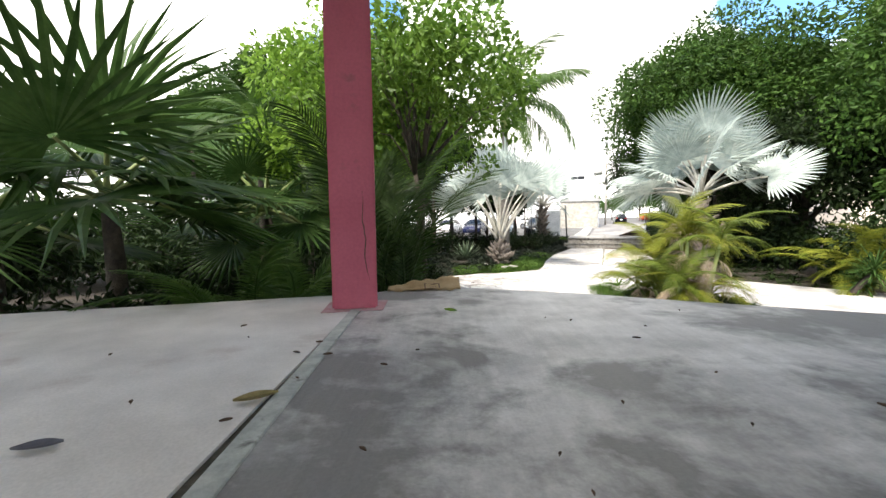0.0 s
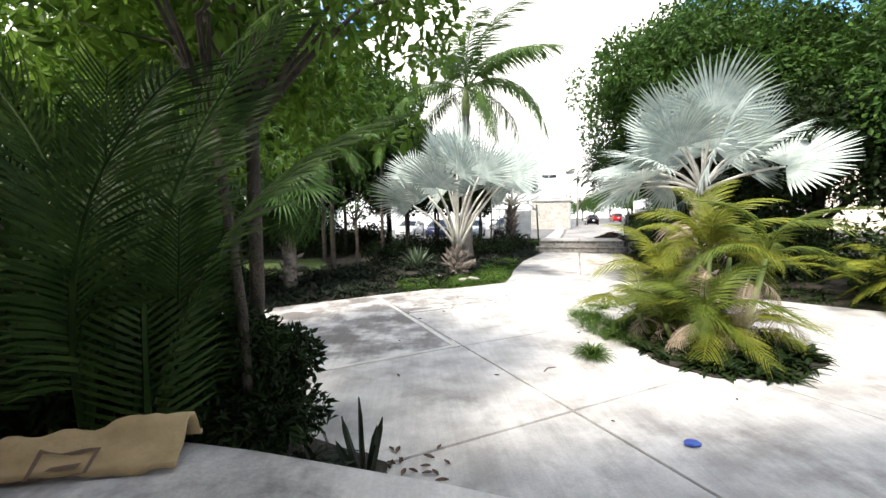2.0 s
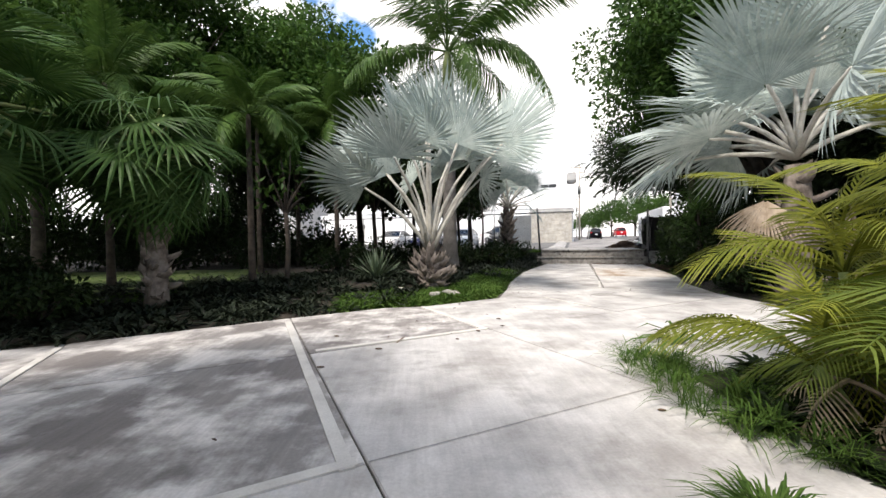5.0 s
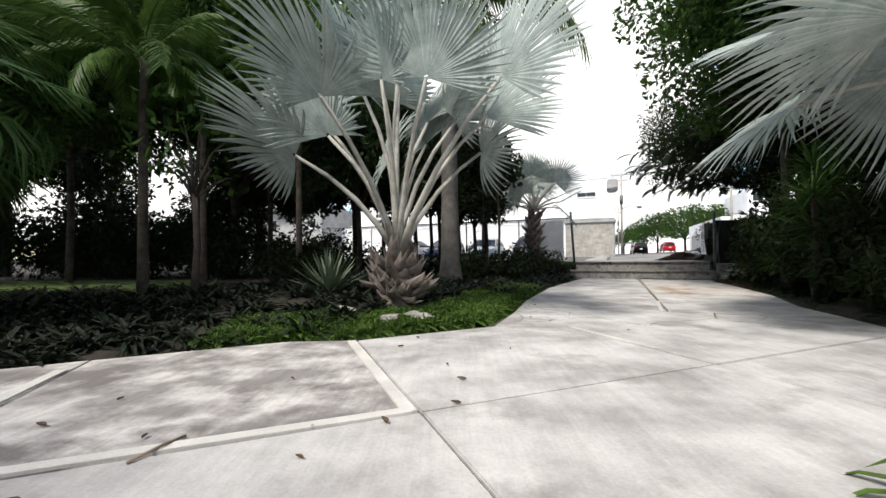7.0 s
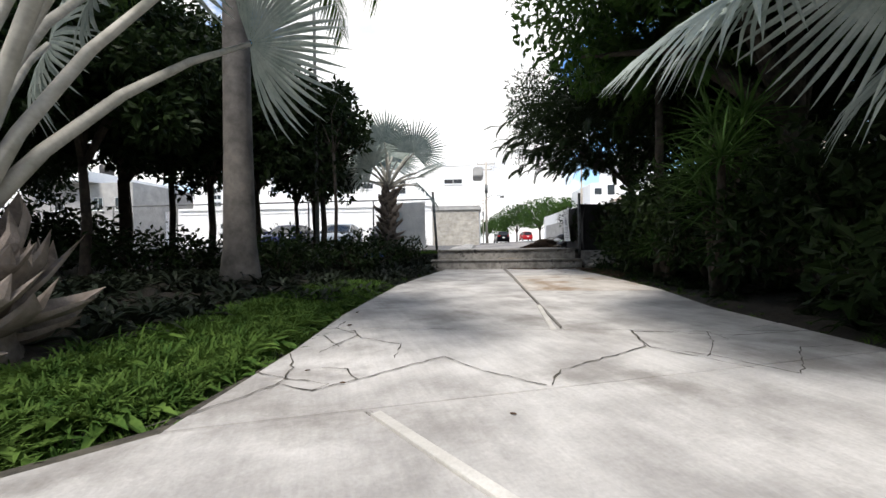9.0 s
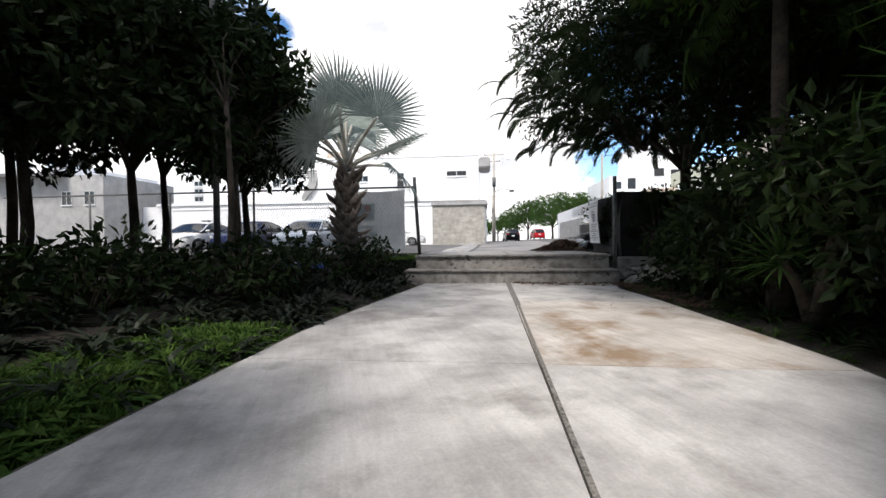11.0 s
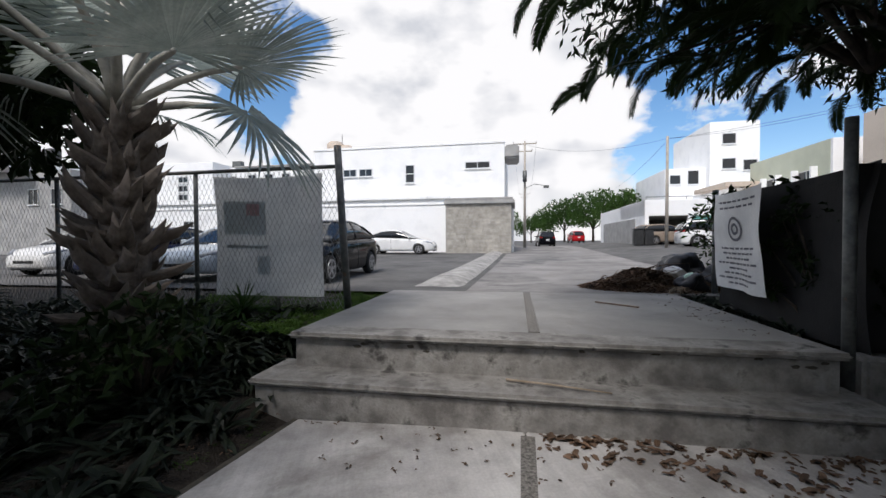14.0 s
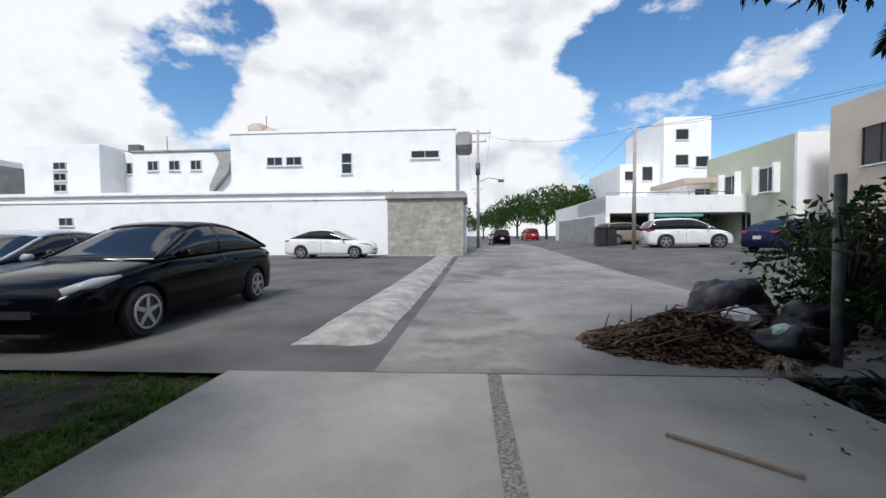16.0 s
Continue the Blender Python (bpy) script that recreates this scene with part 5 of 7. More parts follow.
            for k in range(28):
                a = 2 * math.pi * k / 28
                for rr_ in (0.6, 0.68):
                    V.append((wheel * rr_ * math.cos(a), wheel * rr_ * math.sin(a), 0))
                F.append((2 * k, 2 * k + 1, (2 * k + 3) % 56, (2 * k + 2) % 56))
            g = part("rim_ring", from_lists("rim_ring", V, F, M_RIM), None, w_, m=pose(0, 0, -sd * 0.11))
            sm = g.modifiers.new("solid", "SOLIDIFY")
            sm.thickness = 0.02
    return c


def on_road(a, b, heading):
    """heading 0: nose to +a; 90: nose to +b."""
    return GRID @ pose(a, b, road_h(a, b), 0, 0, heading)


car("black_sedan", on_road(-4.86, 35.75, -88), M_BLACKCAR, "glossy black sedan parked nose-in by the fence", 4.95, 1.62, 1.86, wheel=0.345)
car("silver_sedan", on_road(-7.9, 36.1, -86), M_SILVERCAR, "pale blue-silver sedan parked beside the black one", 4.7, 1.5, 1.82, wheel=0.34)
car("dark_blue_sedan", on_road(-11.0, 36.6, -86), M_BLUECAR, "dark blue sedan parked behind the fence", 4.7, 1.5, 1.82, wheel=0.34)
car("white_hatchback", on_road(-13.9, 36.8, -86), M_WHITECAR, "white car parked behind the fence", 4.4, 1.52, 1.8, wheel=0.33)
car("white_sedan", on_road(-7.3, 51.6, 0), M_WHITECAR, "white compact sedan parked along the white wall", 4.95, 1.62, 1.85, wheel=0.34)
car("white_suv", GRID @ pose(13.1, 53.4, road_h(13.1, 53.4) - 0.06, 0, 0, -4), M_WHITECAR, "white sport utility car parked before the houses", 4.6, 1.75, 1.85, "suv", wheel=0.4)
car("beige_hatchback", GRID @ pose(11.6, 58.5, road_h(11.6, 58.5), 0, 0, 20), M_BEIGECAR, "beige small car parked behind the pole", 4.2, 1.55, 1.75, "suv")
car("dark_sedan", GRID @ pose(15.2, 48.2, road_h(15.2, 48.2), 0, 0, 20), M_BLUECAR, "dark sedan with red tail lights by the garden gate", 4.7, 1.5, 1.82)
car("dark_pickup", on_road(3.6, 70.5, 94), M_BLACKCAR, "dark car far down the street", 4.4, 1.65, 1.8, "suv")
car("red_car", on_road(8.6, 83, 94), M_REDCAR, "small red car far down the street", 4.2, 1.6, 1.75, "suv")

# ---- buildings ----
def window_unit(parent, w, h, m, panes=2, frame_mat=None, depth=0.1, sill=True):
    win = part("window", box(-w / 2, w / 2, -0.01, 0.05, -h / 2, h / 2), M_DARKWIN, parent, "", m)
    fm = frame_mat or M_ALU
    bm = bmesh.new()
    t = 0.05
    for x0, x1, z0, z1 in ((-w / 2 - t, w / 2 + t, h / 2, h / 2 + t), (-w / 2 - t, w / 2 + t, -h / 2 - t, -h / 2), (-w / 2 - t, -w / 2, -h / 2, h / 2), (w / 2, w / 2 + t, -h / 2, h / 2)):
        box_bm(bm, x0, x1, -0.06, 0.06, z0, z1)
    for k in range(1, panes):
        x = -w / 2 + w * k / panes
        box_bm(bm, x - t / 2, x + t / 2, -0.05, 0.04, -h / 2, h / 2)
    part("window_frame", bm, fm, win)
    if sill:
        part("window_sill", box(-w / 2 - 0.12, w / 2 + 0.12, -0.12, 0.03, -h / 2 - 0.12, -h / 2 - 0.055, 0.01), M_WHITE, win)
    return win


wall_st = thing("white_compound_wall", GRID, "long white plastered compound wall with a moulded coping", "wall", kind="structure")
part("wall", box(-34, -4.35, 54, 54.3, 0.3, 4.7), M_WHITE, wall_st)
part("coping", box(-31, -4.25, 53.82, 54.4, 4.7, 4.95, 0.04), M_WHITE, wall_st)
part("coping_band", box(-31, -4.3, 53.93, 54.0, 4.3, 4.4, 0.01), M_WHITE, wall_st)
window_unit(wall_st, 0.9, 0.45, pose(-26.0, 54, 3.1), 2)

house = thing("white_house", GRID, "white two-storey flat-roofed house with small windows", "house")
part("main_block", box(-15.9, -0.35, 56, 68, 0.5, 9.05, 0.03), M_WHITE, house)
part("middle_block", box(-23.6, -15.9, 56.6, 67, 0.5, 8.1, 0.03), M_WHITE, house)
part("wing_block", box(-30.3, -24.7, 55.2, 67, 0.5, 8.45, 0.03), M_WHITE, house)
part("link_block", box(-24.7, -23.6, 57.2, 67, 0.5, 8.3, 0.02), M_WHITE, house)
part("parapet", box(-15.95, -0.3, 55.94, 56.2, 9.05, 9.25, 0.03), M_WHITE, house)
part("parapet", box(-23.7, -15.9, 56.5, 56.8, 8.1, 8.25, 0.03), M_GREYW, house)
part("balcony_canopy", box(-0.35, 0.75, 55.9, 59, 7.9, 8.9, 0.12), M_GREYW, house)
window_unit(house, 0.62, 1.3, pose(-7.73, 56, 6.95), 1)
part("mullion", box(-8.05, -7.4, 55.93, 56.0, 6.92, 6.98), M_WHITE, house)
for x in (-12.75, -11.4):
    window_unit(house, 1.0, 0.5, pose(x, 56, 7.17), 2)
window_unit(house, 1.8, 0.42, pose(-2.4, 56, 7.45), 2)
for x in (-22.0, -20.4, -18.8):
    window_unit(house, 0.7, 0.6, pose(x, 56.6, 7.15), 2)
for z in (7.0, 6.25, 5.5):
    window_unit(house, 0.85, 0.42, pose(-27.6, 55.2, z), 2)
window_unit(house, 0.7, 0.75, pose(-24.15, 57.2, 7.1), 2)
bm = bmesh.new()
vs = [bm.verts.new(p) for p in ((-17.6, 56.2, 5.0), (-16.2, 56.2, 6.6), (-15.9, 56.2, 7.9), (-17.3, 56.2, 8.0), (-16.8, 56.2, 7.3), (-17.6, 56.2, 5.6))]
f = bm.faces.new(vs)
r = bmesh.ops.extrude_face_region(bm, geom=[f])
bmesh.ops.translate(bm, vec=(0, 0.4, 0), verts=[g for g in r["geom"] if isinstance(g, bmesh.types.BMVert)])
bmesh.ops.recalc_face_normals(bm, faces=bm.faces)
part("outside_stair", bm, M_GREYW, house)
for x, r_, z1 in ((-14.9, 0.75, 10.3), (-13.9, 0.6, 9.95)):
    part("water_tank", tubes("water_tank", [([(x, 58, 9.1), (x, 58, z1 - 0.25), (x, 58, z1 - 0.05), (x, 58, z1)], [r_, r_, r_ * 0.7, 0.15])], M_TANK, 18), None, house, "beige plastic water tank")
for x, z1 in ((-22, 9.6), (-16.4, 9.3), (-9, 9.6), (-14.3, 10.9)):
    part("roof_pipe", tubes("roof_pipe", [([(x, 58, 8), (x, 58, z1)], 0.03)], M_GALV, 6), None, house)
part("air_conditioner", box(-24.6, -23.7, 57.4, 57.9, 8.3, 8.9, 0.03), M_GALV, house)

stone = thing("stone_gatehouse", GRID, "low wall block clad in pale stone courses with a grey coping", "wall", kind="structure")
part("core", box(-4.3, 0.2, 52.6, 58, 0.4, 4.15), M_GREYW, stone)
part("coping", box(-4.4, 0.42, 52.4, 58.1, 4.15, 4.45, 0.05), M_GREYW, stone)
part("coping_upper", box(-4.3, 0.3, 52.5, 58.0, 4.45, 4.6, 0.04), M_GREYW, stone)
rnd = random.Random(5)
bm = bmesh.new()
z = 0.75
while z < 4.1:
    x = -4.28
    hh = rnd.uniform(0.13, 0.2)
    while x < 0.15:
        wd = min(rnd.uniform(0.3, 0.8), 0.18 - x)
        pr = rnd.uniform(0.02, 0.05)
        box_bm(bm, x + 0.008, x + wd - 0.008, 52.6 - pr, 52.61, z + 0.006, min(z + hh, 4.14) - 0.006)
        x += wd
    z += hh
tagged(part("stone_courses", bm, M_STONE, stone), kind="stuff")
part("side_gate", box(0.2, 0.34, 54.0, 57.4, 0.8, 3.9, 0.02), M_WHITE, stone)

garage = thing("white_garage", GRID @ pose(0.8, 0, 0), "low white garage building with an open carport", "building")
part("wall", box(10.2, 22, 66, 72, 0.6, 3.2), M_WHITE, garage)
part("fascia", box(9.5, 19.5, 58.6, 66, 3.5, 4.75, 0.03), M_WHITE, garage)
part("side_wall", box(9.5, 9.8, 58.6, 75, 0.9, 4.72), M_WHITE, garage)
part("roller_door", box(9.42, 9.5, 61, 73, 1.0, 3.4), M_GREYW, garage)
part("column", box(12.6, 12.9, 58.65, 58.95, 0.9, 3.5, 0.01), M_WHITE, garage)
part("awning", box(12.9, 16.2, 58.5, 59.6, 3.2, 3.42, 0.03), M_TEAL, garage)
part("back_wall", box(9.8, 19.5, 65.7, 66, 0.9, 3.5), M_GREYW, garage)
part("roof_rail", tubes("roof_rail", [([(10, 60, 5.1), (19, 60, 5.1)], 0.03)] + [([(10 + k * 1.5, 60, 4.7), (10 + k * 1.5, 60, 5.1)], 0.02) for k in range(7)], M_GALV, 6), None, garage)

gh = thing("green_house", GRID, "sage green two-storey house with white window surrounds", "house")
part("front_block", box(20, 28, 54.6, 63.4, 0.8, 8.0, 0.02), M_GREENW, gh)
part("side_block", box(20.02, 28, 54.4, 54.597, 0.8, 8.0), M_WHITE, gh)
for b_ in (56.6, 60.2):
    win = window_unit(gh, 1.5, 1.5, pose(19.98, b_, 5.5, 0, 0, -90), 2)
    part("surround", box(-1.0, -0.85, -0.4, 0.0, -0.95, 0.95, 0.01), M_WHITE, win)
    part("surround", box(0.85, 1.0, -0.4, 0.0, -0.95, 0.95, 0.01), M_WHITE, win)
window_unit(gh, 1.0, 1.6, pose(19.98, 58.6, 2.6, 0, 0, -90), 2)
ch = thing("cream_house", GRID, "cream two-storey house at the end of the row", "house")
part("front_block", box(20.3, 30, 43.5, 52.6, 0.8, 8.9, 0.02), M_CREAM, ch)
for b_ in (46, 49.8):
    window_unit(ch, 1.7, 1.8, pose(20.28, b_, 6.3, 0, 0, -90), 2, M_PLASTIC)
tower = thing("white_tower_house", GRID, "white stepped modern house with square windows", "house")
part("tower_block", box(20.6, 25.3, 72, 82, 0.8, 14.0, 0.03), M_WHITE, tower)
part("low_block", box(16.6, 25, 73, 84, 0.8, 9.4, 0.03), M_WHITE, tower)
part("porch_roof", box(17.5, 21.5, 62, 68, 6.0, 6.4, 0.03), M_TANK, tower)
part("porch_block", box(18.2, 22, 63, 70, 0.8, 6.0, 0.02), M_WHITE, tower)
window_unit(tower, 1.2, 1.0, pose(22.4, 72, 12.2), 1)
window_unit(tower, 1.2, 1.0, pose(22.4, 72, 9.6), 1)
window_unit(tower, 1.2, 1.0, pose(24.4, 72, 9.4), 1)
window_unit(tower, 1.0, 1.4, pose(19.4, 73, 8.4), 1)
window_unit(tower, 1.0, 0.9, pose(17.6, 73, 8.2), 1)
window_unit(tower, 1.5, 1.6, pose(19.6, 63, 4.8), 2)
annex = thing("grey_annex", GRID, "grey two-storey house at the far side of the car park", "house")
part("block", box(-44, -32.5, 50, 60, 0.4, 7.2, 0.03), M_GREYW, annex)
part("upper_block", box(-43, -36, 48.5, 60, 7.2, 8.2, 0.03), M_WHITE, annex)
for x in (-40, -36, -33.8):
    window_unit(annex, 0.9, 1.1, pose(x, 50, 5.2), 2)
part("roof_tank", tubes("roof_tank", [([(-37, 52, 8.2), (-37, 52, 9.2), (-37, 52, 9.4)], [0.6, 0.6, 0.2])], M_PLASTIC, 16), None, annex, "black plastic water tank")

# ---- poles, wires ----
def power_pole(name, a, b, top, label, arms=True, r=0.14, lamp=True):
    z0 = road_h(a, b) - 0.05
    p = thing(name, GRID @ pose(a, b, z0), label, "utility pole", "street poles")
    h = top - z0
    part("post", tubes("post", [([(0, 0, 0), (0.02, 0, h)], [r, r * 0.7])], M_POLE, 12), None, p)
    if arms:
        for zz, wd in ((h - 0.25, 1.1), (h - 0.95, 0.7)):
            part("crossarm", box(-wd, wd, -0.06, 0.06, zz - 0.05, zz + 0.05, 0.01), M_POLE, p)
            for k in (-0.95, 0, 0.95):
                part("insulator", tubes("insulator", [([(k * wd, 0, zz + 0.05), (k * wd, 0, zz + 0.25)], [0.05, 0.03])], M_GREYW, 8), None, p)
        part("transformer", tubes("transformer", [([(0.0, -0.3, h * 0.62), (0.0, -0.3, h * 0.72)], 0.2)], M_GALV, 14), None, p)
    if lamp:
        part("lamp_arm", tubes("lamp_arm", [([(0, 0, h * 0.56), (0.9, 0, h * 0.6), (1.9, 0, h * 0.58)], 0.03)], M_GALV, 6), None, p)
        part("lamp_head", box(1.7, 2.2, -0.1, 0.1, h * 0.56, h * 0.585, 0.02), M_GALV, p)
    return p


power_pole("utility_pole", 1.3, 63.5, 10.9, "concrete utility pole with crossarms and a street lamp")
power_pole("utility_pole", 9.55, 51.8, 7.95, "slim grey street pole carrying cables", arms=False, lamp=False, r=0.11)
power_pole("utility_pole", 2.3, 110, 11.5, "distant concrete utility pole with crossarms")
pole_top = [(1.3, 63.5, 10.6), (9.55, 51.8, 7.8), (2.3, 110, 11.2), (22, 40, 8.5), (20.3, 47, 8.8)]


def cable(p, q, sag):
    pts = [Vector(p).lerp(Vector(q), k / 10) - Vector((0, 0, sag * 4 * (k / 10) * (1 - k / 10))) for k in range(11)]
    return solid("overhead_cable", tubes("overhead_cable", [(pts, 0.009)], M_CABLE, 4), None, "thin black overhead cable between street poles", "cable", GRID, "street cables")


cable(pole_top[0], pole_top[1], 0.7)
cable(pole_top[1], pole_top[3], 0.5)
cable(pole_top[1], pole_top[4], 0.4)
cable((2.35, 63.5, 10.6), (3.3, 110, 11.2), 0.9)
cable((0.35, 63.5, 10.6), (1.3, 110, 11.2), 0.9)
cable((9.5, 51.8, 7.6), (12, 90, 8.5), 1.0)
lamp_post = thing("lamp_post", Matrix.Translation((4.45, 25.7, 0.3)), "slim dark lamp post among the trees", "lamp post")
part("post", tubes("post", [([(0, 0, -0.1), (0, 0, 7.5)], [0.06, 0.045])], M_GALV, 10), None, lamp_post)
part("base_collar", tubes("base_collar", [([(0, 0, -0.1), (0, 0, 0.35)], [0.1, 0.08])], M_GALV, 10), None, lamp_post)

# ---- fence and banners at the gate ----
fence = thing("chain_link_fence", GRID, "galvanised chain-link fence with a top rail beside the steps", "fence", kind="structure")
part("gate_post", tubes("gate_post", [([(-2.02, 31.0, 0.45), (-2.18, 31.0, 3.12)], 0.055)], M_GALV, 12), None, fence)
for a in (-4.75, -7.6, -10.6, -13.6, -16.6):
    part("post", tubes("post", [([(a, 31.1, 0.4), (a, 31.1, 2.84)], 0.035)], M_GALV, 8), None, fence)
part("top_rail", tubes("top_rail", [([(-2.15, 31.05, 2.82), (-17, 31.15, 2.8)], 0.032)], M_GALV, 8), None, fence)
V, F = [], []
step = 0.085
na = int((17.0 - 2.15) / step)
for k in range(na):
    for sgn in (1, -1):
        zz, x = 0.62, -2.15 - k * step
        o = len(V)
        j = 0
        while zz < 2.78:
            zz2, x2 = zz + step, x + (step / 2) * (sgn if j % 2 == 0 else -sgn)
            for p, q in (((x, 31.08, zz), (x2, 31.08, zz2)),):
                o = len(V)
                w_ = 0.0028
                V += [(p[0] - w_, p[1], p[2]), (p[0] + w_, p[1] + 0.002, p[2]), (q[0] + w_, q[1] + 0.002, q[2]), (q[0] - w_, q[1], q[2])]
                F.append((o, o + 1, o + 2, o + 3))
            zz, x, j = zz2, x2, j + 1
tagged(part("chain_mesh", from_lists("chain_mesh", V, F, M_WIRE), None, fence), kind="stuff")


def cloth(name, w, h, material, seed, sag=0.05, wave=0.03):
    V, F = [], []
    nx, nz = 26, 26
    for j in range(nz + 1):
        for i in range(nx + 1):
            u, v = i / nx, j / nz
            x = (u - 0.5) * w * (1 - 0.02 * math.sin(3.1 * v))
            z = v * h - sag * 4 * u * (1 - u) * v
            y = wave * noise.noise(Vector((u * 3 + seed, v * 2.5, 1))) + wave * 0.4 * math.sin(7 * u + 4 * v)
            V.append((x, y, z))
    for j in range(nz):
        for i in range(nx):
            a = j * (nx + 1) + i
            F.append((a, a + 1, a + nx + 2, a + nx + 1))
    return from_lists(name, V, F, material, True)


def cloth_patch(name, w, h, seed, u0, u1, v0, v1, material, off=-0.006, sag=0.05, wave=0.03):
    """A printed area that follows the cloth."""
    V, F, n = [], [], 8
    for j in range(n + 1):
        for i in range(n + 1):
            u, v = u0 + (u1 - u0) * i / n, v0 + (v1 - v0) * j / n
            V.append(((u - 0.5) * w * (1 - 0.02 * math.sin(3.1 * v)), wave * noise.noise(Vector((u * 3 + seed, v * 2.5, 1))) + wave * 0.4 * math.sin(7 * u + 4 * v) + off, v * h - sag * 4 * u * (1 - u) * v))
    for j in range(n):
        for i in range(n):
            a = j * (n + 1) + i
            F.append((a, a + 1, a + n + 2, a + n + 1))
    return from_lists(name, V, F, material, True)


ban = thing("banner", GRID @ pose(-3.5, 31.2, 0.78), "faded whitish printed banner hung behind the chain-link fence", "banner")
part("cloth", cloth("cloth", 1.95, 1.98, M_CLOTH, 2), None, ban)
for u0, u1, v0, v1, mt in ((0.08, 0.48, 0.52, 0.8, M_INKB), (0.3, 0.42, 0.68, 0.78, M_INKR), (0.1, 0.5, 0.4, 0.43, M_INKB), (0.4, 0.52, 0.18, 0.34, M_INKB)):
    part("print", cloth_patch("print", 1.95, 1.98, 2, u0, u1, v0, v1, mt), None, ban)

sign = thing("notice_banner", GRID @ pose(3.42, 31.2, 0.98, -4, 0, 86), "white printed notice banner with a round emblem on the gate fence", "banner")
SW, SH = 1.35, 1.35
part("cloth", cloth("cloth", SW, SH, mat("notice_cloth", (0.6, 0.6, 0.6), (0.75, 0.75, 0.75), 2, 0.75, 0, 0.2), 5, 0.04, 0.05), None, sign)
rnd = random.Random(9)
rowsv = [(0.9, 0.72), (0.84, 0.6)] + [(0.42 - 0.052 * k, rnd.uniform(0.45, 0.85)) for k in range(8)]
for v, wd in rowsv:
    u = 0.5 - wd / 2
    while u < 0.5 + wd / 2:
        du = rnd.uniform(0.04, 0.12)
        part("print", cloth_patch("print", SW, SH, 5, u, min(u + du, 0.5 + wd / 2), v, v + 0.02, M_INK, 0.006, 0.04, 0.05), None, sign)
        part("print", cloth_patch("print", SW, SH, 5, u, min(u + du, 0.5 + wd / 2), v, v + 0.02, M_INK, -0.006, 0.04, 0.05), None, sign)
        u += du + 0.02
for off in (-0.008, 0.008):
    for r0, r1 in ((0.12, 0.155), (0.04, 0.075)):
        V, F = [], []
        for k in range(40):
            an = 2 * math.pi * k / 40
            for r_ in (r0, r1):
                u, v = 0.5 + r_ * math.cos(an) / SW, 0.63 + r_ * 1.1 * math.sin(an) / SH
                V.append(((u - 0.5) * SW * (1 - 0.02 * math.sin(3.1 * v)), 0.05 * noise.noise(Vector((u * 3 + 5, v * 2.5, 1))) + 0.02 * math.sin(7 * u + 4 * v) + off, v * SH - 0.16 * u * (1 - u) * v))
            F.append((2 * k, 2 * k + 1, (2 * k + 3) % 80, (2 * k + 2) % 80))
        part("emblem_ring", from_lists("emblem_ring", V, F, M_INK), None, sign)
rf = thing("shade_cloth_fence", GRID, "fence screened with black shade cloth and creeper", "fence", kind="structure")
part("gate_post", tubes("gate_post", [([(3.44, 29.45, 0.3), (3.44, 29.45, 2.75)], 0.05)], M_GALV, 10), None, rf)
part("gate_post", tubes("gate_post", [([(4.02, 33.23, 0.4), (4.02, 33.23, 2.55)], 0.05)], M_GALV, 10), None, rf)
part("screen", cloth("screen", 9.0, 1.85, M_NET, 7, 0.05, 0.12), None, rf, m=pose(8.0, 29.6, 0.5))
part("screen", cloth("screen", 2.7, 1.75, M_NET, 8, 0.05, 0.08), None, rf, m=pose(3.62, 30.8, 0.62, 0, 0, 90))
part("low_wall", box(3.5, 13, 29.35, 29.6, 0.0, 0.62, 0.04), M_STEP, rf)

# ---- beds, shrubs and ground cover ----
def shrub(name, at, size, label, material, seed, leaf=0.12, clumps=14, per=260, group="", aspect=0.45):
    """Dense bush: many small leaves on a few stems."""
    rr = random.Random(seed)
    s_ = thing(name, Matrix.Translation(at), label, "shrub", group)
    cl = []
    for k in range(clumps):
        a, f = k * 2.39996, (k + 0.5) / clumps
        r = math.sqrt(f)
        cl.append((size[0] * r * math.cos(a), size[1] * r * math.sin(a), size[2] * rr.uniform(0.25, 0.85) * (1.1 - 0.4 * r), 0.42 * min(size[0], size[1], size[2]) * rr.uniform(0.7, 1.2)))
    tagged(part("branchwork", tubes("branchwork", [([(c[0] * 0.15, c[1] * 0.15, -0.1), (c[0] * 0.6, c[1] * 0.6, c[2] * 0.6), c[:3]], [0.025, 0.018, 0.006]) for c in cl], M_BARK, 5), None, s_), kind="stuff")
    part("foliage", leaf_cloud("foliage", cl, leaf, material, seed, per, aspect=aspect), None, s_)
    return s_


def left_bed(rng):
    a, b = rng.uniform(-11, -1.5), rng.uniform(12.5, 31)
    p = W(a, b)
    d = off_drive(p.x, p.y)
    grassy = (p.x > 1.7 and b < 20 and d < 1.3)
    return (p.x, p.y) if 0.12 < d < 5.0 and not grassy else None


def right_bed(rng):
    a, b = rng.uniform(2.5, 9), rng.uniform(13, 29)
    p = W(a, b)
    d = off_drive(p.x, p.y)
    return (p.x, p.y) if 0.35 < d < 2.6 else None


def grass_bed(rng):
    p = (rng.uniform(0.2, 6.6), rng.uniform(14.6, 22.5))
    d = off_drive(*p)
    return p if 0.02 < d < 1.25 else None


def edge_bed(rng):
    a, b = rng.uniform(-6, 9), rng.uniform(12, 28.5)
    p = W(a, b)
    d = off_drive(p.x, p.y)
    return (p.x, p.y) if 0.0 < d < 0.3 else None


def on_ground(p):
    return gz(*p) - 0.02


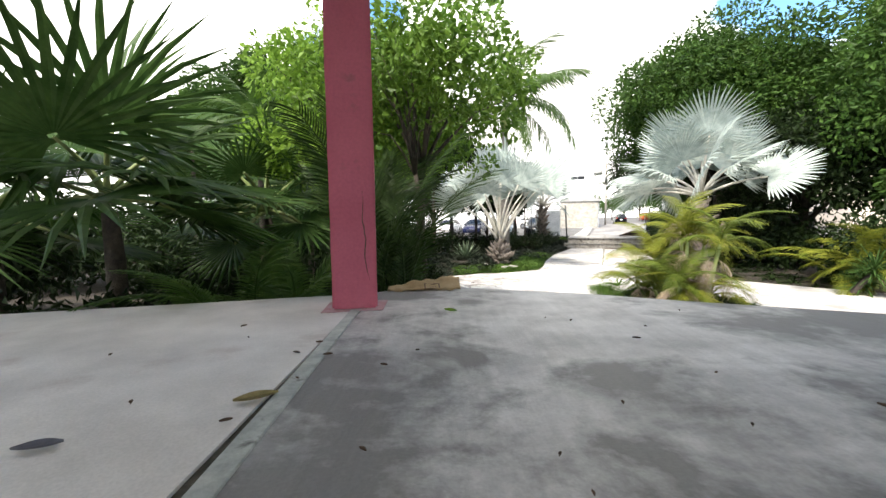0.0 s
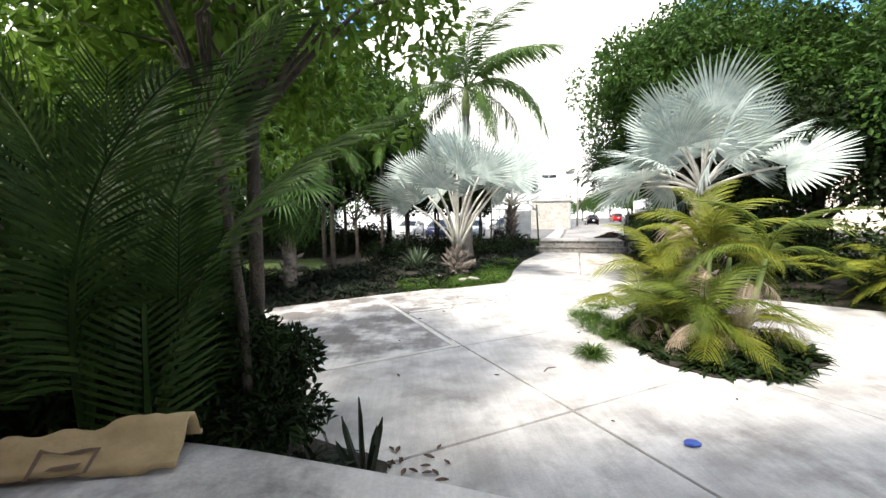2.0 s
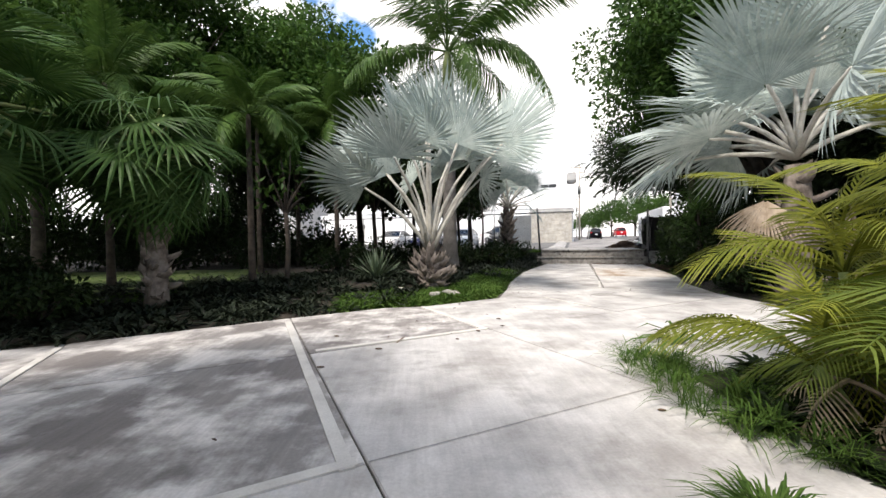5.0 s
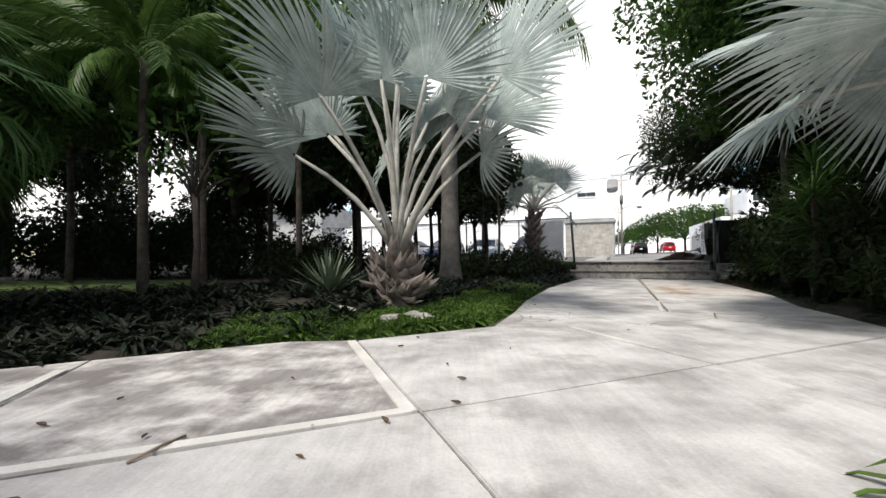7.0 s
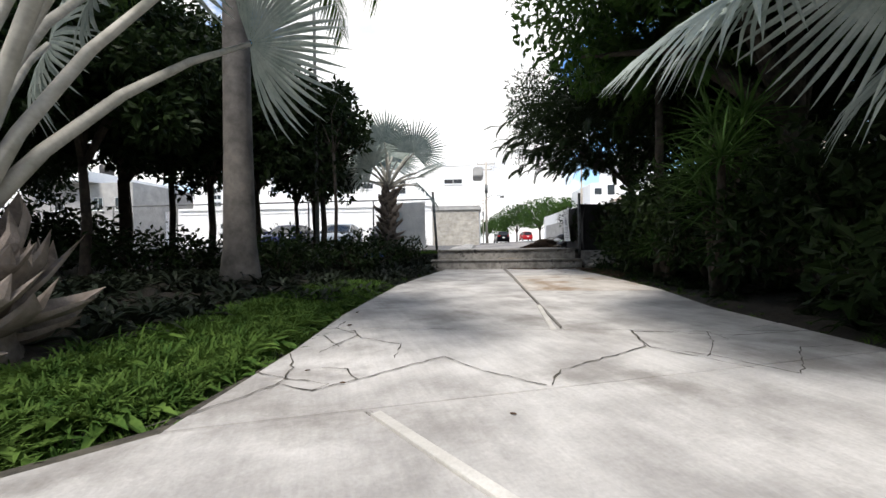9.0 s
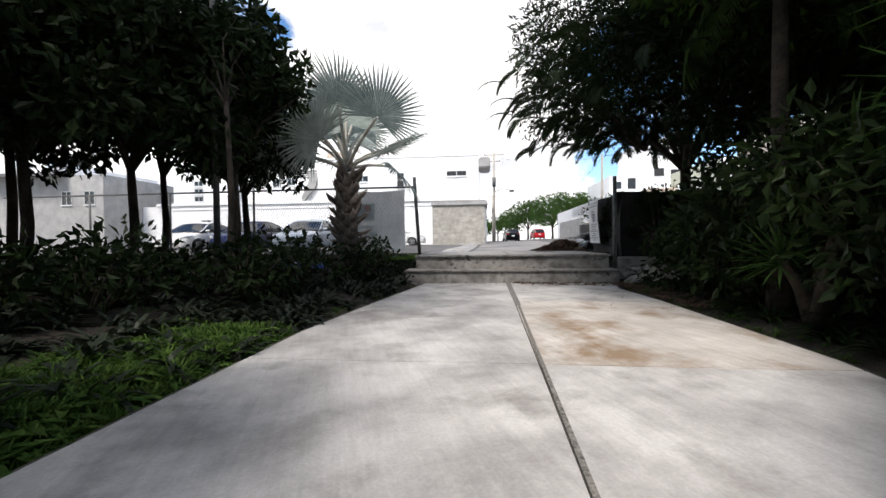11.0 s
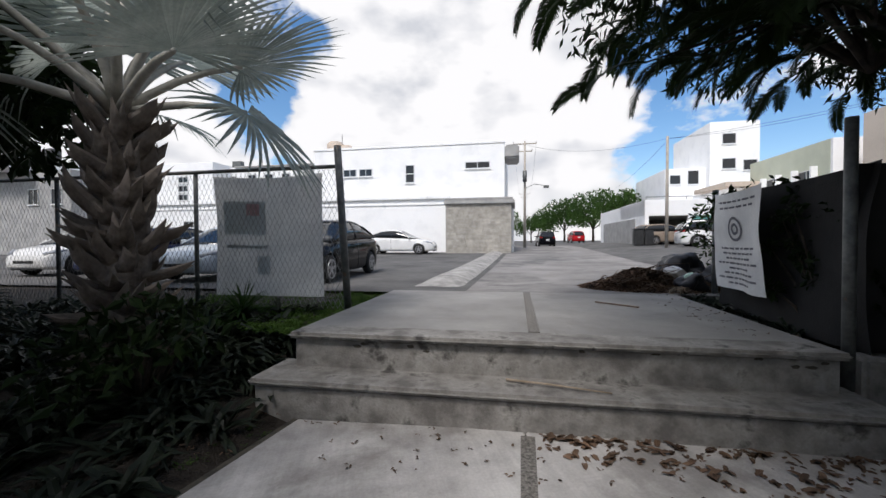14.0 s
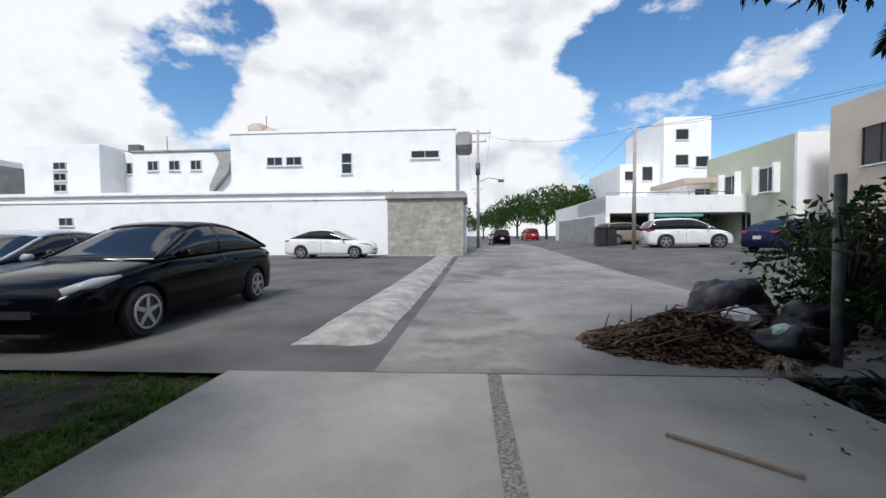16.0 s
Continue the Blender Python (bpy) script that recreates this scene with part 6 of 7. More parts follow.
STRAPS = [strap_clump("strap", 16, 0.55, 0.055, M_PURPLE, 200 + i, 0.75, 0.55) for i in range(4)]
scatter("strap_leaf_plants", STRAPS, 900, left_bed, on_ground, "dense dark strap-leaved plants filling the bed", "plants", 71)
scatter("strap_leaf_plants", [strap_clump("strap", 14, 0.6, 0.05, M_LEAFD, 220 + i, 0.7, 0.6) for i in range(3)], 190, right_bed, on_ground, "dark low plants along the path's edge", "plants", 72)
TUFTS = [strap_clump("tuft", 22, 0.2, 0.009, M_GRASS, 230 + i, 1.0, 0.45) for i in range(4)]
scatter("grass", TUFTS + [strap_clump("weed", 12, 0.24, 0.05, M_GRASS, 246, 0.55, 0.4)], 2400, grass_bed, on_ground, "lush green grass strip beside the driveway", "grass", 73, (0.8, 1.8))
scatter("grass", TUFTS, 420, edge_bed, on_ground, "thin grass and weeds at the driveway's edge", "grass", 74, (0.4, 0.9))


def lawn(rng):
    return (rng.uniform(-11, -3.2), rng.uniform(14.0, 21))


solid("lawn", poly_slab("lawn", [(-12, 14.2), (-6, 14.6), (-3.3, 15.6), (-2.6, 18.0), (-4, 22), (-12, 22)], 0.0, 0.37, M_GRASSG), None, "shaded green lawn between the palms", "lawn", kind="structure")
scatter("lawn_grass", TUFTS, 1800, lawn, lambda p: 0.34, "short green lawn grass", "grass", 75, (0.35, 0.7))


def gate_grass(rng):
    a, b = rng.uniform(-5.5, -1.7), rng.uniform(29.6, 33.6)
    return W(a, b)[:2] if a < -1.95 + 0.15 * rng.random() else None


scatter("grass", TUFTS + [strap_clump("weed", 14, 0.14, 0.03, M_GRASS, 240, 0.6, 0.3)], 1900, gate_grass, lambda p: 0.56, "short weedy grass beside the landing", "grass", 76, (0.4, 1.1))


def fence_bed(rng):
    a, b = rng.uniform(-9, -2.3), rng.uniform(28.5, 30.8)
    return W(a, b)[:2]


scatter("strap_leaf_plants", STRAPS, 150, fence_bed, lambda p: gz(*p) - 0.05, "dark broad-bladed plants under the silver palm", "plants", 77, (0.8, 1.5))

agave = thing("agave", Matrix.Translation((0.75, 17.9, 0.28)), "spiky green agave rosette in the bed", "agave")
for k in range(46):
    az, el = k * 2.39996, radians(82 - 72 * (k / 46) ** 0.8)
    d = Vector((math.cos(az) * math.cos(el), math.sin(az) * math.cos(el), math.sin(el)))
    sd = Vector((-math.sin(az), math.cos(az), 0))
    V, F = [], []
    for f, wd in ((0, 0.035), (0.3, 0.045), (0.75, 0.025), (1, 0.002)):
        p = d * (0.95 * f)
        V += [p - sd * wd + Vector((0, 0, wd * 0.4)), p - Vector((0, 0, wd * 0.3)), p + sd * wd + Vector((0, 0, wd * 0.4))]
    for j in range(3):
        for i in range(2):
            F.append((j * 3 + i, j * 3 + i + 1, j * 3 + i + 4, j * 3 + i + 3))
    part("blade", from_lists("blade", V, F, M_AGAVE), None, agave)


def sword_mesh(length, width, droop):
    V, F = [], []
    for f, wd in ((0, 0.6), (0.35, 1), (0.7, 0.75), (1, 0.04)):
        p = Vector((length * f, 0, -droop * length * f * f))
        V += [p + Vector((0, -width * wd * 0.5, width * wd * 0.25)), p, p + Vector((0, width * wd * 0.5, width * wd * 0.25))]
    F = [(3 * j + i, 3 * j + i + 1, 3 * j + i + 4, 3 * j + i + 3) for j in range(3) for i in range(2)]
    return from_lists("blade", V, F, M_FAN)


def yucca(at, h, seed, label, heads=3, L=0.75):
    y = thing("yucca", Matrix.Translation(at), label, "yucca", "yuccas")
    rr = random.Random(seed)
    swords = [sword_mesh(L, 0.045, dr) for dr in (0.05, 0.14, 0.24)]
    for k in range(heads):
        top = Vector((rr.uniform(-0.5, 0.5), rr.uniform(-0.5, 0.5), h * (0.3 + 0.7 * (k + rr.random()) / heads)))
        part("trunk", tubes("trunk", [([(0, 0, -0.1), top * 0.5 + Vector((0.05, 0, 0)), top], [0.09, 0.07, 0.05])], M_BARK, 8), None, y)
        for i in range(70):
            sc = rr.uniform(0.65, 1.1)
            part("blade", swords[i % 3], None, y, m=Matrix.Translation(top + Vector((0, 0, rr.uniform(-0.15, 0.08)))) @ Matrix.Rotation(i * 2.39996, 4, "Z") @ Matrix.Rotation(-math.asin(1 - 1.45 * (i + 0.5) / 70), 4, "Y") @ Matrix.Diagonal((sc, sc, sc, 1)))
    return y


yucca((10.7, 18.4, 0.1), 3.0, 300, "dark spiky yucca with several heads beside the path", 9, 0.95)
yucca((12.0, 20.6, 0.1), 1.9, 301, "low dark yucca clump at the path's edge", 4, 0.7)
yucca((10.6, 9.6, 0.0), 0.9, 302, "spiky green yucca behind the areca palm", 3, 0.7)
yucca((8.1, 29.6, 0.45), 0.35, 303, "small dark spiky plant by the gate post", 2, 0.45)

shrub("shrub", (-0.84, 5.72, 0.0), (0.55, 0.6, 1.55), "small bush with shade-darkened leaves at the foot of the terrace", M_LEAFD, 80, 0.085, 44, 4200)
shrub("shrub", (-1.75, 5.8, 0.0), (0.9, 0.8, 1.8), "dark leafy bush behind the terrace bush", M_LEAFD, 86, 0.1, 40, 2400)
shrub("shrub", (-1.6, 4.3, 0.0), (0.9, 0.5, 1.1), "dark bush under the terrace palms", M_LEAFD, 81, 0.12, 18, 500)
for i, (x, y, sx, sy, sz, sd) in enumerate(((-3.6, 3.9, 1.3, 0.7, 1.5, 82), (-5.8, 3.6, 1.3, 0.8, 1.6, 83), (-2.6, 6.0, 1.0, 0.9, 1.7, 84), (-4.6, 6.0, 1.3, 1.0, 2.0, 85))):
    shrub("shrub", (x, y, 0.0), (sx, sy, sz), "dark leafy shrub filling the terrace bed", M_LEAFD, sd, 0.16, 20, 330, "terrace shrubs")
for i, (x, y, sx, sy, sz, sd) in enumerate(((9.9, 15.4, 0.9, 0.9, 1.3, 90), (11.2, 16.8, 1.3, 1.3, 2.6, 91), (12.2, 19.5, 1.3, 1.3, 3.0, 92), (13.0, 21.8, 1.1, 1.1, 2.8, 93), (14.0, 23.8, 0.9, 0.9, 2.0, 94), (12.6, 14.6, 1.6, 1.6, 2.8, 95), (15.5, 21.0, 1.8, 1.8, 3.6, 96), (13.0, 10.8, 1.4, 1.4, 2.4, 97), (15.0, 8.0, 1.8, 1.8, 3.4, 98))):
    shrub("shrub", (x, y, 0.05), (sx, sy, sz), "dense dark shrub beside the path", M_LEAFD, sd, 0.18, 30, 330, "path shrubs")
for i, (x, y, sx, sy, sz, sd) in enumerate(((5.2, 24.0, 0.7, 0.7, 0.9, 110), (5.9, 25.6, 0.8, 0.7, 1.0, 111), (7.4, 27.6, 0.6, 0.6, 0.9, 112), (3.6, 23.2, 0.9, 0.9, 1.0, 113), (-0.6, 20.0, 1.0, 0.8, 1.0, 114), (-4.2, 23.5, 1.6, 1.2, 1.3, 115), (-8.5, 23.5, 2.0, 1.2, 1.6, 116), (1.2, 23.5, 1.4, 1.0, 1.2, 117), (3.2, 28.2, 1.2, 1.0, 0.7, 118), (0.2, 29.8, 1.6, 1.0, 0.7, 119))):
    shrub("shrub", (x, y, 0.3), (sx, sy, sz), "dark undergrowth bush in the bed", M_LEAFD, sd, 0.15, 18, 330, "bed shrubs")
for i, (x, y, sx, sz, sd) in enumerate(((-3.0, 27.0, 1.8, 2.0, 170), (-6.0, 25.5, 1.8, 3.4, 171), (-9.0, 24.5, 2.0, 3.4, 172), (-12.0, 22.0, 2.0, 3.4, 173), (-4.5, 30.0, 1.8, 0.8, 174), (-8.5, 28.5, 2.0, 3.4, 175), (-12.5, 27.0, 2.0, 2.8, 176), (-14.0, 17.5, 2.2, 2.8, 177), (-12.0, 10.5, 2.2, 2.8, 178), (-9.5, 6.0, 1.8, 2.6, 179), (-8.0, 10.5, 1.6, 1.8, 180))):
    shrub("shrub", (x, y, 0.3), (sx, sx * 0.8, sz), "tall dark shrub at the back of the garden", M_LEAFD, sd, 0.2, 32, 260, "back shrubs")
solid("planting_bed", poly_slab("planting_bed", [(-6.4, 2.9), (0.2, 3.2), (0.42, 5.75), (-0.3, 6.2), (-2.0, 7.0), (-3.3, 8.6), (-4.1, 11.4), (-5.5, 11.6)], -0.05, 0.03, M_SOIL), None, "dark soil bed at the foot of the terrace", "planting bed", kind="structure")


def terrace_bed(rng):
    x, y = rng.uniform(-6, 0.2), rng.uniform(4.2, 11.2)
    return (x, y) if (y < 5.6 - 0.65 * x if x > -3.3 else y < 11.0) else None


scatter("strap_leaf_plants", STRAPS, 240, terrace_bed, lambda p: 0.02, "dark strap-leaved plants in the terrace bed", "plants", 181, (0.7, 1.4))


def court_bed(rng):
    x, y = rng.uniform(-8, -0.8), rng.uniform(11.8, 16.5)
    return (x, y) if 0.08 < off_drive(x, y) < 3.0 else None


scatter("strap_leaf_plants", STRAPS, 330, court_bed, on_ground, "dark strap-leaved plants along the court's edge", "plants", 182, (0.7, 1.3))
for x, y, sx, sy, sz, sd in ((-5.6, 14.0, 0.9, 0.6, 1.2, 186), (-7.4, 13.7, 1.2, 0.7, 1.7, 187), (-4.3, 13.4, 0.6, 0.45, 0.8, 188), (-9.3, 13.0, 1.2, 0.8, 1.8, 189)):
    shrub("shrub", (x, y, 0.25), (sx, sy, sz), "low dark bush at the edge of the lawn", M_LEAFD, sd, 0.13, 24, 900, "lawn shrubs")
# creeper over the screened fence
shrub("creeper", W(7.2, 29.9, 1.9), (3.6, 0.45, 0.9), "dark creeper matted over the fence top", M_LEAFD, 120, 0.12, 30, 420)
for a in (4.6, 6.2, 7.9, 9.7):
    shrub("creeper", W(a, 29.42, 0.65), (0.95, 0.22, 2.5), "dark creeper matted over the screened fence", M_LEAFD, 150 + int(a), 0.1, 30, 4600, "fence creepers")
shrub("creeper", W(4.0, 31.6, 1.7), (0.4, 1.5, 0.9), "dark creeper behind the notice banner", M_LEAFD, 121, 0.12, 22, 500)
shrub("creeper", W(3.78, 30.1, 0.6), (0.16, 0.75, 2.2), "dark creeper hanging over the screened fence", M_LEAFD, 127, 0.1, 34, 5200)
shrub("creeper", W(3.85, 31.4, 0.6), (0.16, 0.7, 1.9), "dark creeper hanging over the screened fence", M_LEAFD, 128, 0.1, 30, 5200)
shrub("shrub", W(5.5, 33.6, 0.6), (0.9, 1.1, 1.7), "straggly green bush behind the gate post", M_LEAF, 122, 0.12, 22, 330)
shrub("shrub", W(6.0, 34.4, 0.6), (1.2, 1.2, 2.1), "dark dense bush behind the rubbish heap", M_LEAFD, 125, 0.14, 26, 380)
shrub("vine", W(4.35, 33.5, 1.5), (0.75, 0.5, 1.1), "straggly vine twigs reaching over the gate post", M_LEAF, 129, 0.12, 14, 160)
shrub("shrub", W(5.0, 32.4, 0.6), (0.8, 1.0, 2.3), "dark dense bush by the gate post", M_LEAFD, 126, 0.12, 24, 420)
shrub("shrub", W(6.5, 35.5, 0.6), (1.2, 1.2, 1.6), "straggly green bush by the rubbish heap", M_LEAF, 123, 0.12, 18, 200)
shrub("shrub", W(17.6, 60.0, 1.1), (1.2, 1.2, 2.6), "rounded green bush before the houses", M_LEAF, 124, 0.2, 18, 200)

def gate_bed(rng):
    return W(rng.uniform(3.4, 6.5), rng.uniform(30.0, 34.5))[:2]


scatter("strap_leaf_plants", STRAPS, 120, gate_bed, lambda p: 0.58, "dark weeds at the foot of the screened fence", "plants", 183, (0.4, 1.0))
# island bed of the areca palm
def island(rng):
    a, r = rng.uniform(0, 6.28), math.sqrt(rng.random())
    return (5.65 + 1.35 * r * math.cos(a), 8.75 + 1.65 * r * math.sin(a))


solid("planting_bed", poly_slab("planting_bed", [(4.42, 9.1), (4.3, 7.9), (4.7, 7.3), (5.6, 7.15), (6.7, 7.6), (7.0, 8.8), (6.6, 10.1), (5.4, 10.5), (4.5, 10.2)], -0.05, 0.03, M_SOIL), None, "soil bed in the driveway under the areca palm", "planting bed", kind="structure")
scatter("weeds", [strap_clump("weed", 14, 0.34, 0.06, M_LEAFD, 250 + i, 0.6, 0.4) for i in range(3)], 240, island, lambda p: 0.02, "low green weeds under the areca palm", "plants", 78)


def thin_grass(rng):
    a, r = rng.uniform(0, 6.28), math.sqrt(rng.random())
    return (4.35 + 0.42 * r * math.cos(a), 9.9 + 1.3 * r * math.sin(a))


scatter("tall_grass", [strap_clump("tall_tuft", 26, 0.55, 0.008, M_GRASS, 260 + i, 1.0, 0.6) for i in range(3)], 60, thin_grass, lambda p: 0.0, "feathery tall grass at the edge of the island", "grass", 79)
tuft = solid("grass_tuft", strap_clump("grass_tuft", 300, 0.58, 0.013, M_GRASS, 270, 0.95, 0.55), None, "single green grass tuft growing from a slab joint", "grass tuft", Matrix.Translation((3.42, 8.22, 0.0)))
snake = thing("snake_plant", Matrix.Translation((0.25, 5.45, 0.03)), "dark upright snake plant at the driveway's edge", "plant")
for k in range(7):
    az, el, L = k * 2.4, radians(random.Random(k).uniform(62, 85)), random.Random(k + 9).uniform(0.35, 0.7)
    d = Vector((math.cos(az) * math.cos(el), math.sin(az) * math.cos(el), math.sin(el)))
    sd = Vector((math.cos(az * 3), math.sin(az * 3), 0))
    V, F = [], []
    for f, wd in ((0, 0.025), (0.4, 0.04), (0.8, 0.03), (1, 0.003)):
        p = d * (L * f) + Vector((0.04 * math.cos(az), 0.04 * math.sin(az), 0))
        V += [p - sd * wd, p + Vector((0, 0, 0.01)) + sd.cross(d) * 0.012, p + sd * wd]
    for j in range(3):
        for i in range(2):
            F.append((j * 3 + i, j * 3 + i + 1, j * 3 + i + 4, j * 3 + i + 3))
    part("blade", from_lists("blade", V, F, M_PURPLE), None, snake)

solid("dracaena", strap_clump("dracaena", 18, 0.85, 0.055, M_GRASS, 290, 0.8, 0.6), None, "arching green strap-leaved plant at the island's end", "plant", Matrix.Translation((5.2, 11.45, 0.0)))
# ---- overhanging feathery branches by the steps ----
flam = thing("flame_tree_branch", Matrix.Translation(W(4.3, 30.4, 2.9)), "overhanging branch with feathery fern-like leaves", "tree branch")
ff = [frond_mesh("feather_leaf", 0.95, 34, 0.2, M_LEAFD, 400 + i, 0.8, 0.25, 0.014) for i in range(2)]
rnd = random.Random(77)
ends = []
for k in range(13):
    a = radians(135 + 12 * k)
    end = Vector((2.7 * math.cos(a) * rnd.uniform(0.6, 1.1), 1.9 * math.sin(a) * rnd.uniform(0.7, 1.1), rnd.uniform(0.7, 2.0)))
    part("branch", tubes("branch", [([(0.9, 0.6, 0.9), end * 0.5 + Vector((0.3, 0.2, 0.9)), end], [0.05, 0.03, 0.01])], M_BARK, 6), None, flam)
    for j in range(7):
        p = Vector((0.6, 0.4, 1.0)).lerp(end, 0.35 + 0.65 * j / 6)
        part("feather_leaf", ff[j % 2], None, flam, m=Matrix.Translation(p) @ Matrix.Rotation(a - 1.57 + rnd.uniform(-1.0, 1.0), 4, "Z") @ Matrix.Rotation(rnd.uniform(-0.9, 0.1), 4, "X") @ Matrix.Rotation(rnd.uniform(-0.5, 0.5), 4, "Y"))

# ---- far trees down the street ----
for i, (a, b, h, r, sd) in enumerate(((12.5, 92, 8.5, 4.5, 130), (15, 84, 8.0, 4.0, 131), (9.5, 104, 8.5, 4.5, 132), (18.5, 88, 8.5, 4.2, 133), (7.5, 125, 8, 4, 134), (-1.5, 120, 8, 4, 135), (5.0, 150, 8, 4.5, 136))):
    broad_tree("street_tree", W(a, b, 0.9), h, r, "rounded green street tree in the distance", M_LEAF, sd, 0.2, 0.4, 40, 70, crown_z=h * 0.55, flat=0.8, group="street trees", trunk_h=0.3)

# ---- rubbish heap by the gate ----
def heap_mesh(name, rx, ry, h, material, seed):
    V, F, n = [], [], 22
    for j in range(n + 1):
        for i in range(n + 1):
            x, y = (i / n * 2 - 1), (j / n * 2 - 1)
            r = min(1, math.hypot(x, y))
            V.append((x * rx, y * ry, h * (1 - r * r) ** 1.5 * (0.75 + 0.5 * noise.noise(Vector((x * 2 + seed, y * 2, 0)))) - 0.02))
    for j in range(n):
        for i in range(n):
            a = j * (n + 1) + i
            F.append((a, a + 1, a + n + 2, a + n + 1))
    return from_lists(name, V, F, material, True)


heap = solid("mulch_mound", heap_mesh("mulch_mound", 1.5, 0.95, 0.45, M_MULCH, 4), None, "heap of raked brown dead leaves by the gate", "leaf heap", GRID @ pose(3.2, 34.0, 0.66))
DEAD = [strap_clump("dead_leaf", 3, 0.075, 0.032, M_MULCH, 280 + i, 0.3, 0.2) for i in range(4)]


def heap_at(rng):
    a, r = rng.uniform(0, 6.28), math.sqrt(rng.random())
    return W(3.2 + 1.6 * r * math.cos(a), 34.0 + 1.05 * r * math.sin(a))[:2]


def heap_z(p):
    q = GRID.inverted() @ Vector((p[0], p[1], 0))
    x, y = (q.x - 3.2) / 1.5, (q.y - 34.0) / 0.95
    r = min(1, math.hypot(x, y))
    return 0.66 + 0.45 * (1 - r * r) ** 1.5 * (0.75 + 0.5 * noise.noise(Vector((x * 2 + 4, y * 2, 0)))) - 0.01


scatter("dead_leaves", DEAD, 4200, heap_at, heap_z, "loose brown dead leaves on the heap", "dead leaves", 140, (0.7, 1.7))


def litter(rng):
    a, b = rng.choice(((rng.uniform(-2.2, 3.6), rng.uniform(28.0, 28.75)), (rng.uniform(2.0, 4.2), rng.uniform(24.5, 29.0)), (rng.uniform(2.6, 3.6), rng.uniform(29.6, 33)), (rng.uniform(-2.6, -1.9), rng.uniform(27, 29))))
    return W(a, b)[:2]


def litter_z(p):
    q = GRID.inverted() @ Vector((p[0], p[1], 0))
    return 0.705 if q.y > 29.5 and q.x < 3.24 else max(0.0, gz(*p)) + 0.005


def stone_bed(rng):
    a, b = rng.uniform(2.9, 6.2), rng.uniform(24.8, 29.5)
    p = W(a, b)
    return (p.x, p.y) if off_drive(p.x, p.y) > 0.03 else None


scatter("dead_leaves", DEAD, 2600, stone_bed, lambda p: max(0.0, gz(*p)) + 0.01, "brown leaf litter on the bare soil beside the steps", "dead leaves", 142, (0.5, 1.3))
scatter("weeds", [strap_clump("weed", 12, 0.3, 0.03, M_LEAF, 245 + i, 0.7, 0.5) for i in range(2)], 46, stone_bed, lambda p: max(0.0, gz(*p)), "sparse green weeds among the broken stones", "plants", 143, (0.5, 1.2))
def step_litter(rng):
    a = 3.7 - 3.0 * rng.random() ** 2
    return W(a, 28.74 - 0.9 * rng.random() ** 1.6 * (0.35 + 0.65 * (a - 0.7) / 3.0))[:2]


scatter("dead_leaves", DEAD, 260, step_litter, lambda p: max(0.0, gz(*p)) + 0.005, "brown dead leaves swept against the lower step", "dead leaves", 144, (0.5, 1.6))
scatter("dead_leaves", DEAD, 300, litter, litter_z, "scattered dry leaves along the steps and path", "dead leaves", 141, (0.25, 0.6))
for k in range(44):
    rr = random.Random(500 + k)
    a0, b0 = 2.0 + rr.uniform(0, 1.9), 33.5 + rr.uniform(0, 1.3)
    th, L = rr.uniform(-0.9, 1.2), rr.uniform(0.3, 0.95)
    z0 = heap_z(W(a0, b0)[:2]) + 0.03
    z0 = max(z0, 0.68)
    solid("dry_branch", tubes("dry_branch", [([(a0, b0, z0), (a0 + L * 0.5 * math.cos(th), b0 + L * 0.5 * math.sin(th), z0 + 0.12), (a0 + L * math.cos(th), b0 + L * math.sin(th), z0 + rr.uniform(0.0, 0.2))], [0.012, 0.01, 0.004])], M_TWIG, 5), None, "dry brown twig thrown on the leaf heap", "twig", GRID, "heap twigs")
for a, b, z, sx, sy, sz, sd in ((4.0, 34.9, 0.95, 1.0, 0.8, 0.85, 3), (4.5, 34.2, 0.85, 0.7, 0.6, 0.6, 4), (3.7, 33.5, 0.8, 0.45, 0.5, 0.4, 6)):
    bag = solid("rubbish_bag", rock_mesh("rubbish_bag", sd, (sx, sy, sz), M_BAG), None, "crumpled black rubbish bag on the heap", "rubbish bag", GRID @ pose(a, b, z, 0, 0, sd * 40), "rubbish bags", smooth=True)
solid("white_plastic_bag", rock_mesh("white_plastic_bag", 8, (0.4, 0.3, 0.25), M_PLASTICW), None, "crumpled white plastic bag on the heap", "plastic bag", GRID @ pose(3.6, 34.0, 1.0), "light bags")
solid("pale_green_bag", rock_mesh("pale_green_bag", 9, (0.28, 0.25, 0.2), mat("pale_green_plastic", (0.35, 0.5, 0.42), (0.45, 0.58, 0.5), 5, 0.4, 0, 0.4)), None, "crumpled pale green plastic bag on the heap", "plastic bag", GRID @ pose(3.75, 33.5, 0.95), "light bags")
broom = solid("straw_broom_head", strap_clump("straw_broom_head", 70, 0.32, 0.012, M_DRY, 510, 0.5, 0.8), None, "old straw broom head lying by the gate post", "broom", GRID @ pose(3.35, 33.0, 0.78))
plank = solid("plank", box(-0.33, 0.33, -0.02, 0.02, 0.0, 0.02, 0.004), M_WOOD, "thin weathered wooden strip lying on the landing", "plank", GRID @ pose(1.95, 31.52, 0.704, 0, 0, -41))
solid("stick", tubes("stick", [([(0.4, 29.05, 0.36), (0.8, 28.95, 0.37), (1.3, 28.85, 0.36)], [0.012, 0.01, 0.006])], M_DRY, 5), None, "dry palm stalk lying on the lower step", "stick", GRID)
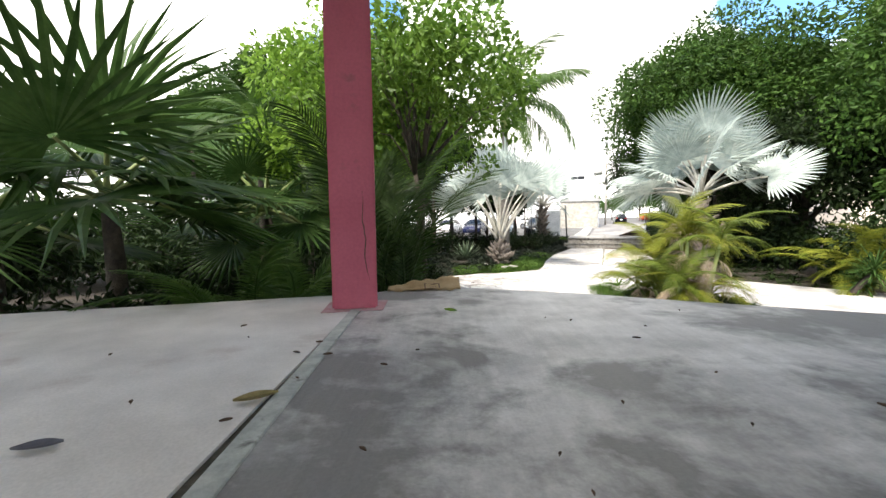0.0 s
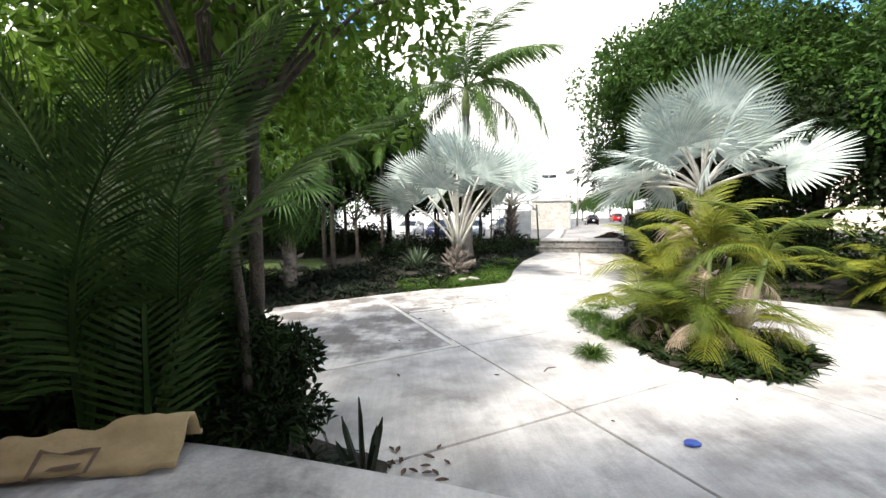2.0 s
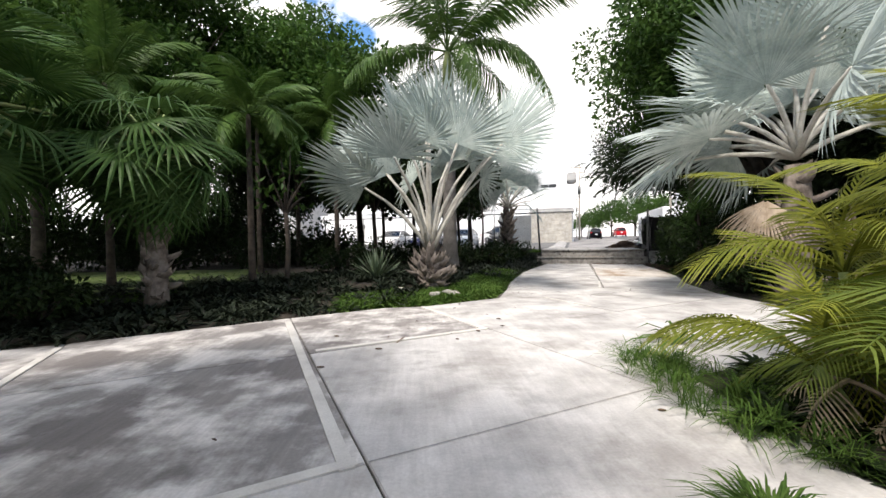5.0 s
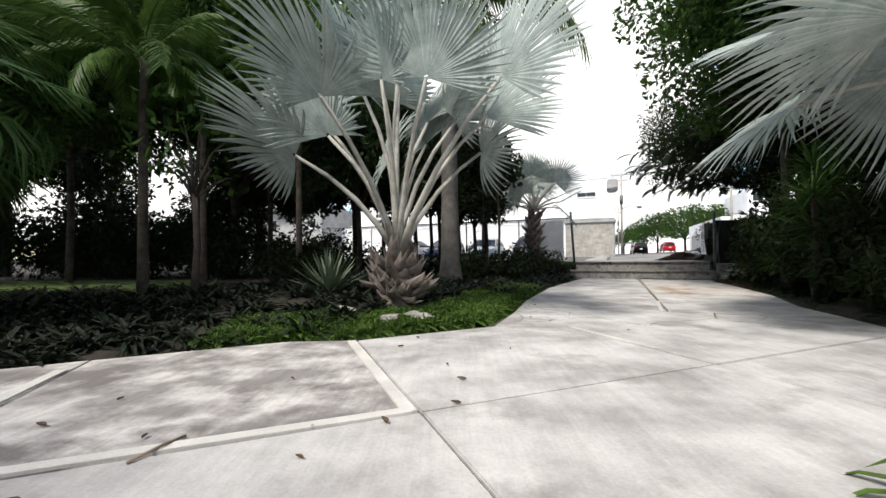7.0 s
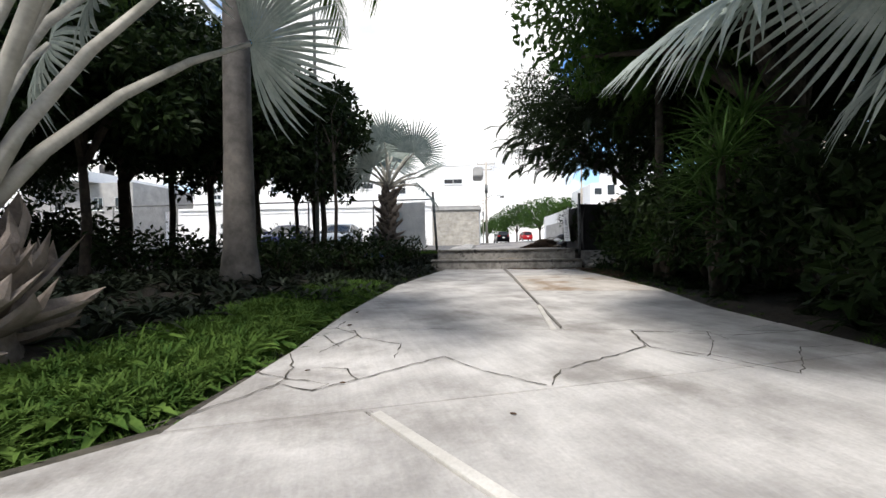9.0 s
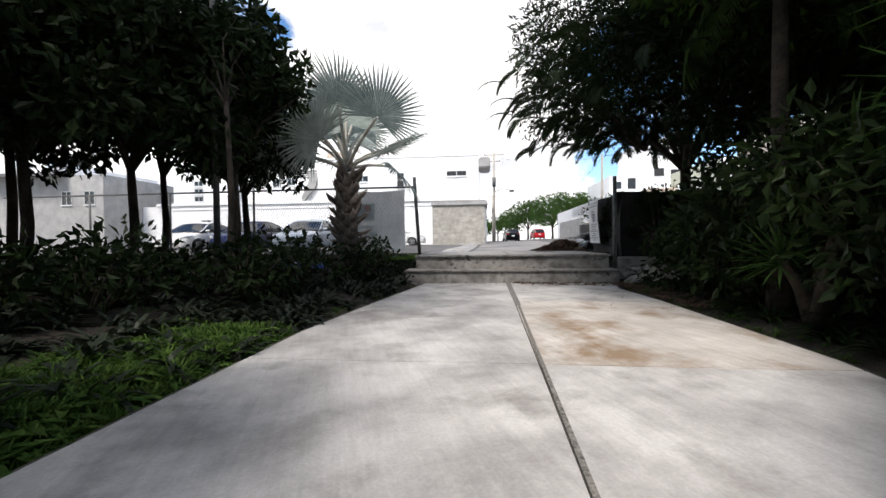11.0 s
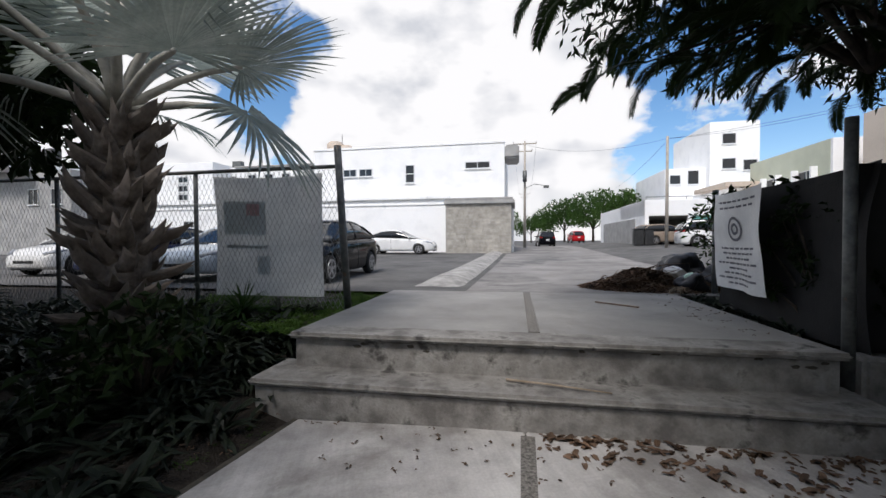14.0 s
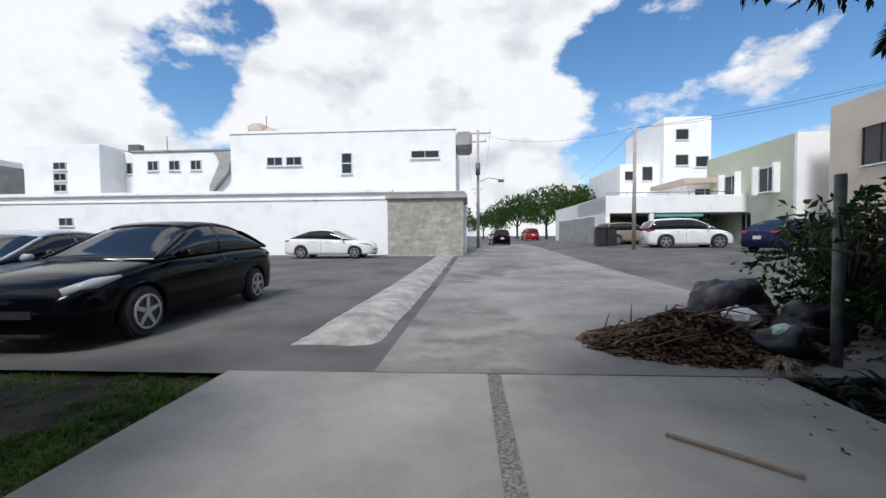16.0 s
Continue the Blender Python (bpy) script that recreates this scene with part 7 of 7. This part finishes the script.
# broken stones beside the steps
def broken_stone(seed, size, material):
    """Angular lump: a block with random cuts across its corners."""
    rr = random.Random(seed)
    bm = bmesh.new()
    bmesh.ops.create_cube(bm, size=1.0)
    for k in range(7):
        n_ = Vector((rr.gauss(0, 1), rr.gauss(0, 1), rr.gauss(0, 1))).normalized()
        r = bmesh.ops.bisect_plane(bm, geom=bm.verts[:] + bm.edges[:] + bm.faces[:], plane_co=n_ * rr.uniform(0.3, 0.48), plane_no=n_, clear_outer=True)
        cut = [e for e in r["geom_cut"] if type(e) == bmesh.types.BMEdge]
        if cut:
            bmesh.ops.contextual_create(bm, geom=cut)
    for v in bm.verts:
        v.co = Vector((v.co.x * size[0], v.co.y * size[1], v.co.z * size[2]))
    bmesh.ops.recalc_face_normals(bm, faces=bm.faces[:])
    return mesh_of("stone", bm, material)


for k in range(26):
    rr = random.Random(600 + k)
    a, b = rr.uniform(3.5, 6.0), rr.uniform(28.0, 29.3)
    sx = rr.uniform(0.18, 0.42) * (1.5 if k < 3 else 1)
    solid("stone", broken_stone(30 + k, (sx, sx * rr.uniform(0.5, 0.9), sx * rr.uniform(0.3, 0.6)), M_ROCK), None, "rough broken limestone lump beside the steps", "stone", GRID @ pose(a, b, max(0.05, ground_h(a, b)) + 0.05, rr.uniform(-40, 40), rr.uniform(-40, 40), rr.uniform(0, 180)), "broken stones")
for k in range(4):
    rr = random.Random(640 + k)
    p = (2.4 + rr.uniform(-0.9, 1.0), 16.3 + rr.uniform(-0.5, 0.4))
    solid("stone", broken_stone(60 + k, (0.3, 0.22, 0.13), M_ROCK), None, "pale stone edging the silver palm's bed", "stone", Matrix.Translation((p[0], p[1], gz(*p) + 0.06)), "bed stones")

# ---- small things on terrace and driveway ----
bagm = bmesh.new()
bmesh.ops.create_grid(bagm, x_segments=26, y_segments=12, size=0.5)
for v in bagm.verts:
    x, y = v.co.x, v.co.y
    v.co = Vector((x * 0.95, y * 0.5 * (0.75 + 0.25 * x), 0.015 + 0.13 * (0.3 + 0.8 * (x + 0.5)) * max(0, 1 - abs(y) * 2.1) * (0.45 + 0.55 * noise.noise(Vector((x * 3, y * 2, 2))) + 0.35 * math.sin(2.5 * x + 1.2)) + 0.02 * noise.noise(Vector((x * 9, y * 9, 0)))))
paper = thing("paper_bag", pose(-0.58, 3.74, TZ, 0, 0, 6) @ Matrix.Diagonal((0.92, 0.55, 1.4, 1)), "flattened brown kraft paper sack with a printed square mark", "paper bag")
po = part("sack", bagm, M_PAPER, paper, smooth=True)
sm = po.modifiers.new("solid", "SOLIDIFY")
sm.thickness = 0.012
M_MARK = mat("dark_print", (0.05, 0.03, 0.02), (0.1, 0.06, 0.04), 8, 0.85, 0, 0)
for x0, x1, y0, y1 in ((0.0, 0.2, -0.245, -0.23), (0.0, 0.2, -0.115, -0.1), (0.0, 0.015, -0.245, -0.1), (0.185, 0.2, -0.245, -0.1), (0.05, 0.15, -0.2, -0.15)):
    V = []
    F = []
    n = 6
    for i in range(n + 1):
        for yy in (y0, y1):
            x = x0 + (x1 - x0) * i / n
            gx = x / 0.95
            gy = yy / (0.5 * (0.75 + 0.25 * gx))
            V.append((x, yy, 0.022 + 0.13 * (0.3 + 0.8 * (gx + 0.5)) * max(0, 1 - abs(gy) * 2.1) * (0.45 + 0.55 * noise.noise(Vector((gx * 3, gy * 2, 2))) + 0.35 * math.sin(2.5 * gx + 1.2)) + 0.02 * noise.noise(Vector((gx * 9, gy * 9, 0)))))
    for i in range(n):
        F.append((2 * i, 2 * i + 1, 2 * i + 3, 2 * i + 2))
    part("printed_mark", from_lists("printed_mark", V, F, M_MARK), None, paper)


def dry_leaf(at, size, material, label, rot, group="terrace leaves"):
    V, F = [], []
    for i in range(9):
        f = i / 8
        w_ = size * 0.2 * math.sin(math.pi * min(1, f * 0.95 + 0.03))
        c = 0.3 * size * (f - 0.5) ** 2
        V += [(size * (f - 0.5), -w_, 0.012 + c + w_ * 0.6), (size * (f - 0.5), 0, 0.006 + c * 0.8), (size * (f - 0.5), w_, 0.012 + c + w_ * 0.5)]
        if i:
            o = 3 * (i - 1)
            F += [(o, o + 1, o + 4, o + 3), (o + 1, o + 2, o + 5, o + 4)]
    return solid("dry_leaf", from_lists("dry_leaf", V, F, material), None, label, "leaf", pose(*at, 0, 0, rot), group)


dry_leaf((-1.25, 0.75, TZ), 0.2, mat("curled_leaf", (0.2, 0.16, 0.06), (0.35, 0.28, 0.12), 9, 0.7, 0, 0.2), "curled yellow-brown leaf lying on the terrace", 30)
dry_leaf((-0.28, 2.55, TZ), 0.13, M_LEAFB, "fresh yellow-green leaf lying on the terrace", 150)
dry_leaf((-1.9, 0.35, TZ), 0.16, M_INK, "flat dark leaf on the terrace", 20)
for k in range(34):
    rr = random.Random(700 + k)
    dry_leaf((rr.uniform(-2.6, 2.4), rr.uniform(-0.6, 2.6), TZ), rr.uniform(0.02, 0.06), M_MULCH, "small dark leaf scrap on the terrace", rr.uniform(0, 360), "leaf scraps")
for k in range(46):
    rr = random.Random(760 + k)
    x, y = rr.uniform(0.2, 5.5), rr.uniform(6, 20)
    if off_drive(x, y) == 0.0:
        dry_leaf((x, y, 0.004), rr.uniform(0.03, 0.1), M_MULCH, "dry leaf scrap on the driveway", rr.uniform(0, 360), "driveway leaf scraps")
for k in range(40):
    rr = random.Random(820 + k)
    dry_leaf((rr.uniform(-0.3, 1.0), rr.uniform(5.2, 6.0), 0.004), rr.uniform(0.06, 0.13), M_MULCH, "brown dead leaf by the snake plant", rr.uniform(0, 360), "dead leaves by terrace")
solid("blue_wrapper", rock_mesh("blue_wrapper", 12, (0.16, 0.1, 0.06), M_BLUE), None, "crumpled blue plastic wrapper on the driveway", "wrapper", Matrix.Translation((3.3, 5.8, 0.03)))
solid("twig", tubes("twig", [([(2.5, 7.75, 0.01), (2.58, 7.85, 0.02), (2.72, 7.9, 0.01)], 0.008)], M_WOOD, 5), None, "short dark twig on the driveway", "twig")
solid("twig", tubes("twig", [([(1.55, 11.95, 0.01), (1.62, 12.1, 0.03), (1.64, 12.25, 0.01)], 0.008)], M_WOOD, 5), None, "curved dark twig on a pale slab", "twig")
tray = thing("blue_crate", Matrix.Translation((5.9, 26.0, 0.62)), "flat blue plastic lid among the dark plants", "lid")
part("panel", box(-0.45, 0.45, -0.3, 0.3, 0, 0.05, 0.015), M_BLUE, tray)
part("rim", box(-0.48, 0.48, -0.33, 0.33, -0.06, 0.0, 0.015), M_BLUE, tray)
for a, b in ((9.2, 56.4), (9.9, 56.4)):
    bin_ = thing("wheelie_bin", GRID @ pose(a, b, road_h(a, b)), "black wheeled rubbish bin at the kerb", "bin", "street bins")
    part("bin_body", box(-0.3, 0.3, -0.3, 0.3, 0.0, 1.15, 0.05), M_PLASTIC, bin_)
    part("lid", box(-0.33, 0.33, -0.34, 0.33, 1.15, 1.22, 0.02), M_PLASTIC, bin_)
gate = thing("garden_gate", GRID, "dark green metal garden gate before the green house", "gate")
for k in range(5):
    part("bar", tubes("bar", [([(18.6, 50.6, 1.2 + 0.45 * k), (18.6, 53.2, 1.2 + 0.45 * k)], 0.03)], M_PLASTIC, 6), None, gate)
for b in (50.6, 51.9, 53.2):
    part("post", tubes("post", [([(18.6, b, 0.9), (18.6, b, 3.2)], 0.04)], M_PLASTIC, 6), None, gate)
